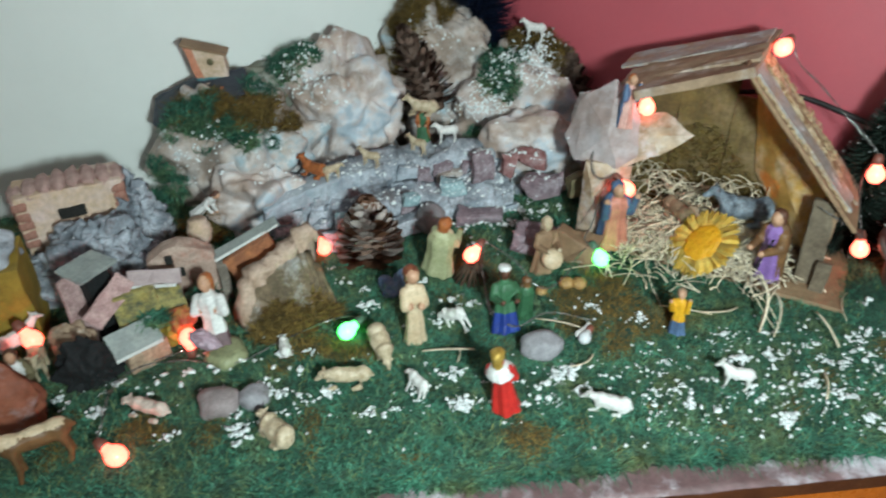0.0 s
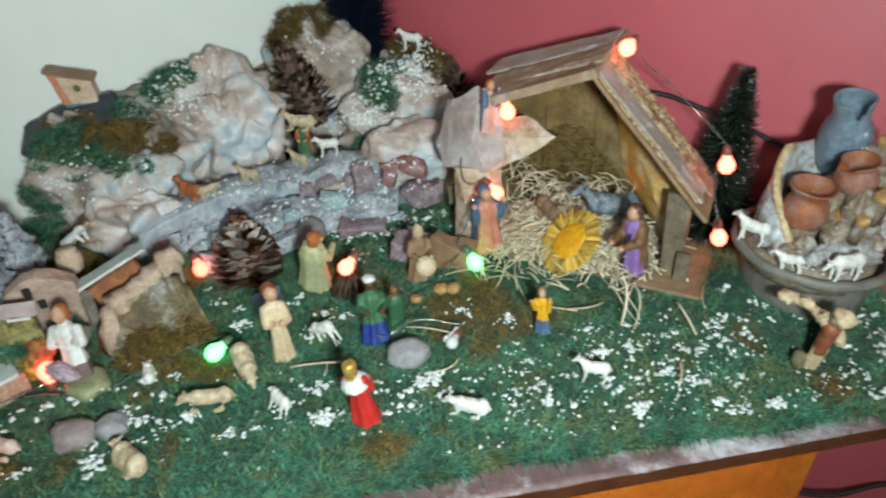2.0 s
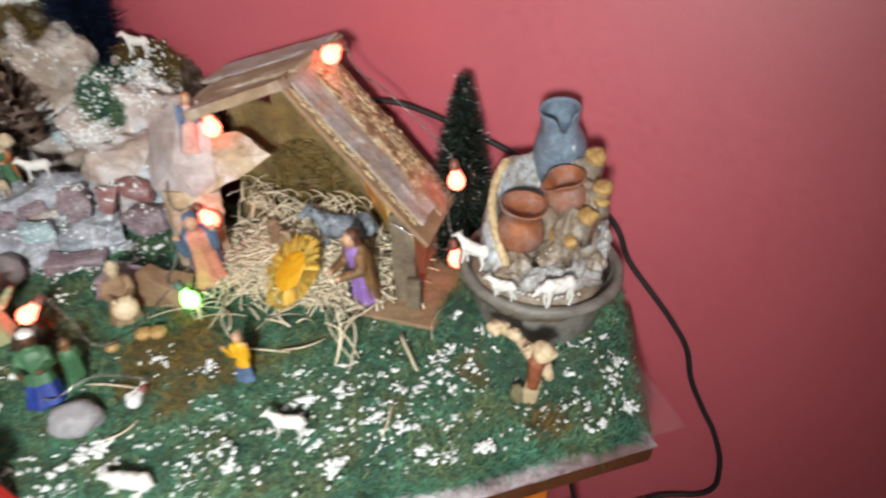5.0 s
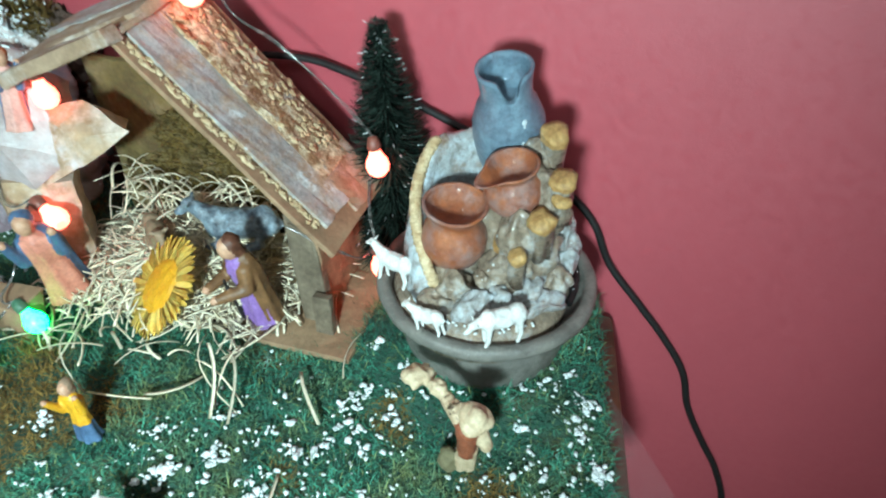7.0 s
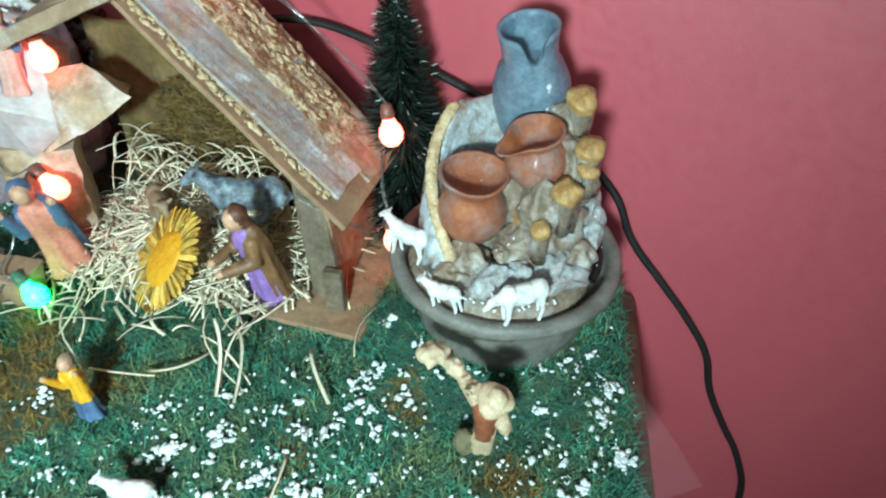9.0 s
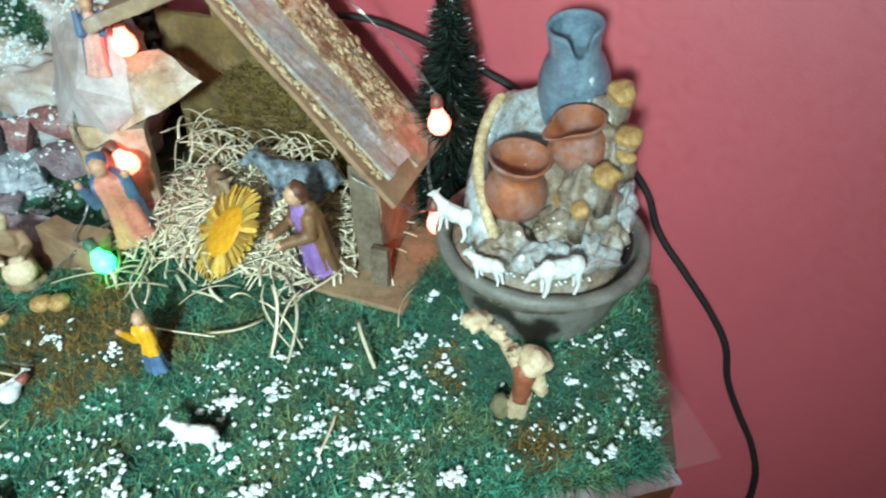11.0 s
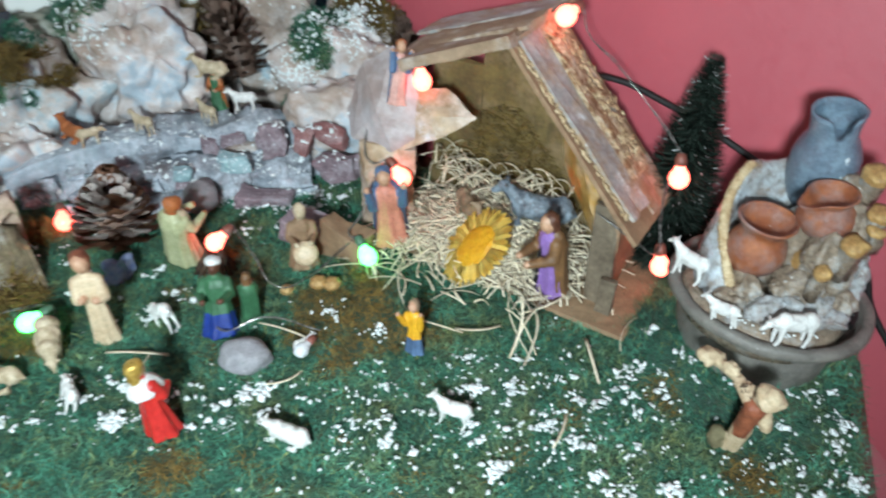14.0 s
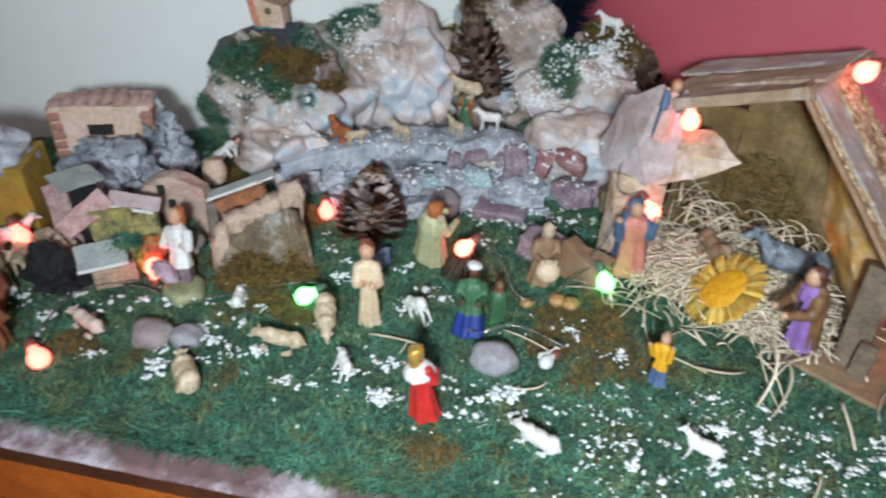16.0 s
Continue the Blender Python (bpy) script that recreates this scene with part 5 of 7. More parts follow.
for k, (c, r, h) in enumerate((((0.0345, -0.0075, 0.1855), 0.0080, 0.040), ((0.0320, -0.0320, 0.1700), 0.0075, 0.032), ((0.0305, -0.0390, 0.1600), 0.0052, 0.020), ((0.0175, -0.0440, 0.1520), 0.0078, 0.034), ((0.0045, -0.0470, 0.1300), 0.0055, 0.030))):
    bm = bmesh.new()
    lathe(bm, [(r * 0.95, -h), (r * 0.86, -h * 0.5), (r * 0.9, -h * 0.2), (r * 1.10, -0.003), (r * 1.06, 0.0), (r * 0.6, 0.0010)], 18, folds=0.16, count=3 + k % 2, seed=k)
    for f in bm.faces:
        f.material_index = 1 if f.calc_center_median().z < -h * 0.3 else 0
    jitter(bm, 0.0024, 95, k)
    part("stump", bm, [STUMP, RESIN], fountain, "ochre sawn stump", at=Matrix.Translation(c) @ pose(0, 0, 0, 12, -6, 0))
tube("cable", [(0.0625 * math.cos(math.radians(a)) - 0.003, 0.0625 * math.sin(math.radians(a)), 0.0785 + 0.010 * max(a - 40, 0) / 40) for a in range(-42, 75, 12)], 0.0026, CABLE, "black cable tucked inside the rim", "", fountain)
bm = bmesh.new()
g = random.Random(5)
for _ in range(110):
    a, r = g.uniform(0, 6.28), g.uniform(0.03, 0.058)
    ball(bm, (0.0011, 0.0011, 0.0009), Matrix.Translation((r * math.cos(a), r * math.sin(a) * 0.8 - 0.012, 0.0775)), 0, 1)
bpy.context.view_layer.update()
# more white specks laid on the rocks as made glints
for _ in range(130):
    x, y = g.gauss(0.015, 0.022), g.gauss(-0.022, 0.014)
    z = drop(PX + x, PY + y, 1.1) - 0.764
    if 0.08 < z < 0.135:
        r = g.uniform(0.0004, 0.0009)
        ball(bm, (r, r, r * 0.7), Matrix.Translation((x, y, z)), 0, 1)
tagged(part("pebble_glitter", bm, SNOW, fountain, "white crumbs on the fountain, those on the rocks in place of glints"), kind="stuff")

# ---- bottle-brush trees ----
def brush(name, c, h, r, count, mtl, label, seed, lean=(0, 0), wire=0.0012):
    g = random.Random(seed)
    root = thing(name, Matrix.Translation(c) @ pose(0, 0, 0, lean[0], lean[1], 0), label, "tree")
    b = bmesh.new()
    rod(b, (0, 0, 0), (0, 0, h * 0.97), wire * 1.6, wire, 8)
    part("trunk", b, CABLE, root, "twisted dark wire stem")
    vv, ff = [], []
    for _ in range(count):
        t = g.random() ** 1.25
        z = h * (0.06 + 0.92 * t)
        rad = r * (1 - t) ** 0.8 * g.uniform(0.7, 1.1) + 0.006
        a = g.uniform(0, 6.283)
        d = Vector((math.cos(a), math.sin(a), g.uniform(-0.15, 0.45)))
        s = Vector((-math.sin(a), math.cos(a), g.uniform(-0.6, 0.6))) * 0.00060
        p, q = Vector((0, 0, z)), Vector((0, 0, z)) + d * rad
        mid = p.lerp(q, 0.6) + Vector((0, 0, -0.06 * rad))
        n0 = len(vv)
        vv += [p - s, p + s, mid + s, mid - s, q]
        ff += [(n0, n0 + 1, n0 + 2, n0 + 3), (n0 + 3, n0 + 2, n0 + 4)]
    m = bpy.data.meshes.new("bristles")
    m.from_pydata(vv, [], ff)
    m.materials.append(mtl)
    ob = new("bristles", m)
    ob.parent = root
    # short loose tips; on the green tree their white imitates glints
    b = bmesh.new()
    for _ in range(count // 40):
        t = g.random() ** 1.25
        a = g.uniform(0, 6.283)
        rad = r * (1 - t) ** 0.8 * g.uniform(0.55, 1.0) + 0.004
        p = Vector((math.cos(a) * rad, math.sin(a) * rad, h * (0.06 + 0.92 * t)))
        rod(b, p, p + Vector((math.cos(a), math.sin(a), g.uniform(-0.2, 0.6))) * g.uniform(0.002, 0.005), 0.00035, 0.0002, 3)
    tagged(part("frost", b, SNOW if mtl is BRISTLE else mtl, root, "short bristle tips, white on the green tree in place of glints"), "short bristle tips, white on the green tree in place of glints", kind="stuff")
    return root


brush("bottle_brush_tree", (0.458, 0.742, 0.770), 0.220, 0.047, 6400, BRISTLE, "dark green bottle-brush fir tree beside the fountain", 3, (7.5, -3))
brush("bottle_brush_tree", (0.048, 1.062, 0.760), 0.46, 0.085, 16000, BRISTLE_BLUE, "tall navy blue bottle-brush tree in the corner", 4)

# ---- pine cones ----
def scale_mesh(mtl, pointed=1.0):
    """A woody cone scale one unit long, thick at its tip."""
    b = bmesh.new()
    rows = []
    for t, w, z in ((0.0, 0.10, 0.0), (0.4, 0.20, 0.0), (0.74, 0.26, 0.03), (0.93, 0.25 * pointed, 0.08), (1.0, 0.14 * pointed, 0.12)):
        rows.append([b.verts.new((t, s * w, z - 0.05 * s * s)) for s in (-1, -0.5, 0, 0.5, 1)])
    for p, q in zip(rows, rows[1:]):
        for k in range(4):
            b.faces.new((p[k], p[k + 1], q[k + 1], q[k]))
    bmesh.ops.solidify(b, geom=list(b.faces), thickness=0.075)
    return mesh_of(b, "scale", mtl, smooth=False)


def pine_cone(m, h, r, count, meshes, label, dab=None, opened=5, wide=0.80):
    root = thing("pine_cone", m, label, "pine cone", "pine cones")
    b = bmesh.new()
    lathe(b, [(r * 0.30, h * 0.03), (r * 0.52, h * 0.22), (r * 0.50, h * 0.5), (r * 0.30, h * 0.78), (r * 0.06, h * 0.94)], 16)
    part("core", b, CONE_DARK, root)
    for i in range(count):
        t = (i + 0.5) / count
        a = i * 2.39996
        reach = r * (0.28 + 0.74 * math.sin(math.pi * (0.26 + 0.70 * t)) ** 0.9)
        ob = new("scale", meshes[1] if dab and dab(t, a) else meshes[0])
        ob.parent = root
        inner = 0.45 * reach * (1 - t ** 3)
        lift = math.radians(-8 + 78 * t ** 1.4 + opened * math.sin(i * 2.7))
        ob.matrix_basis = Matrix.Translation((inner * math.cos(a), inner * math.sin(a), h * (0.06 + 0.82 * t))) @ Matrix.Rotation(a, 4, "Z") @ Matrix.Rotation(-lift, 4, "Y") @ Matrix.Diagonal((r * (0.30 + 0.28 * reach / r), r * wide, r * 0.62, 1))
    return root


BROWN_SCALE, WHITE_SCALE, DARK_SCALE = scale_mesh(CONE_BROWN), scale_mesh(CONE_WHITE), scale_mesh(CONE_DARK)
pine_cone(Matrix.Translation((-0.078, 0.716, 0.758)) @ pose(0, 0, 0, -16, 6, 30), 0.074, 0.038, 190, (BROWN_SCALE, WHITE_SCALE), "open brown pine cone with white-dabbed scales on the moss",
          lambda t, a: 0.15 < t < 0.9 and math.cos(a - math.radians(225)) > -0.3 and math.sin(a * 5) > -0.55)
second = pine_cone(Matrix.Translation((-0.004, 0.946, 0.842)) @ Vector((0, 0, 1)).rotation_difference(Vector((-0.054, 0.040, 0.112))).to_matrix().to_4x4(), 0.128, 0.034, 170, (DARK_SCALE, WHITE_SCALE), "long dark pine cone leaning between the mountains", None, 14, 0.6)
copy_thing(second, Matrix.Translation((0.196, 0.955, 0.805)) @ Vector((0, 0, 1)).rotation_difference(Vector((-0.028, 0.040, 0.118))).to_matrix().to_4x4() @ pose(0, 0, 0, 0, 0, 70) @ Matrix.Scale(0.98, 4))["label"] = "long dark pine cone leaning behind the rocks"

# ---- figurines: each one plain mesh ----
def moulded(bm, name, mats, voxel, rounds=2):
    """Melts overlapping solids into one moulded skin; each face keeps the paint of the nearest solid."""
    tree = BVHTree.FromBMesh(bm)
    bm.faces.ensure_lookup_table()
    paint = [f.material_index for f in bm.faces]
    raw = bpy.data.meshes.new("raw")
    bm.to_mesh(raw)
    bm.free()
    ob = bpy.data.objects.new("raw", raw)
    scene.collection.objects.link(ob)
    mod = ob.modifiers.new("melt", "REMESH")
    mod.mode, mod.voxel_size = "VOXEL", voxel
    me = bpy.data.meshes.new_from_object(ob.evaluated_get(bpy.context.evaluated_depsgraph_get()))
    bpy.data.objects.remove(ob)
    bpy.data.meshes.remove(raw)
    b = bmesh.new()
    b.from_mesh(me)
    bpy.data.meshes.remove(me)
    for f in b.faces:
        near = tree.find_nearest(f.calc_center_median())
        f.material_index = paint[near[2]] if near[2] is not None else 0
    for _ in range(rounds):
        bmesh.ops.smooth_vert(b, verts=list(b.verts), factor=0.5, use_axis_x=True, use_axis_y=True, use_axis_z=True)
    return mesh_of(b, name, mats)


def stand(c, top, yaw):
    """The pose of a figure that stands at c, with its head towards top."""
    c = Vector(c)
    return Matrix.Translation(c) @ Vector((0, 0, 1)).rotation_difference(Vector(top) - c).to_matrix().to_4x4() @ Matrix.Rotation(math.radians(yaw), 4, "Z")


def figurine(c, h, yaw, robe, label, head=SKIN, hair=HAIR, cloak=None, lean=(0, 0), wide=0.20, arms=((0.5, 0.30), (-0.5, 0.30)), hat=None, base=None, kneel=False, seed=1, waist=None, group="crib figurines", name="figurine", top=None, collar=None, staff=None):
    """A small moulded standing or kneeling figure: robe, shoulders, arms, blank head."""
    mats = [robe, head, hair, cloak or robe, hat or hair, base or robe, waist or robe, collar or robe, staff or robe]
    m = Matrix.Translation(c) @ pose(0, 0, 0, lean[0], lean[1], yaw)
    if top:
        h, m = (Vector(top) - Vector(c)).length, stand(c, top, yaw)
    b = bmesh.new()
    w = 0.84 * wide * h
    prof = [(w * 1.04, 0.0), (w * 1.02, 0.03 * h), (w * 0.90, 0.14 * h), (w * 0.78, 0.30 * h), (w * 0.64, 0.46 * h), (w * 0.68, 0.56 * h), (w * 0.74, 0.66 * h), (w * 0.62, 0.745 * h), (w * 0.30, 0.79 * h), (w * 0.24, 0.84 * h)]
    if kneel:
        prof = [(r * (1.25 if z < 0.4 * h else 1.0), z) for r, z in prof]
    for v in lathe(b, prof, 30, None, 0, 0.13, 6, seed):
        v.co.y *= 0.78
        if kneel:
            v.co.y += 0.30 * w * max(1 - v.co.z / (0.45 * h), 0)
    if waist:
        for f in b.faces:
            if f.calc_center_median().z < 0.36 * h:
                f.material_index = 6
    ball(b, (0.074 * h, 0.084 * h, 0.098 * h), Matrix.Translation((0, -0.016 * h, 0.895 * h)), 1, 3)
    ball(b, (0.088 * h, 0.088 * h, 0.100 * h), Matrix.Translation((0, 0.026 * h, 0.912 * h)), 2, 3, 0.22, 60, seed)
    ball(b, (0.070 * h, 0.050 * h, 0.080 * h), Matrix.Translation((0, 0.060 * h, 0.83 * h)), 2, 3, 0.2, 60, seed + 1)
    if hat:
        ball(b, (0.100 * h, 0.098 * h, 0.055 * h), Matrix.Translation((0, 0.0, 0.965 * h)), 4, 3, 0.25, 70, seed)
    if collar:
        lathe(b, [(w * 0.86, 0.60 * h), (w * 0.95, 0.64 * h), (w * 0.80, 0.72 * h), (w * 0.46, 0.79 * h)], 24, None, 7, 0.06, 9, seed)
    if cloak:
        for v in lathe(b, [(w * 1.12, 0.01 * h), (w * 1.04, 0.14 * h), (w * 0.90, 0.40 * h), (w * 0.92, 0.64 * h), (w * 0.66, 0.77 * h), (w * 0.25, 0.82 * h)], 30, None, 3, 0.09, 7, seed + 2):
            v.co.y = v.co.y * 0.66 + 0.34 * w
    for side, reach in arms:
        sh = Vector((side * w * 1.25, 0, 0.70 * h))
        el = Vector((side * w * 1.70, -0.05 * h, 0.55 * h))
        ha = Vector((side * w * (0.9 if reach >= 0 else 2.1), -abs(reach) * h, (0.57 if reach >= 0 else 0.84) * h))
        ball(b, (0.066 * h,) * 3, Matrix.Translation(sh), 3 if cloak else 0, 2)
        rod(b, sh, el, 0.064 * h, 0.058 * h, 10, 3 if cloak else 0)
        ball(b, (0.058 * h,) * 3, Matrix.Translation(el), 3 if cloak else 0, 2)
        rod(b, el, ha, 0.058 * h, 0.042 * h, 10, 3 if cloak else 0)
        ball(b, (0.040 * h,) * 3, Matrix.Translation(ha), 1, 2)
    if staff:
        rod(b, (-0.10 * h, -0.9 * w, 0.02 * h), (0.10 * h, -1.0 * w, 0.74 * h), 0.018 * h, 0.018 * h, 8, 8)
    if base:
        lathe(b, [(w * 1.30, -0.02 * h), (w * 1.35, 0.03 * h), (w * 1.1, 0.06 * h)], 18, None, 5, 0.1, 5, seed)
    jitter(b, 0.014 * h, 4.0 / h, seed)
    ob = new(name, moulded(b, name, mats, 0.016 * h))
    ob.matrix_basis = m
    return tagged(ob, label, "figurine", group)


def sheep(c, L, yaw, mtl, label, lean=(0, 0), head_low=0.0, lying=False, seed=1, group="toy sheep", name="sheep", category="sheep", slim=1.0, tail=0.08, two=None):
    """A moulded toy animal facing its own +x: body, neck, head, ears, legs, tail."""
    b = bmesh.new()
    leg = 0.36 * L if not lying else 0.10 * L
    z = leg + 0.17 * L
    ball(b, (0.36 * L, 0.16 * L * slim, 0.17 * L * slim), Matrix.Translation((0, 0, z)), 0, 3, 0.16, 90, seed)
    ball(b, (0.17 * L, 0.155 * L * slim, 0.19 * L * slim), Matrix.Translation((-0.24 * L, 0, z + 0.005 * L)), 0, 3, 0.12, 90, seed + 1)
    ball(b, (0.15 * L, 0.150 * L * slim, 0.19 * L * slim), Matrix.Translation((0.22 * L, 0, z + 0.015 * L)), 0, 3, 0.12, 90, seed + 2)
    hd = Vector((0.47 * L, 0, z + 0.25 * L - head_low * 0.48 * L))
    rod(b, (0.22 * L, 0, z + 0.05 * L), hd, 0.125 * L * slim, 0.072 * L, 12, 0)
    tilt = pose(0, 0, 0, 0, 30 + 24 * head_low, 0)
    ball(b, (0.085 * L, 0.070 * L, 0.078 * L), Matrix.Translation(hd), 0, 3)
    ball(b, (0.115 * L, 0.048 * L, 0.050 * L), Matrix.Translation(hd + tilt.to_3x3() @ Vector((0.085 * L, 0, -0.010 * L))) @ tilt, 0, 3)
    for s in (-1, 1):
        ball(b, (0.024 * L, 0.070 * L, 0.034 * L), Matrix.Translation(hd + Vector((-0.03 * L, s * 0.085 * L, 0.050 * L))) @ pose(0, 0, 0, s * 24, 0, 0), 0, 2)
        if lying:
            rod(b, (0.22 * L, s * 0.11 * L, 0.09 * L), (0.42 * L, s * 0.12 * L, 0.03 * L), 0.048 * L, 0.034 * L, 8)
            rod(b, (-0.22 * L, s * 0.14 * L, 0.10 * L), (-0.04 * L, s * 0.14 * L, 0.04 * L), 0.062 * L, 0.044 * L, 8)
        else:
            for x, foot, r in ((0.23, 0.26, 0.060), (-0.25, -0.28, 0.070)):
                knee = Vector((foot * L - 0.02 * L, s * 0.09 * L, 0.20 * L))
                rod(b, (x * L, s * 0.085 * L, z - 0.04 * L), knee, r * L * slim, 0.040 * L, 9)
                rod(b, knee, (foot * L + s * 0.04 * L, s * 0.09 * L, 0.0), 0.040 * L, 0.034 * L, 9)
    rod(b, (-0.36 * L, 0, z + 0.06 * L), (-0.36 * L - tail * L, 0, z - 0.06 * L), 0.040 * L, 0.026 * L, 8)
    if two:
        for f in b.faces:
            if f.calc_center_median().z > z + 0.10 * L:
                f.material_index = 1
    jitter(b, 0.020 * L, 5.0 / L, seed)
    ob = new(name, moulded(b, name, [mtl, two] if two else mtl, 0.021 * L, 1))
    ob.matrix_basis = Matrix.Translation(c) @ Matrix.Rotation(math.radians(yaw), 4, "Z") @ pose(0, 0, 0, lean[0], lean[1], 0)
    return tagged(ob, label, category, group)


G = ground
CORK_DUST = mat("dusty_brown_resin", (0.26, 0.21, 0.14), (0.16, 0.12, 0.08), 110, 0.7, 0.4, mottle=0.4)
# on the moss, front row
figurine((0.0595, 0.498, 0.762), 0.066, 160, RED, "crowned king figurine in a red robe with a white collar", hair=GOLD, hat=GOLD, wide=0.24, arms=((0.5, 0.2), (-0.5, 0.2)), seed=3, top=(0.049, 0.502, 0.827), collar=WHITE_P)
sheep((0.150, 0.498, G(0.150, 0.498)), 0.042, 163, PLASTIC_WHITE, "white toy sheep lying on the moss", lying=True, head_low=0.3, seed=2)
sheep((0.266, 0.524, G(0.266, 0.524)), 0.034, 165, PLASTIC_WHITE, "small white toy sheep standing on the snowy moss", seed=3)
sheep((-0.021, 0.513, G(-0.021, 0.513)), 0.030, 130, PLASTIC_WHITE, "small white toy lamb among snow crumbs", head_low=0.4, lean=(20, 0), seed=4)
sheep((-0.079, 0.525, G(-0.079, 0.525)), 0.050, 186, IVORY, "ivory toy dog lying on the moss", lying=True, head_low=0.45, seed=5, name="dog", category="dog", group="toy dogs", slim=0.85)
sheep((-0.058, 0.567, G(-0.058, 0.567)), 0.044, -62, IVORY, "ivory toy sheep tipped forward on the moss", lean=(0, 24), seed=6, head_low=0.8, slim=1.35)
sheep((0.022, 0.600, G(0.022, 0.600)), 0.036, 148, PLASTIC_WHITE, "white toy sheep tipped onto its nose", lean=(0, 30), seed=7, head_low=0.5)
sheep((0.139, 0.588, G(0.139, 0.588)), 0.020, 40, PLASTIC_WHITE, "tiny white toy lamb lying on the moss", lying=True, seed=8)
sheep((-0.145, 0.564, G(-0.145, 0.564)), 0.032, 110, PLASTIC_WHITE, "small white toy lamb on brown moss", lying=True, head_low=0.5, seed=9)
sheep((-0.243, 0.486, G(-0.243, 0.486)), 0.046, 165, mat("pale_pink_plastic", (0.72, 0.60, 0.52), (0.56, 0.43, 0.36), 110, 0.45, 0.2), "pale pink toy pig lying on the moss", lying=True, head_low=0.45, seed=10, slim=0.8, name="pig", category="pig")
sheep((-0.132, 0.461, G(-0.133, 0.464) - 0.001), 0.046, 138, IVORY, "ivory toy sheep lying on the moss", lying=True, lean=(14, 6), head_low=0.25, seed=11, slim=1.25)
figurine((-0.022, 0.583, 0.761), 0.086, 20, CREAM_P, "cream-robed shepherd figurine with brown hair", hair=mat("auburn_painted_hair", (0.26, 0.075, 0.035), (0.15, 0.045, 0.022), 150, 0.5), wide=0.145, arms=((0.5, 0.13), (-0.5, 0.10)), seed=4, top=(-0.0245, 0.583, 0.851))
b = bmesh.new()
for (x, y, z), (rx, ry, rz) in (((0, 0, 0.010), (0.016, 0.011, 0.012)), ((0.010, 0.004, 0.020), (0.010, 0.009, 0.010)), ((-0.010, 0.002, 0.017), (0.010, 0.009, 0.009)), ((0.013, 0.006, 0.029), (0.006, 0.006, 0.007)), ((-0.002, -0.010, 0.006), (0.012, 0.008, 0.007))):
    ball(b, (rx, ry, rz), Matrix.Translation((x, y, z)), 0, 3, 0.3, 60, x * 700)
jitter(b, 0.002, 140, 4)
ob = new("figurine", moulded(b, "figurine", mat("mottled_blue_paint", (0.10, 0.15, 0.32), (0.22, 0.24, 0.33), 120, 0.5, 0.3, mottle=0.4), 0.0011))
ob.matrix_basis = Matrix.Translation((-0.050, 0.662, G(-0.050, 0.662) - 0.002)) @ Matrix.Scale(0.78, 4)
tagged(ob, "dull blue crouching figurine in front of the pine cone", "figurine", "crib figurines")
figurine((0.066, 0.600, 0.762), 0.064, 10, GREEN_P, "green-coated figurine with a white turban and blue trousers", hat=WHITE_P, head=HAIR, waist=BLUE_P, wide=0.25, seed=6, top=(0.063, 0.617, 0.829))
figurine((0.086, 0.622, G(0.086, 0.622)), 0.050, 200, CREAM_P, "small tan figurine with a round brown head beside the king", hair=BROWN_P, head=BROWN_P, cloak=GREEN_P, wide=0.2, seed=7)
figurine((-0.001, 0.699, 0.766), 0.052, 150, CREAM_P, "cream-cloaked figurine with an orange head", hair=RUST, head=RUST, cloak=mat("pale_green_cloak", (0.50, 0.50, 0.30), (0.38, 0.38, 0.20), 90, 0.5), wide=0.25, seed=8, top=(0.007, 0.680, 0.842))
figurine((0.114, 0.697, 0.764), 0.068, 20, HUT_BROWN, "brown seated drummer figurine", hair=IVORY, head=IVORY, wide=0.24, seed=9)
b = bmesh.new()
lathe(b, [(0.0100, 0.0), (0.0115, 0.003), (0.0115, 0.009), (0.0100, 0.012), (0.004, 0.0128)], 22)
solid("drum", b, [CREAM_P], Matrix.Translation((0.1195, 0.688, 0.786)) @ pose(0, 0, 0, 56, 0, 10), "tan drum held by the drummer figurine", "drum")
for dx, dy, r in ((0.016, 0.664, 0.008), (0.148, 0.662, 0.008), (0.108, 0.655, 0.006)):
    b = bmesh.new()
    ball(b, (r, r, r * 0.8), None, 0, 3, 0.2)
    x = dx if dx > 0.1 else 0.135
    solid("pebble", b, STUMP, Matrix.Translation((x, dy, G(x, dy) + r * 0.6)), "small ochre pebble on the moss", "pebble", "ochre pebbles")
figurine((0.231, 0.589, 0.770), 0.046, -20, YELLOW_P, "kneeling child figurine in a yellow shirt and blue trousers", wide=0.19, waist=SKY_P, arms=((0.5, -0.10), (-0.5, -0.22)), hair=TAUPE, seed=10, top=(0.2285, 0.594, 0.820))
# slender piper with a broad pale hat, before the pot; a pale bundle hangs behind his shoulder
b = bmesh.new()
ball(b, (0.0065, 0.006, 0.010), pose(0.4555, 0.5225, 0.776), 2, 3, 0.3, 50, 1)
rod(b, (0.463, 0.520, 0.768), (0.463, 0.515, 0.798), 0.0036, 0.0048, 12, 0)
rod(b, (0.468, 0.518, 0.768), (0.467, 0.513, 0.798), 0.0034, 0.0046, 12, 0)
rod(b, (0.465, 0.516, 0.792), (0.464, 0.509, 0.822), 0.0060, 0.0068, 14, 1)
ball(b, (0.0074, 0.0068, 0.0076), pose(0.463, 0.508, 0.824), 1, 3, 0.2, 50, 2)
ball(b, (0.0072, 0.0072, 0.0080), pose(0.464, 0.504, 0.838), 3, 3)
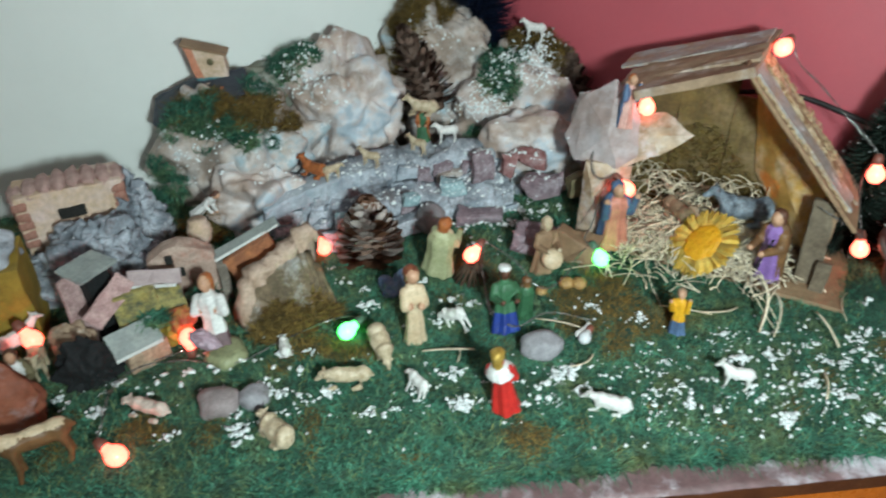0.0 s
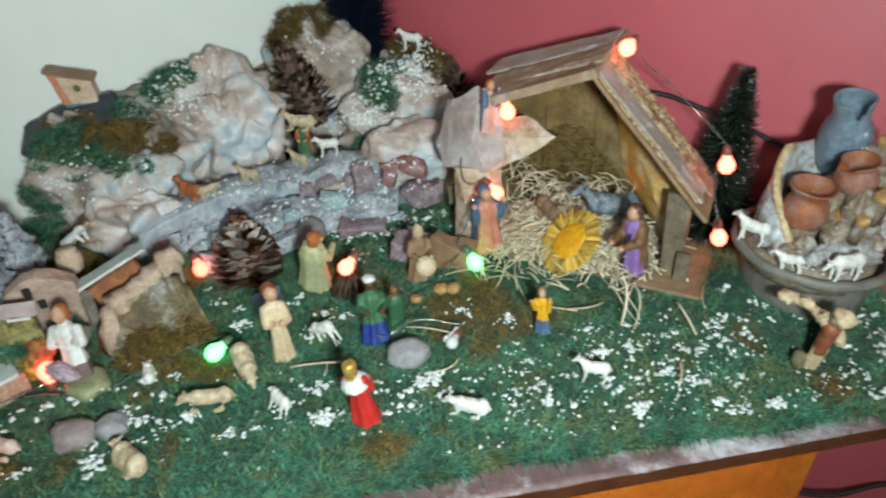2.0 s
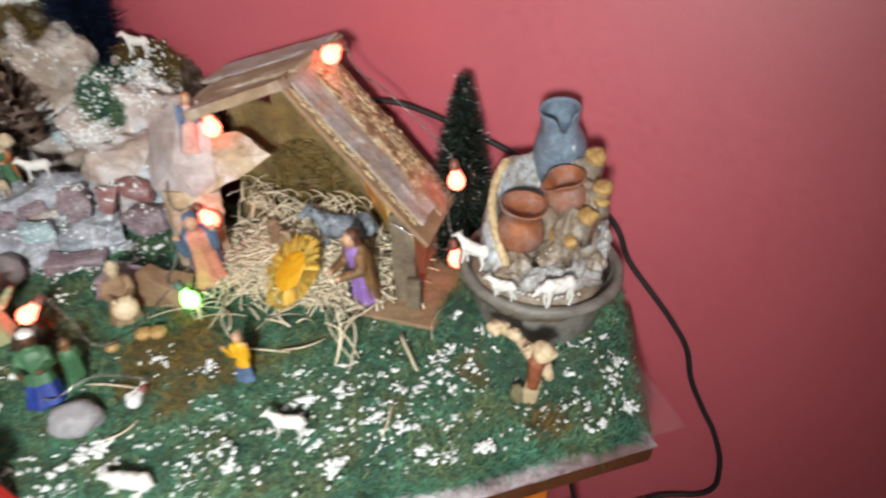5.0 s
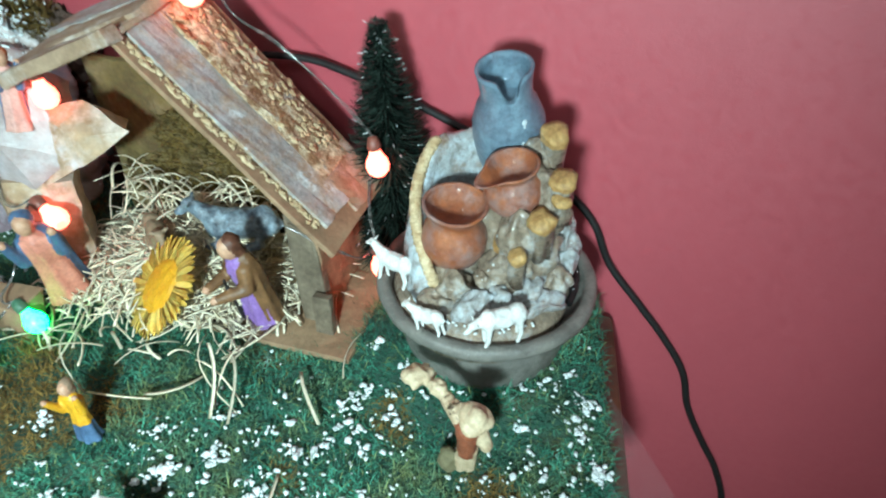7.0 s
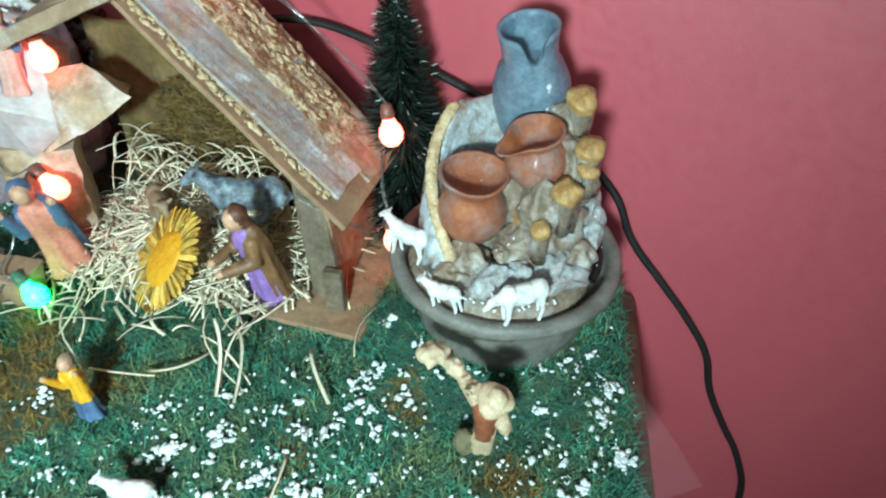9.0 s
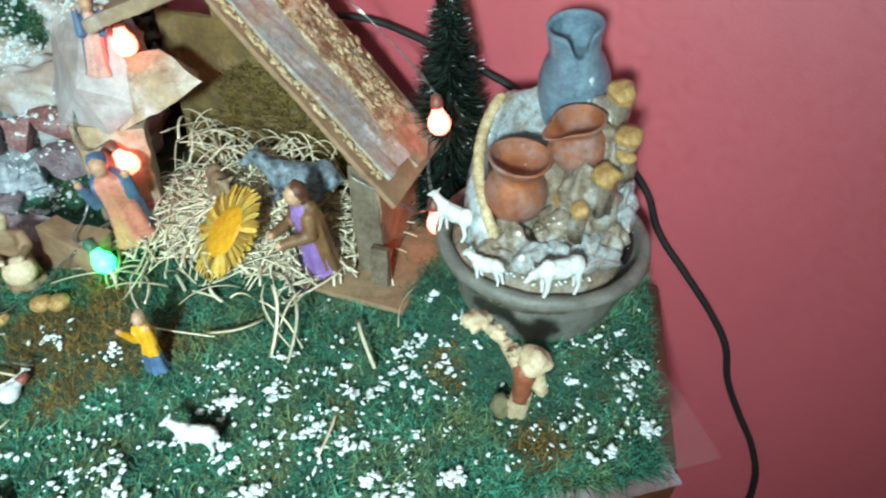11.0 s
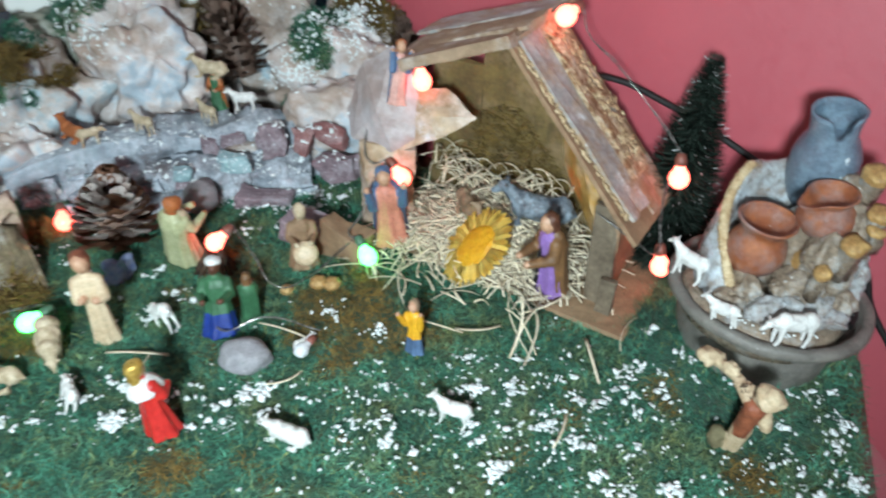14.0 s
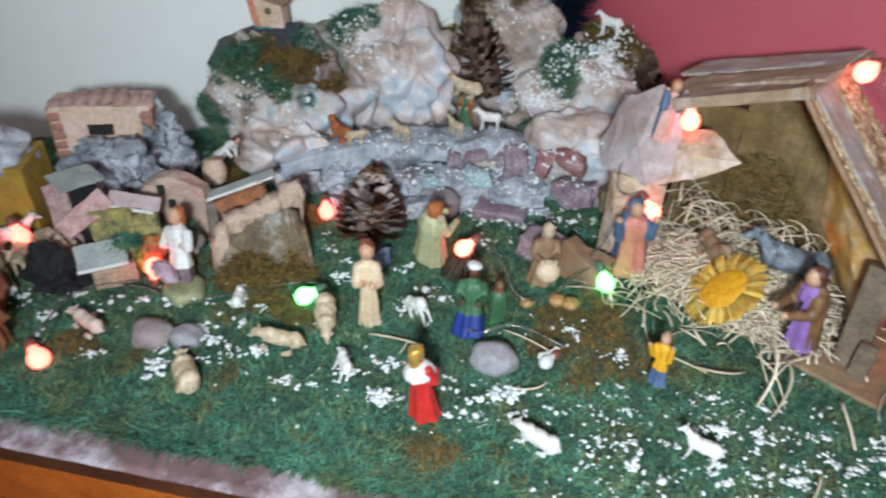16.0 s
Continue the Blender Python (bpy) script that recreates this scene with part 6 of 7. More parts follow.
lathe(b, [(0.0092, -0.0012), (0.0100, 0.0006), (0.0090, 0.0024), (0.0060, 0.0040), (0.0048, 0.0066), (0.0020, 0.0076)], 22, pose(0.465, 0.501, 0.842, 22, 8, 0), 0, 0.06, 3, 2)
rod(b, (0.460, 0.511, 0.826), (0.454, 0.525, 0.834), 0.0046, 0.0038, 12, 3)
rod(b, (0.454, 0.525, 0.834), (0.447, 0.540, 0.832), 0.0034, 0.0038, 12, 0)
ball(b, (0.0056, 0.0052, 0.0050), pose(0.4505, 0.5315, 0.836), 0, 3, 0.5, 70, 4)
ball(b, (0.0050, 0.0048, 0.0052), pose(0.458, 0.517, 0.833), 3, 3, 0.5, 70, 8)
ball(b, (0.0098, 0.0080, 0.0062), pose(0.4425, 0.5455, 0.832, 0, 20, 30), 0, 3, 0.5, 60, 5)
ball(b, (0.0060, 0.0050, 0.0040), pose(0.4360, 0.5440, 0.835), 0, 3, 0.4, 60, 6)
rod(b, (0.470, 0.508, 0.822), (0.474, 0.504, 0.808), 0.0050, 0.0042, 10, 0)
jitter(b, 0.0012, 160, 2)
ob = new("figurine", moulded(b, "figurine", [mat("buff_resin", (0.66, 0.53, 0.35), (0.46, 0.33, 0.20), 110, 0.5, 0.3, mottle=0.25), mat("red_brown_coat", (0.34, 0.105, 0.05), (0.20, 0.06, 0.03), 120, 0.5, 0.3), OLIVE_STONE, mat("buff_brown_pattern", (0.40, 0.27, 0.16), (0.62, 0.48, 0.32), 230, 0.5, 0.3, mottle=0.4, fleck=(0.10, 0.06, 0.035), fleck_scale=260, fleck_at=0.56)], 0.0009, 1))
tagged(ob, "ivory and brown moulded piper figurine before the fountain pot", "figurine", "crib figurines")
# stable family
figurine((0.195, 0.727, 0.779), 0.068, 10, PINK_P, "kneeling mother figurine in salmon robe and blue cloak", hair=SKY_P, cloak=SKY_P, wide=0.22, arms=((0.5, -0.12), (-0.5, -0.12)), seed=11, top=(0.188, 0.714, 0.866))
figurine((0.344, 0.666, 0.783), 0.076, -60, PURPLE_P, "father figurine in lilac robe and brown cloak", cloak=BROWN_P, wide=0.20, seed=12, top=(0.331, 0.655, 0.868), staff=CABLE)
figurine((0.195, 0.758, 0.9075), 0.054, 20, mat("pale_pink_paint", (0.70, 0.40, 0.34), (0.58, 0.30, 0.25), 90, 0.5), "angel figurine in pink robe at the stable roof", hair=RUST, cloak=SKY_P, wide=0.17, arms=((0.5, -0.05), (-0.5, -0.05)), seed=13, top=(0.199, 0.767, 0.964))
sheep((0.333, 0.726, 0.808), 0.076, 172, GREYBLUE, "grey-blue toy donkey lying on the straw", lying=True, seed=14, name="donkey", category="donkey")
sheep((0.266, 0.740, 0.804), 0.054, -70, TAUPE, "brown toy ox lying on the straw", lying=True, seed=15, name="toy_cow", category="cow")
# goats on the fountain
sheep((0.4945, 0.556, 0.8385), 0.040, 188, PLASTIC_WHITE, "white toy goat grazing on the fountain rim", head_low=0.55, seed=16, group="toy goats", name="goat", category="goat")
sheep((0.454, 0.571, 0.8385), 0.028, 140, PLASTIC_WHITE, "small white toy goat on the fountain rim", head_low=0.0, lean=(0, 10), seed=17, group="toy goats", name="goat", category="goat")
sheep((0.439, 0.621, 0.8400), 0.036, 135, PLASTIC_WHITE, "white toy goat stepping on the fountain rim", seed=18, group="toy goats", name="goat", category="goat", tail=0.12)
# on the ledge and mountains
sheep((-0.086, 0.83, drop(-0.086, 0.83) - 0.001), 0.030, 160, IVORY, "ivory toy sheep on the cork terrace", seed=19)
sheep((0.007, 0.884, drop(0.007, 0.884) - 0.001), 0.034, 190, PLASTIC_WHITE, "white toy sheep on the cork terrace", seed=20)
sheep((-0.03, 0.868, drop(-0.03, 0.868) - 0.001), 0.030, 150, IVORY, "ivory toy sheep beside the figurine on the terrace", seed=21)
sheep((0.121, 0.978, 0.9300), 0.034, 165, PLASTIC_WHITE, "white toy sheep on the mountain top", seed=22)
sheep((-0.15, 0.806, drop(-0.15, 0.806) - 0.001), 0.044, 150, RUST, "rust orange toy fox on the terrace path", lying=True, seed=23, name="fox", category="fox")
sheep((-0.128, 0.797, drop(-0.128, 0.797) - 0.001), 0.028, 40, IVORY, "ivory toy lamb climbing the terrace path", seed=24, head_low=0.4)
figurine((-0.024, 0.888, 0.828), 0.050, 0, GREEN_P, "shepherd figurine in green and red carrying a sheep", cloak=RUST, wide=0.20, hair=RUST, seed=25)
sheep((-0.022, 0.880, 0.868), 0.044, 175, IVORY, "ivory toy sheep carried on the shepherd's shoulders", lying=True, seed=26)
figurine((-0.282, 0.748, 0.800), 0.046, 70, WHITE_P, "white-shirted figurine bending over a jar", lean=(44, 18), wide=0.2, seed=27)
b = bmesh.new()
lathe(b, [(0.007, 0.0), (0.0115, 0.004), (0.0135, 0.014), (0.0125, 0.022), (0.010, 0.026), (0.0105, 0.029)], 22)
solid("clay_jar", b, PLASTER, Matrix.Translation((-0.268, 0.720, 0.783)), "tan clay jar with a dark mouth", "jar")
figurine((-0.206, 0.566, 0.760), 0.078, -8, WHITE_P, "white-shirted washerwoman figurine at a tub", wide=0.21, hair=RUST, waist=mat("dark_plum_paint", (0.20, 0.12, 0.13), (0.12, 0.07, 0.08), 90, 0.5), arms=((0.62, 0.05), (-0.62, 0.05)), seed=28, top=(-0.2165, 0.588, 0.838))
b = bmesh.new()
lathe(b, [(0.018, 0.0), (0.0195, 0.005), (0.018, 0.010), (0.013, 0.012)], 22, None, 0, 0.1, 5, 2)
jitter(b, 0.002, 90, 3)
solid("wash_tub", b, mat("olive_tub", (0.34, 0.36, 0.20), (0.20, 0.21, 0.11), 70, 0.5, mottle=0.3), Matrix.Translation((-0.199, 0.559, G(-0.199, 0.559))), "olive round base under the washerwoman figurine", "tub")
b = bmesh.new()
ball(b, (0.014, 0.007, 0.010), None, 0, 4, 0.4, 70, 3)
jitter(b, 0.002, 140, 5)
solid("laundry", b, mat("lilac_cloth_paint", (0.50, 0.38, 0.44), (0.34, 0.22, 0.27), 90, 0.6), Matrix.Translation((-0.215, 0.556, 0.786)) @ pose(0, 0, 0, 0, 25, -10), "lilac bundle of washing held by the figurine", "laundry")
# at the table's left end
sheep((-0.306, 0.434, 0.763), 0.066, 215, BROWN_P, "brown toy camel with pale rump standing on the moss", seed=30, name="camel", category="camel", slim=0.8, two=CREAM_P)
figurine((-0.352, 0.500, 0.764), 0.060, 30, WHITE_P, "white and olive figurine behind the camel", cloak=OLIVE_STONE, wide=0.2, seed=31)
sheep((-0.387, 0.554, 0.764), 0.046, 60, PLASTIC_WHITE, "white toy sheep near the mustard house", seed=32)
sheep((-0.359, 0.534, 0.764), 0.044, -60, IVORY, "ivory toy sheep near the mustard house", seed=33)

# ---- village ----
def block(bm, size, m, index=0, amp=0.0015, bevel=0.0015, seed=0):
    sub = bmesh.new()
    box(sub, size, None, index, bevel)
    bmesh.ops.subdivide_edges(sub, edges=[e for e in sub.edges if e.calc_length() > 0.012], cuts=3, use_grid_fill=True)
    jitter(sub, amp, 70, seed)
    bmesh.ops.transform(sub, matrix=m, verts=sub.verts)
    me = bpy.data.meshes.new("tmp")
    sub.to_mesh(me)
    sub.free()
    bm.from_mesh(me)
    bpy.data.meshes.remove(me)


# castle tower
tower = thing("toy_castle", Matrix.Translation((-0.391, 0.710, 0.757)) @ Matrix.Rotation(math.radians(30), 4, "Z"), "cream toy castle with a rounded battlement", "castle")
bm = bmesh.new()
block(bm, (0.100, 0.045, 0.110), pose(0, 0, 0.055), amp=0.003)
for v in bm.verts:
    v.co.x *= 1.0 + 0.10 * (0.11 - v.co.z) / 0.11
    v.co.y += 0.0009 * math.sin(v.co.x * 900)
part("castle_wall", bm, PLASTER, tower, "cream ribbed plaster", smooth=False)
for k in range(8):
    bm = bmesh.new()
    ball(bm, (0.0076, 0.022, 0.0050), None, 0, 3, 0.35, 60, k)
    part("merlon", bm, PINK_PLASTER, tower, "pinkish rounded merlon", at=pose(-0.048 + k * 0.0138, 0, 0.1065 + 0.006 * math.sin(k * 0.45)))
for sd in (-1, 1):
    for k in range(5):
        bm = bmesh.new()
        block(bm, (0.014, 0.012, 0.0100), Matrix(), seed=k + sd, amp=0.0022, bevel=0.003)
        part("brick", bm, BRICK, tower, at=pose(sd * 0.046, -0.0185, 0.058 + k * 0.0105))
bm = bmesh.new()
block(bm, (0.026, 0.004, 0.012), pose(-0.002, -0.0240, 0.085), amp=0.0006)
part("window", bm, DARK_HOLE, tower, "dark slit window", smooth=False)
bm = bmesh.new()
block(bm, (0.030, 0.005, 0.0025), pose(-0.002, -0.0250, 0.0775), amp=0.0004)
part("sill", bm, PLASTER, tower, smooth=False)
for c, half, seed, label in (((-0.360, 0.655, 0.778), (0.074, 0.044, 0.054), 61, "rough grey-blue rock at the foot of the castle"), ((-0.338, 0.728, 0.790), (0.022, 0.034, 0.066), 63, "dark grey rough rock beside the castle wall")):
    ob = crag("castle_rock", c, half, seed, PAPER_GREY, label, crumple=0.12, planes=50)
    for v in ob.data.vertices:
        if v.co.z > -0.025:
            v.co += noise.noise_vector(v.co * 110) * 0.007 + noise.noise_vector(v.co * 260) * 0.003


def house(m, w, d, h, roof_mat, wall_mat, label, roof_tilt=18, windows=((-0.2, 0.5),), over=1.25, seed=0, group="village houses", lip=None, arch=0.0, roof_thick=0.0030):
    """A toy house of cork and card: crooked walls, a thin slanting roof, dark openings."""
    root = thing("toy_house", m, label, "house", group)
    b = bmesh.new()
    block(b, (w, d, h), pose(0, 0, h / 2), amp=0.0035, seed=seed)
    for v in b.verts:
        if v.co.z > h * 0.6:
            v.co.z += arch * (1 - (2 * v.co.x / w) ** 2) - math.tan(math.radians(roof_tilt)) * 0.0
    part("house_wall", b, wall_mat, root, smooth=False)
    if roof_mat:
        b = bmesh.new()
        block(b, (w * over, d * over, roof_thick), Matrix(), amp=0.0012, seed=seed + 1, bevel=0.0006)
        rf = part("roof", b, roof_mat, root, smooth=False, at=pose(0, 0, h + 0.003 + d * 0.5 * math.tan(math.radians(abs(roof_tilt))), roof_tilt, 0, 0))
        if lip:
            b = bmesh.new()
            block(b, (w * over * 1.01, 0.0016, 0.0036), pose(0, -d * over / 2, 0), amp=0.0003, bevel=0.0004)
            part("gutter", b, lip, rf, "pale thin edge", smooth=False)
    for u, v in windows:
        b = bmesh.new()
        block(b, (0.0075, 0.004, 0.010), pose(u * w, -d / 2 - 0.0016, v * h), amp=0.0006)
        part("window", b, DARK_HOLE, root, "dark opening", smooth=False)
    return root


WHITE_LIP = mat("pale_card_edge", (0.72, 0.74, 0.72), (0.6, 0.62, 0.6), 90, 0.5)
SPONGE = mat("pink_sponge_paint", (0.62, 0.42, 0.40), (0.42, 0.25, 0.24), 150, 0.85, 1.0, 420, mottle=0.45)
CORK_TAN = mat("tan_cork", (0.50, 0.36, 0.25), (0.33, 0.225, 0.15), 70, 0.8, 0.8, 260, wash=(0.50, 0.53, 0.52), wash_scale=40, wash_at=0.60, mottle=0.4)
CORK_GREY = mat("grey_brown_cork", (0.27, 0.23, 0.19), (0.15, 0.125, 0.10), 70, 0.85, 0.8, 260, wash=(0.38, 0.43, 0.42), wash_scale=35, wash_at=0.60, mottle=0.4)


def cards(root, name, material, boards, label="", amp=0.0010):
    """Pieces of card or cork given by their two ends, width direction, width and thickness."""
    b = bmesh.new()
    for k, (a, z, wd, w, t) in enumerate(boards):
        plank(b, a, z, wd, w, t, seed=k * 5 + len(name), amp=amp)
    return part(name, b, material, root, label, smooth=False)


CHALK = mat("chalky_pink_roof", (0.50, 0.41, 0.41), (0.40, 0.31, 0.31), 70, 0.6, 0.3, mottle=0.15)
RUIN = mat("beige_ruin_plaster", (0.54, 0.40, 0.33), (0.38, 0.26, 0.21), 70, 0.8, 0.7, 300, wash=(0.44, 0.15, 0.10), wash_scale=38, wash_at=0.60, mottle=0.3)
BARN = mat("rusty_barn_wall", (0.44, 0.17, 0.07), (0.26, 0.10, 0.05), 70, 0.8, 0.6, 300, mottle=0.4)
GABLE = mat("mossy_yellow_gable", (0.36, 0.30, 0.09), (0.07, 0.08, 0.06), 110, 0.85, 0.8, 300, wash=(0.44, 0.38, 0.14), wash_scale=70, wash_at=0.55, mottle=0.4)
root = thing("toy_house", Matrix(), "toy house with a flat grey card roof and dark inside", "house", "village houses")
cards(root, "roof", GREY_ROOF, [((-0.322, 0.560, 0.853), (-0.306, 0.597, 0.852), (-0.022, 0.014, 0.003), 0.030, 0.003)], "flat grey card roof")
# a solid block whose black stands for the shade under the roof
cards(root, "house_wall", SHADE_BLACK, [((-0.3125, 0.583, 0.764), (-0.3135, 0.581, 0.848), (-0.83, 0.55, 0), 0.020, 0.024)], "solid black block in place of the shaded inside")
cards(root, "side_card", SPONGE, [((-0.329, 0.566, 0.764), (-0.327, 0.567, 0.850), (0.4, 0.9, 0), 0.022, 0.003)], "pink painted card")
root = thing("toy_house", Matrix(), "toy house with a steep pink roof and a mossy gable", "house", "village houses")
cards(root, "pink_roof", SPONGE, [((-0.281, 0.578, 0.842), (-0.301, 0.538, 0.819), (-0.012, 0.006, 0.019), 0.019, 0.006)], "rough pink sponge-textured slope", 0.002)
rf = cards(root, "roof", CHALK, [((-0.282, 0.579, 0.838), (-0.242, 0.598, 0.829), (-0.003, 0.014, 0.010), 0.014, 0.004)], "chalky pinkish grey slope", 0.002)
cards(rf, "gutter", WHITE_LIP, [((-0.279, 0.573, 0.833), (-0.244, 0.590, 0.824), (0, 0, 1), 0.003, 0.0018)], "pale thin edge", 0.0004)
cards(root, "gable", GABLE, [((-0.276, 0.566, 0.764), (-0.275, 0.570, 0.832), (0.86, 0.5, 0), 0.036, 0.008), ((-0.252, 0.585, 0.764), (-0.252, 0.587, 0.822), (0.86, 0.5, 0), 0.024, 0.010)], "mossy yellow gable", 0.003)
root = thing("toy_house", Matrix(), "low toy shed with a slanting grey roof", "house", "village houses")
rf = cards(root, "roof", GREY_ROOF, [((-0.2885, 0.5300, 0.7975), (-0.2570, 0.5595, 0.7995), (-0.013, 0.013, 0.014), 0.025, 0.0028)], "slanting grey card roof", 0.0007)
cards(rf, "gutter", WHITE_LIP, [((-0.2815, 0.5225, 0.7900), (-0.2505, 0.5520, 0.7905), (0, 0, 1), 0.0034, 0.0018)], "pale thin edge", 0.0003)
cards(root, "house_wall", CORK_TAN, [((-0.282, 0.537, 0.772), (-0.254, 0.564, 0.774), (0, 0, 1), 0.022, 0.012)], "tan cork wall", 0.002)
house(Matrix.Translation((-0.258, 0.642, 0.763)) @ Matrix.Rotation(math.radians(16), 4, "Z"), 0.062, 0.020, 0.060, None, RUIN, "beige toy house ruin with two dark windows", 0, ((-0.16, 1.02), (-0.02, 0.76)), 1, 8, arch=0.014)
root = thing("toy_house", Matrix(), "rust red toy barn with a thin grey slanting roof", "house", "village houses")
rf = cards(root, "roof", GREY_ROOF, [((-0.236, 0.650, 0.808), (-0.170, 0.686, 0.834), (-0.45, 0.85, 0.10), 0.014, 0.0028)], "thin grey slanting roof", 0.0012)
cards(rf, "gutter", WHITE_LIP, [((-0.234, 0.6435, 0.8070), (-0.168, 0.6800, 0.8330), (0, 0, 1), 0.003, 0.0018)], "pale thin edge", 0.0003)
cards(root, "house_wall", BARN, [((-0.212, 0.652, 0.784), (-0.168, 0.676, 0.802), (0, 0, 1), 0.054, 0.008)], "rusty red wall", 0.002)
cards(root, "post", CORK_GREY, [((-0.221, 0.645, 0.764), (-0.221, 0.646, 0.808), (1, 0.5, 0), 0.009, 0.008)], "grey corner post", 0.0015)
# the first lump's red-orange carries glow of the bulb next to it
for x, y, z, s, mt, lb in ((-0.240, 0.576, 0.794, 0.0125, mat("red_orange_lump", (0.55, 0.06, 0.04), (0.42, 0.20, 0.05), 120, 0.6, 0.6, mottle=0.4), "small lump among the houses, red-orange partly for the bulb's glow"), (-0.330, 0.548, 0.788, 0.019, CORK_TAN, "tan brown stone beside the shed"),
                           (-0.250, 0.575, 0.778, 0.013, MUSTARD, "yellowish stone among the houses"), (-0.222, 0.606, 0.786, 0.013, CORK_GREY, "grey cork lump among the houses")):
    bm = bmesh.new()
    ball(bm, (s, s * 0.8, s), None, 0, 4, 0.4, 60, x * 50)
    jitter(bm, 0.002, 150, x * 10)
    solid("stone", bm, mt, Matrix.Translation((x, y, z)), lb, "stone", "village stones")
clump(-0.262, 0.566, 0.800, 0.014, 260, 401, False, 1.2, True)
clump(-0.225, 0.602, 0.798, 0.012, 220, 402, False, 1.2, True)
# black lump added where the gap beside the shed lies in shade
crag("black_bag", (-0.308, 0.525, 0.778), (0.024, 0.014, 0.032), 71, SHADE_BLACK, "black lump standing in for the dark gap beside the shed", crumple=0.10, turn=0.5)

# narrow cork ramp that curves up beside the village, on a mossy bank
bm = bmesh.new()
rows = []
for i in range(41):
    t = i / 40
    x, y = -0.197 + 0.066 * t, 0.602 + 0.066 * t ** 0.8
    top = 0.803 + 0.036 * t ** 0.7 + 0.003 * math.sin(t * 9) - 0.018 * max(1 - t / 0.16, 0) ** 1.5
    row = []
    for o, z in ((-0.0105, top - 0.016), (-0.0095, top - 0.008), (-0.0080, top - 0.001), (-0.003, top + 0.001), (0.003, top + 0.001), (0.008, top - 0.001), (0.009, top - 0.012), (0.009, 0.757)):
        p = Vector((x - o * 0.70, y + o * 0.70, z))
        row.append(bm.verts.new(p + noise.noise_vector(p * 90) * 0.006 + noise.noise_vector(p * 240) * 0.0035))
    rows.append(row)
for a, b in zip(rows, rows[1:]):
    for k in range(7):
        bm.faces.new((a[k], a[k + 1], b[k + 1], b[k]))
bm.faces.new(rows[0][::-1])
bm.faces.new(rows[-1])
bmesh.ops.recalc_face_normals(bm, faces=list(bm.faces))
solid("stone_ramp", bm, mat("pinkish_cork_path", (0.58, 0.43, 0.34), (0.42, 0.29, 0.21), 60, 0.8, 0.7, 260, mottle=0.3), Matrix(), "narrow pinkish tan cork ramp beside the village", "ramp")
bm = bmesh.new()
rows = []
for i in range(41):
    t = i / 40
    x, y = -0.193 + 0.066 * t, 0.598 + 0.066 * t ** 0.8
    top = 0.788 + 0.036 * t ** 0.7 - 0.022 * max(1 - t / 0.30, 0) ** 1.3 - 0.030 * max((t - 0.72) / 0.28, 0) ** 1.6
    row = []
    for o, z in ((-0.034, 0.757), (-0.026, 0.757 + 0.25 * (top - 0.757)), (-0.014, 0.757 + 0.62 * (top - 0.757)), (-0.006, top), (0.006, top + 0.004), (0.008, 0.757)):
        p = Vector((x - o * 0.70, y + o * 0.70, z))
        row.append(bm.verts.new(p + noise.noise_vector(p * 60) * 0.006 + noise.noise_vector(p * 170) * 0.003))
    rows.append(row)
for a, b in zip(rows, rows[1:]):
    for k in range(5):
        bm.faces.new((a[k], a[k + 1], b[k + 1], b[k]))
bm.faces.new(rows[0][::-1])
bm.faces.new(rows[-1])
bmesh.ops.recalc_face_normals(bm, faces=list(bm.faces))
bmesh.ops.subdivide_edges(bm, edges=list(bm.edges), cuts=1, use_grid_fill=True)
jitter(bm, 0.0018, 260, 2)
solid("cork_bank", bm, mat("brown_cork_bank", (0.25, 0.18, 0.11), (0.12, 0.088, 0.055), 60, 0.85, 0.8, 260, wash=(0.44, 0.45, 0.45), wash_scale=30, wash_at=0.60, wash2=(0.30, 0.13, 0.06), wash2_scale=36, wash2_at=0.60, mottle=0.45), Matrix(), "grey-brown cork bank under the ramp", "bank")
for k, (x, y) in enumerate(((-0.165, 0.588), (-0.140, 0.602), (-0.118, 0.622), (-0.152, 0.600))):
    clump(x, y, 0.766, 0.018, 420, 420 + k, True, 0.9)

# church on the mountain
church = thing("toy_church", Matrix.Translation((-0.281, 0.893, 0.903)) @ Matrix.Rotation(math.radians(10), 4, "Z") @ Matrix.Scale(0.90, 4), "small painted toy church on a dark slate roof", "church")
bm = bmesh.new()
block(bm, (0.040, 0.024, 0.046), pose(0, 0, 0.023), amp=0.0008)
for v in bm.verts:
    up = v.co.z / 0.046
    v.co.x += -0.010 * up * (v.co.x < 0) + 0.003 * (1 - up)
    v.co.z += (-0.26 * v.co.x) * (up > 0.6)
for f in bm.faces:
    c = f.calc_center_median()
    f.material_index = 1 if c.z < 0.012 else (2 if c.x < -0.008 - 0.15 * c.z else 0)
part("church_wall", bm, [PLASTER, mat("teal_wash", (0.10, 0.26, 0.27), (0.06, 0.16, 0.18), 60, 0.7), mat("salmon_wash", (0.66, 0.27, 0.17), (0.55, 0.21, 0.12), 50, 0.7)], church, "cream and salmon washed wall", smooth=False)
bm = bmesh.new()
block(bm, (0.060, 0.032, 0.0030), pose(-0.004, 0, 0.0498, 0, 15, 0), amp=0.0006)
part("roof", bm, HUT_BROWN, church, "brown slanting roof", smooth=False)
bm = bmesh.new()
lathe(bm, [(0.0042, 0), (0.0046, 0.0015), (0.0030, 0.002)], 16, pose(0.002, -0.0124, 0.034, 90, 0, 0))
part("round_window", bm, OLIVE_STONE, church, "round olive window")
back = church.matrix_basis.inverted()
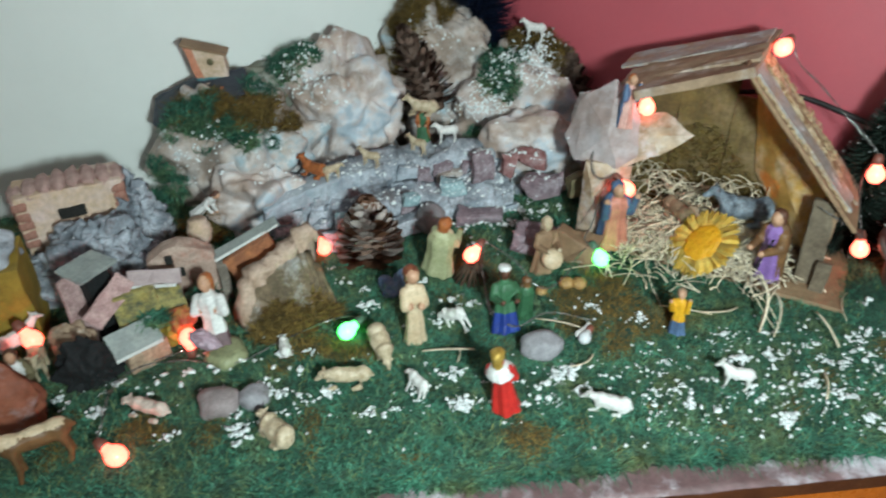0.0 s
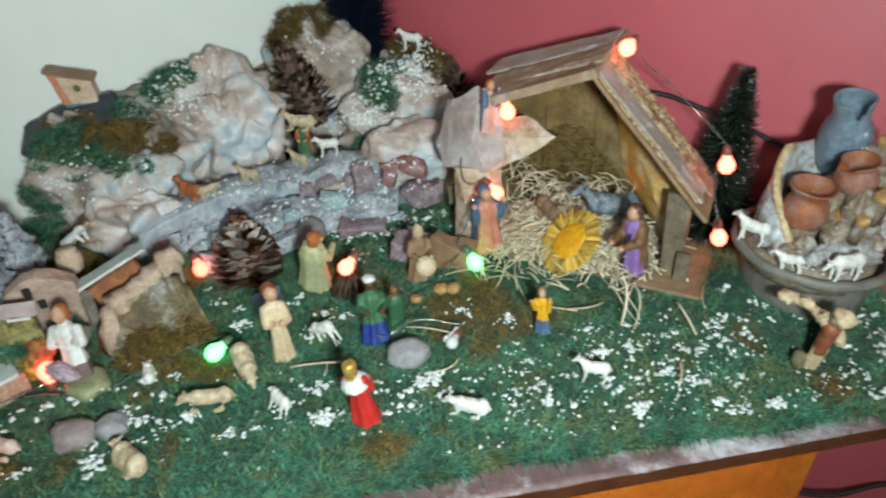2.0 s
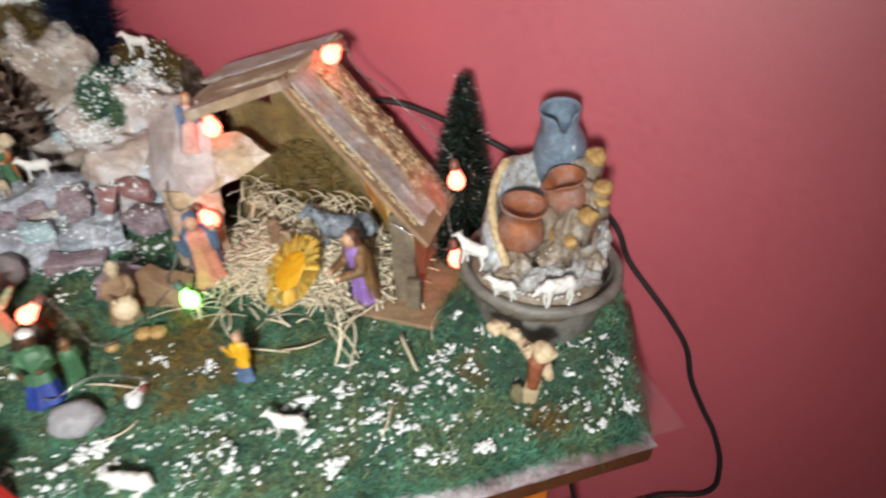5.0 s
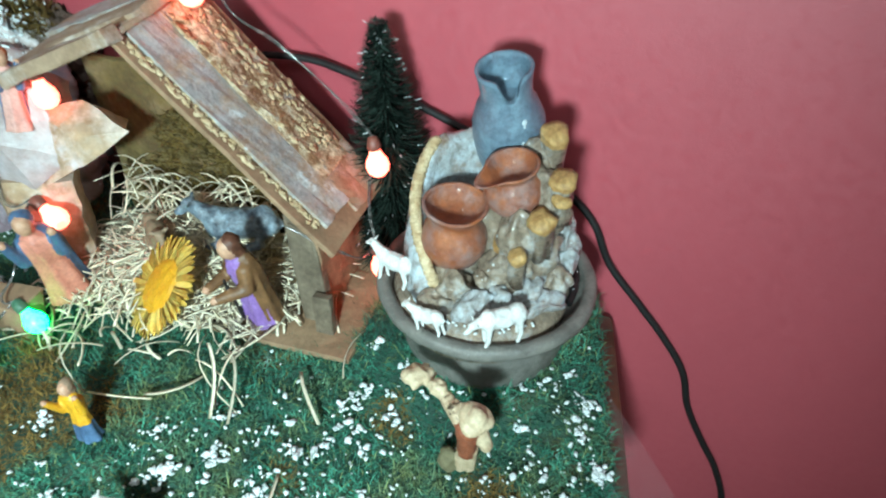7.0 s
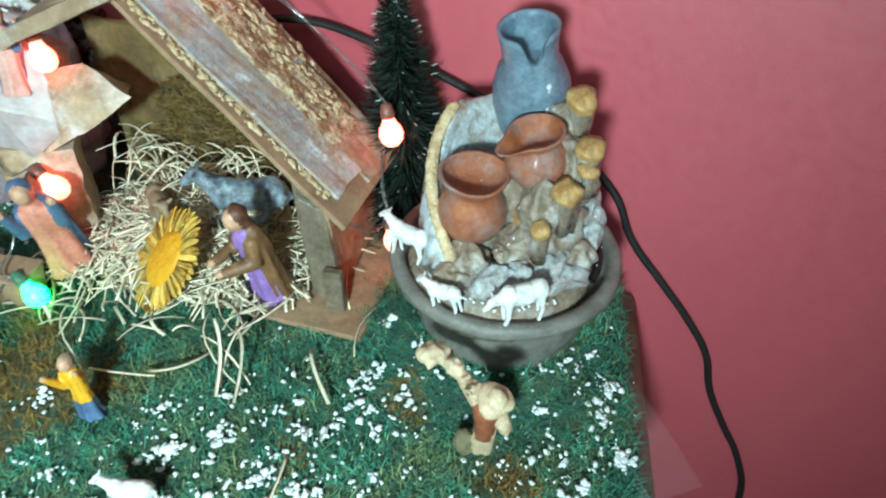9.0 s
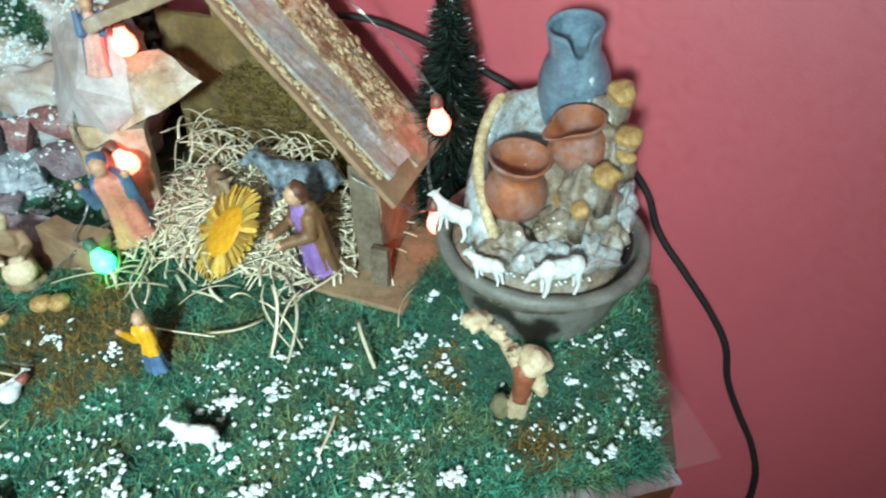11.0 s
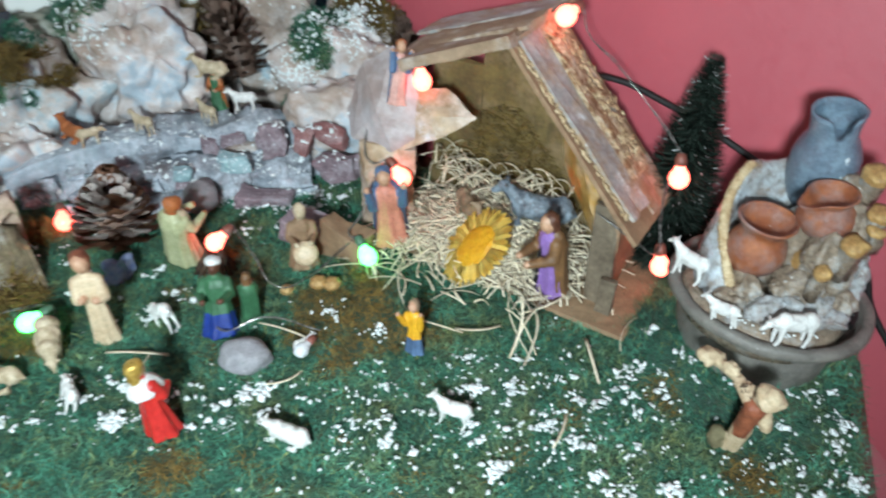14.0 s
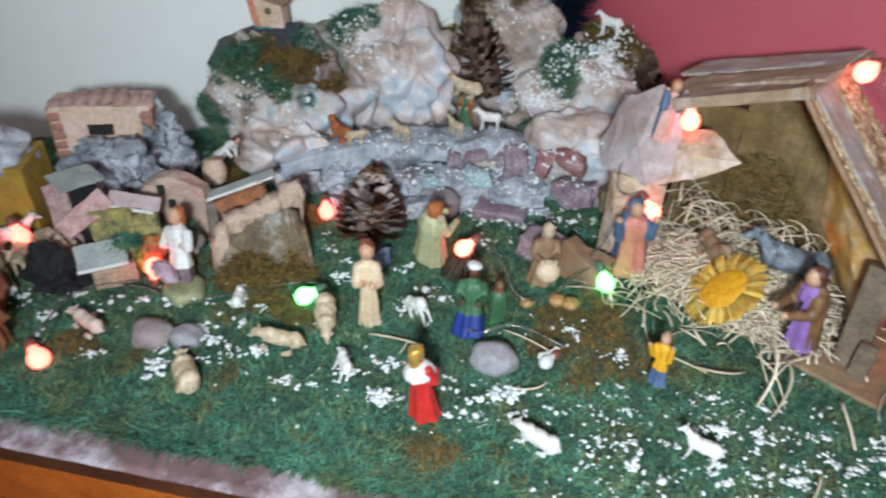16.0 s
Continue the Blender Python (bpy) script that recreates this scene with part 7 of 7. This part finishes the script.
slabs = [(back @ Vector((-0.352, 0.868, 0.874)), back @ Vector((-0.290, 0.872, 0.903)), (0, 1, 0.42), 0.052, 0.010), (back @ Vector((-0.297, 0.872, 0.902)), back @ Vector((-0.238, 0.880, 0.908)), (0, 1, 0.42), 0.050, 0.010)]
bm = bmesh.new()
for k, (p, q, wd, wide, thick) in enumerate(slabs):
    plank(bm, p, q, wd, wide, thick, seed=k, amp=0.002)
part("slate_base", bm, SLATE, church, "dark slate slab", smooth=False)
bm = bmesh.new()
ball(bm, (0.008, 0.005, 0.011), Matrix.Translation((0.014, -0.030, -0.006)), 0, 3, 0.3)
part("doorstep", bm, RUST, church, "rusty door block")

for k, (x, y) in enumerate(((-0.318, 0.838), (-0.262, 0.842), (-0.285, 0.832))):
    clump(x, y, drop(x, y) - 0.002, 0.020, 420, 470 + k, k == 1)

# mustard house at the table's left end
must = thing("toy_house", Matrix.Translation((-0.440, 0.585, 0.757)) @ Matrix.Rotation(math.radians(25), 4, "Z"), "mustard yellow toy house with a grey stone top", "house", "village houses")
bm = bmesh.new()
block(bm, (0.105, 0.06, 0.090), pose(0, 0, 0.045), amp=0.002)
part("house_wall", bm, MUSTARD, must, smooth=False)
bm = bmesh.new()
ball(bm, (0.055, 0.035, 0.030), Matrix.Translation((0, 0, 0.092)), 0, 4, 0.3, 60, 2)
part("roof", bm, PAPER_GREY, must, "grey stony roof")
bm = bmesh.new()
block(bm, (0.022, 0.005, 0.012), pose(-0.01, -0.0305, 0.068), amp=0.0006)
part("window", bm, RUST, must, "red-brown shutter", smooth=False)

# terracotta card rock at the front left
crag("card_rock", (-0.376, 0.475, 0.785), (0.052, 0.028, 0.052), 55, TERRA, "terracotta coloured card rock with a white patch", planes=14, crumple=0.03, fine=0.2)

# ---- cable ----
tube("power_cable", [(x, y, z) for x, y, z in ((0.27, 0.862, 0.900), (0.33, 0.835, 0.918), (0.395, 0.805, 0.925), (0.43, 0.785, 0.918), (0.50, 0.735, 0.895), (0.570, 0.690, 0.862), (0.599, 0.669, 0.835), (0.6155, 0.657, 0.797), (0.639, 0.639, 0.765), (0.661, 0.623, 0.735), (0.678, 0.610, 0.705), (0.689, 0.602, 0.665), (0.705, 0.590, 0.629),
                                         (0.722, 0.577, 0.595), (0.737, 0.566, 0.540), (0.735, 0.567, 0.50), (0.690, 0.590, 0.47), (0.64, 0.60, 0.44), (0.58, 0.62, 0.43))], 0.0030, CABLE, "black power cable hanging down the red wall", "cable")
tube("power_cable", [(0.505, 0.62, 0.66), (0.52, 0.60, 0.63), (0.545, 0.59, 0.58), (0.57, 0.59, 0.50), (0.59, 0.60, 0.40), (0.60, 0.62, 0.2), (0.60, 0.65, 0.006)], 0.0030, CABLE, "black power cable hanging under the table", "cable")

# ---- string of lamps ----
BULBS = (((0.332, 0.746, 0.998), "orange", (0.5, 0.6, 0.2)), ((0.217, 0.764, 0.928), "orange", (-0.2, 0.3, 1)), ((0.440, 0.700, 0.884), "orange", (-0.1, 0.2, 1)), ((0.436, 0.672, 0.812), "orange", (-0.2, 0.2, 1)),
         ((0.176, 0.694, 0.782), "green", (-0.4, 0.3, 0.6)), ((0.203, 0.734, 0.846), "orange", (-0.5, 0.3, 0.5)), ((-0.089, 0.585, 0.772), "green", (0.5, 0.4, 0.2)), ((-0.254, 0.441, 0.768), "red", (-0.6, 0.3, 0.2)),
         ((0.034, 0.688, 0.790), "orange", (0.5, 0.5, 0.4)), ((-0.132, 0.722, 0.775), "red", (-0.3, 0.5, 0.3)), ((-0.232, 0.562, 0.784), "red", (0, -0.2, -1)), ((0.140, 0.578, 0.772), "off", (0.4, 0.6, 0.2)), ((-0.365, 0.545, 0.795), "red", (-0.5, 0.2, 0.6)))
for c, hue, up in BULBS:
    up = Vector(up).normalized()
    m = Matrix.Translation(c) @ up.to_track_quat("Z", "Y").to_matrix().to_4x4() @ Matrix.Scale(0.72 if hue == "off" else 1.0, 4)
    root = thing("light_bulb", m, {"off": "unlit white globe bulb on a wire", "orange": "glowing warm orange globe bulb", "green": "glowing green globe bulb", "red": "glowing red globe bulb"}[hue], "bulb", "string of globe bulbs")
    b = bmesh.new()
    lathe(b, [(0.001, -0.0086), (0.0045, -0.0076), (0.0075, -0.0044), (0.0087, 0.0), (0.0077, 0.0046), (0.0055, 0.0078), (0.0042, 0.0105), (0.0040, 0.0125)], 24)
    part("globe", b, GLOBES[hue], root)
    b = bmesh.new()
    lathe(b, [(0.0042, 0.012), (0.0050, 0.0125), (0.0050, 0.0165), (0.0036, 0.0215), (0.0012, 0.0225)], 16)
    part("socket", b, mat("socket_" + hue, (0.30, 0.10, 0.07) if hue != "green" else (0.10, 0.22, 0.13), None, 90, 0.4), root, "small plastic socket")


def tip(i):
    c, _, up = BULBS[i]
    return tuple(Vector(c) + Vector(up).normalized() * 0.022)


RUNS = (
    (tip(0), (0.352, 0.752, 0.985), (0.378, 0.748, 0.962), (0.405, 0.735, 0.938), (0.425, 0.718, 0.918), tip(2)),
    (tip(2), (0.436, 0.712, 0.880), (0.430, 0.690, 0.850), tip(3)),
    (tip(3), (0.42, 0.655, 0.838), (0.402, 0.648, 0.852), (0.37, 0.66, 0.87)),
    (tip(1), (0.195, 0.775, 0.945), (0.178, 0.770, 0.905), (0.165, 0.755, 0.868), (0.172, 0.742, 0.855), tip(5)),
    (tip(5), (0.18, 0.735, 0.850), (0.165, 0.715, 0.812), (0.158, 0.700, 0.800), tip(4)),
    (tip(4), (0.150, 0.690, 0.790), (0.128, 0.655, 0.784), (0.105, 0.64, 0.784), (0.080, 0.66, 0.800), tip(8)),
    (tip(8), (0.045, 0.66, 0.785), (0.07, 0.59, 0.775), (0.105, 0.60, 0.785), tip(11)),
    (tip(6), (-0.10, 0.61, 0.768), (-0.15, 0.575, 0.768), (-0.19, 0.545, 0.768), (-0.24, 0.545, 0.770), (-0.28, 0.53, 0.770), tip(7)),
    (tip(10), (-0.235, 0.560, 0.768), (-0.25, 0.552, 0.769), (-0.27, 0.545, 0.768)),
    (tip(9), (-0.145, 0.735, 0.785), (-0.16, 0.73, 0.80)),
)
for k, run in enumerate(RUNS):
    tube("lamp_wire", run, 0.0004, WIRE, "thin clear twisted wire of the lamp string", "wire")
    tube("lamp_wire", [(x + 0.0012, y, z + 0.001 * (-1) ** i) for i, (x, y, z) in enumerate(run)], 0.0004, WIRE, "thin clear twisted wire of the lamp string", "wire")

# fire pit of dark twigs round the glowing bulb
fire = thing("camp_fire", Matrix.Translation((0.034, 0.680, 0.764)), "ring of dark twigs round a glowing bulb", "fire")
TWIG = mat("charred_twig", (0.10, 0.055, 0.03), (0.035, 0.02, 0.014), 120, 0.8)
for k in range(18):
    a = k * 0.45
    bm = bmesh.new()
    rod(bm, (0.018 * math.cos(a), 0.016 * math.sin(a), 0.0), (0.006 * math.cos(a + 0.6), 0.006 * math.sin(a + 0.6), 0.022), 0.0022, 0.0015, 6)
    jitter(bm, 0.001, 200, k)
    part("twig", bm, TWIG, fire)
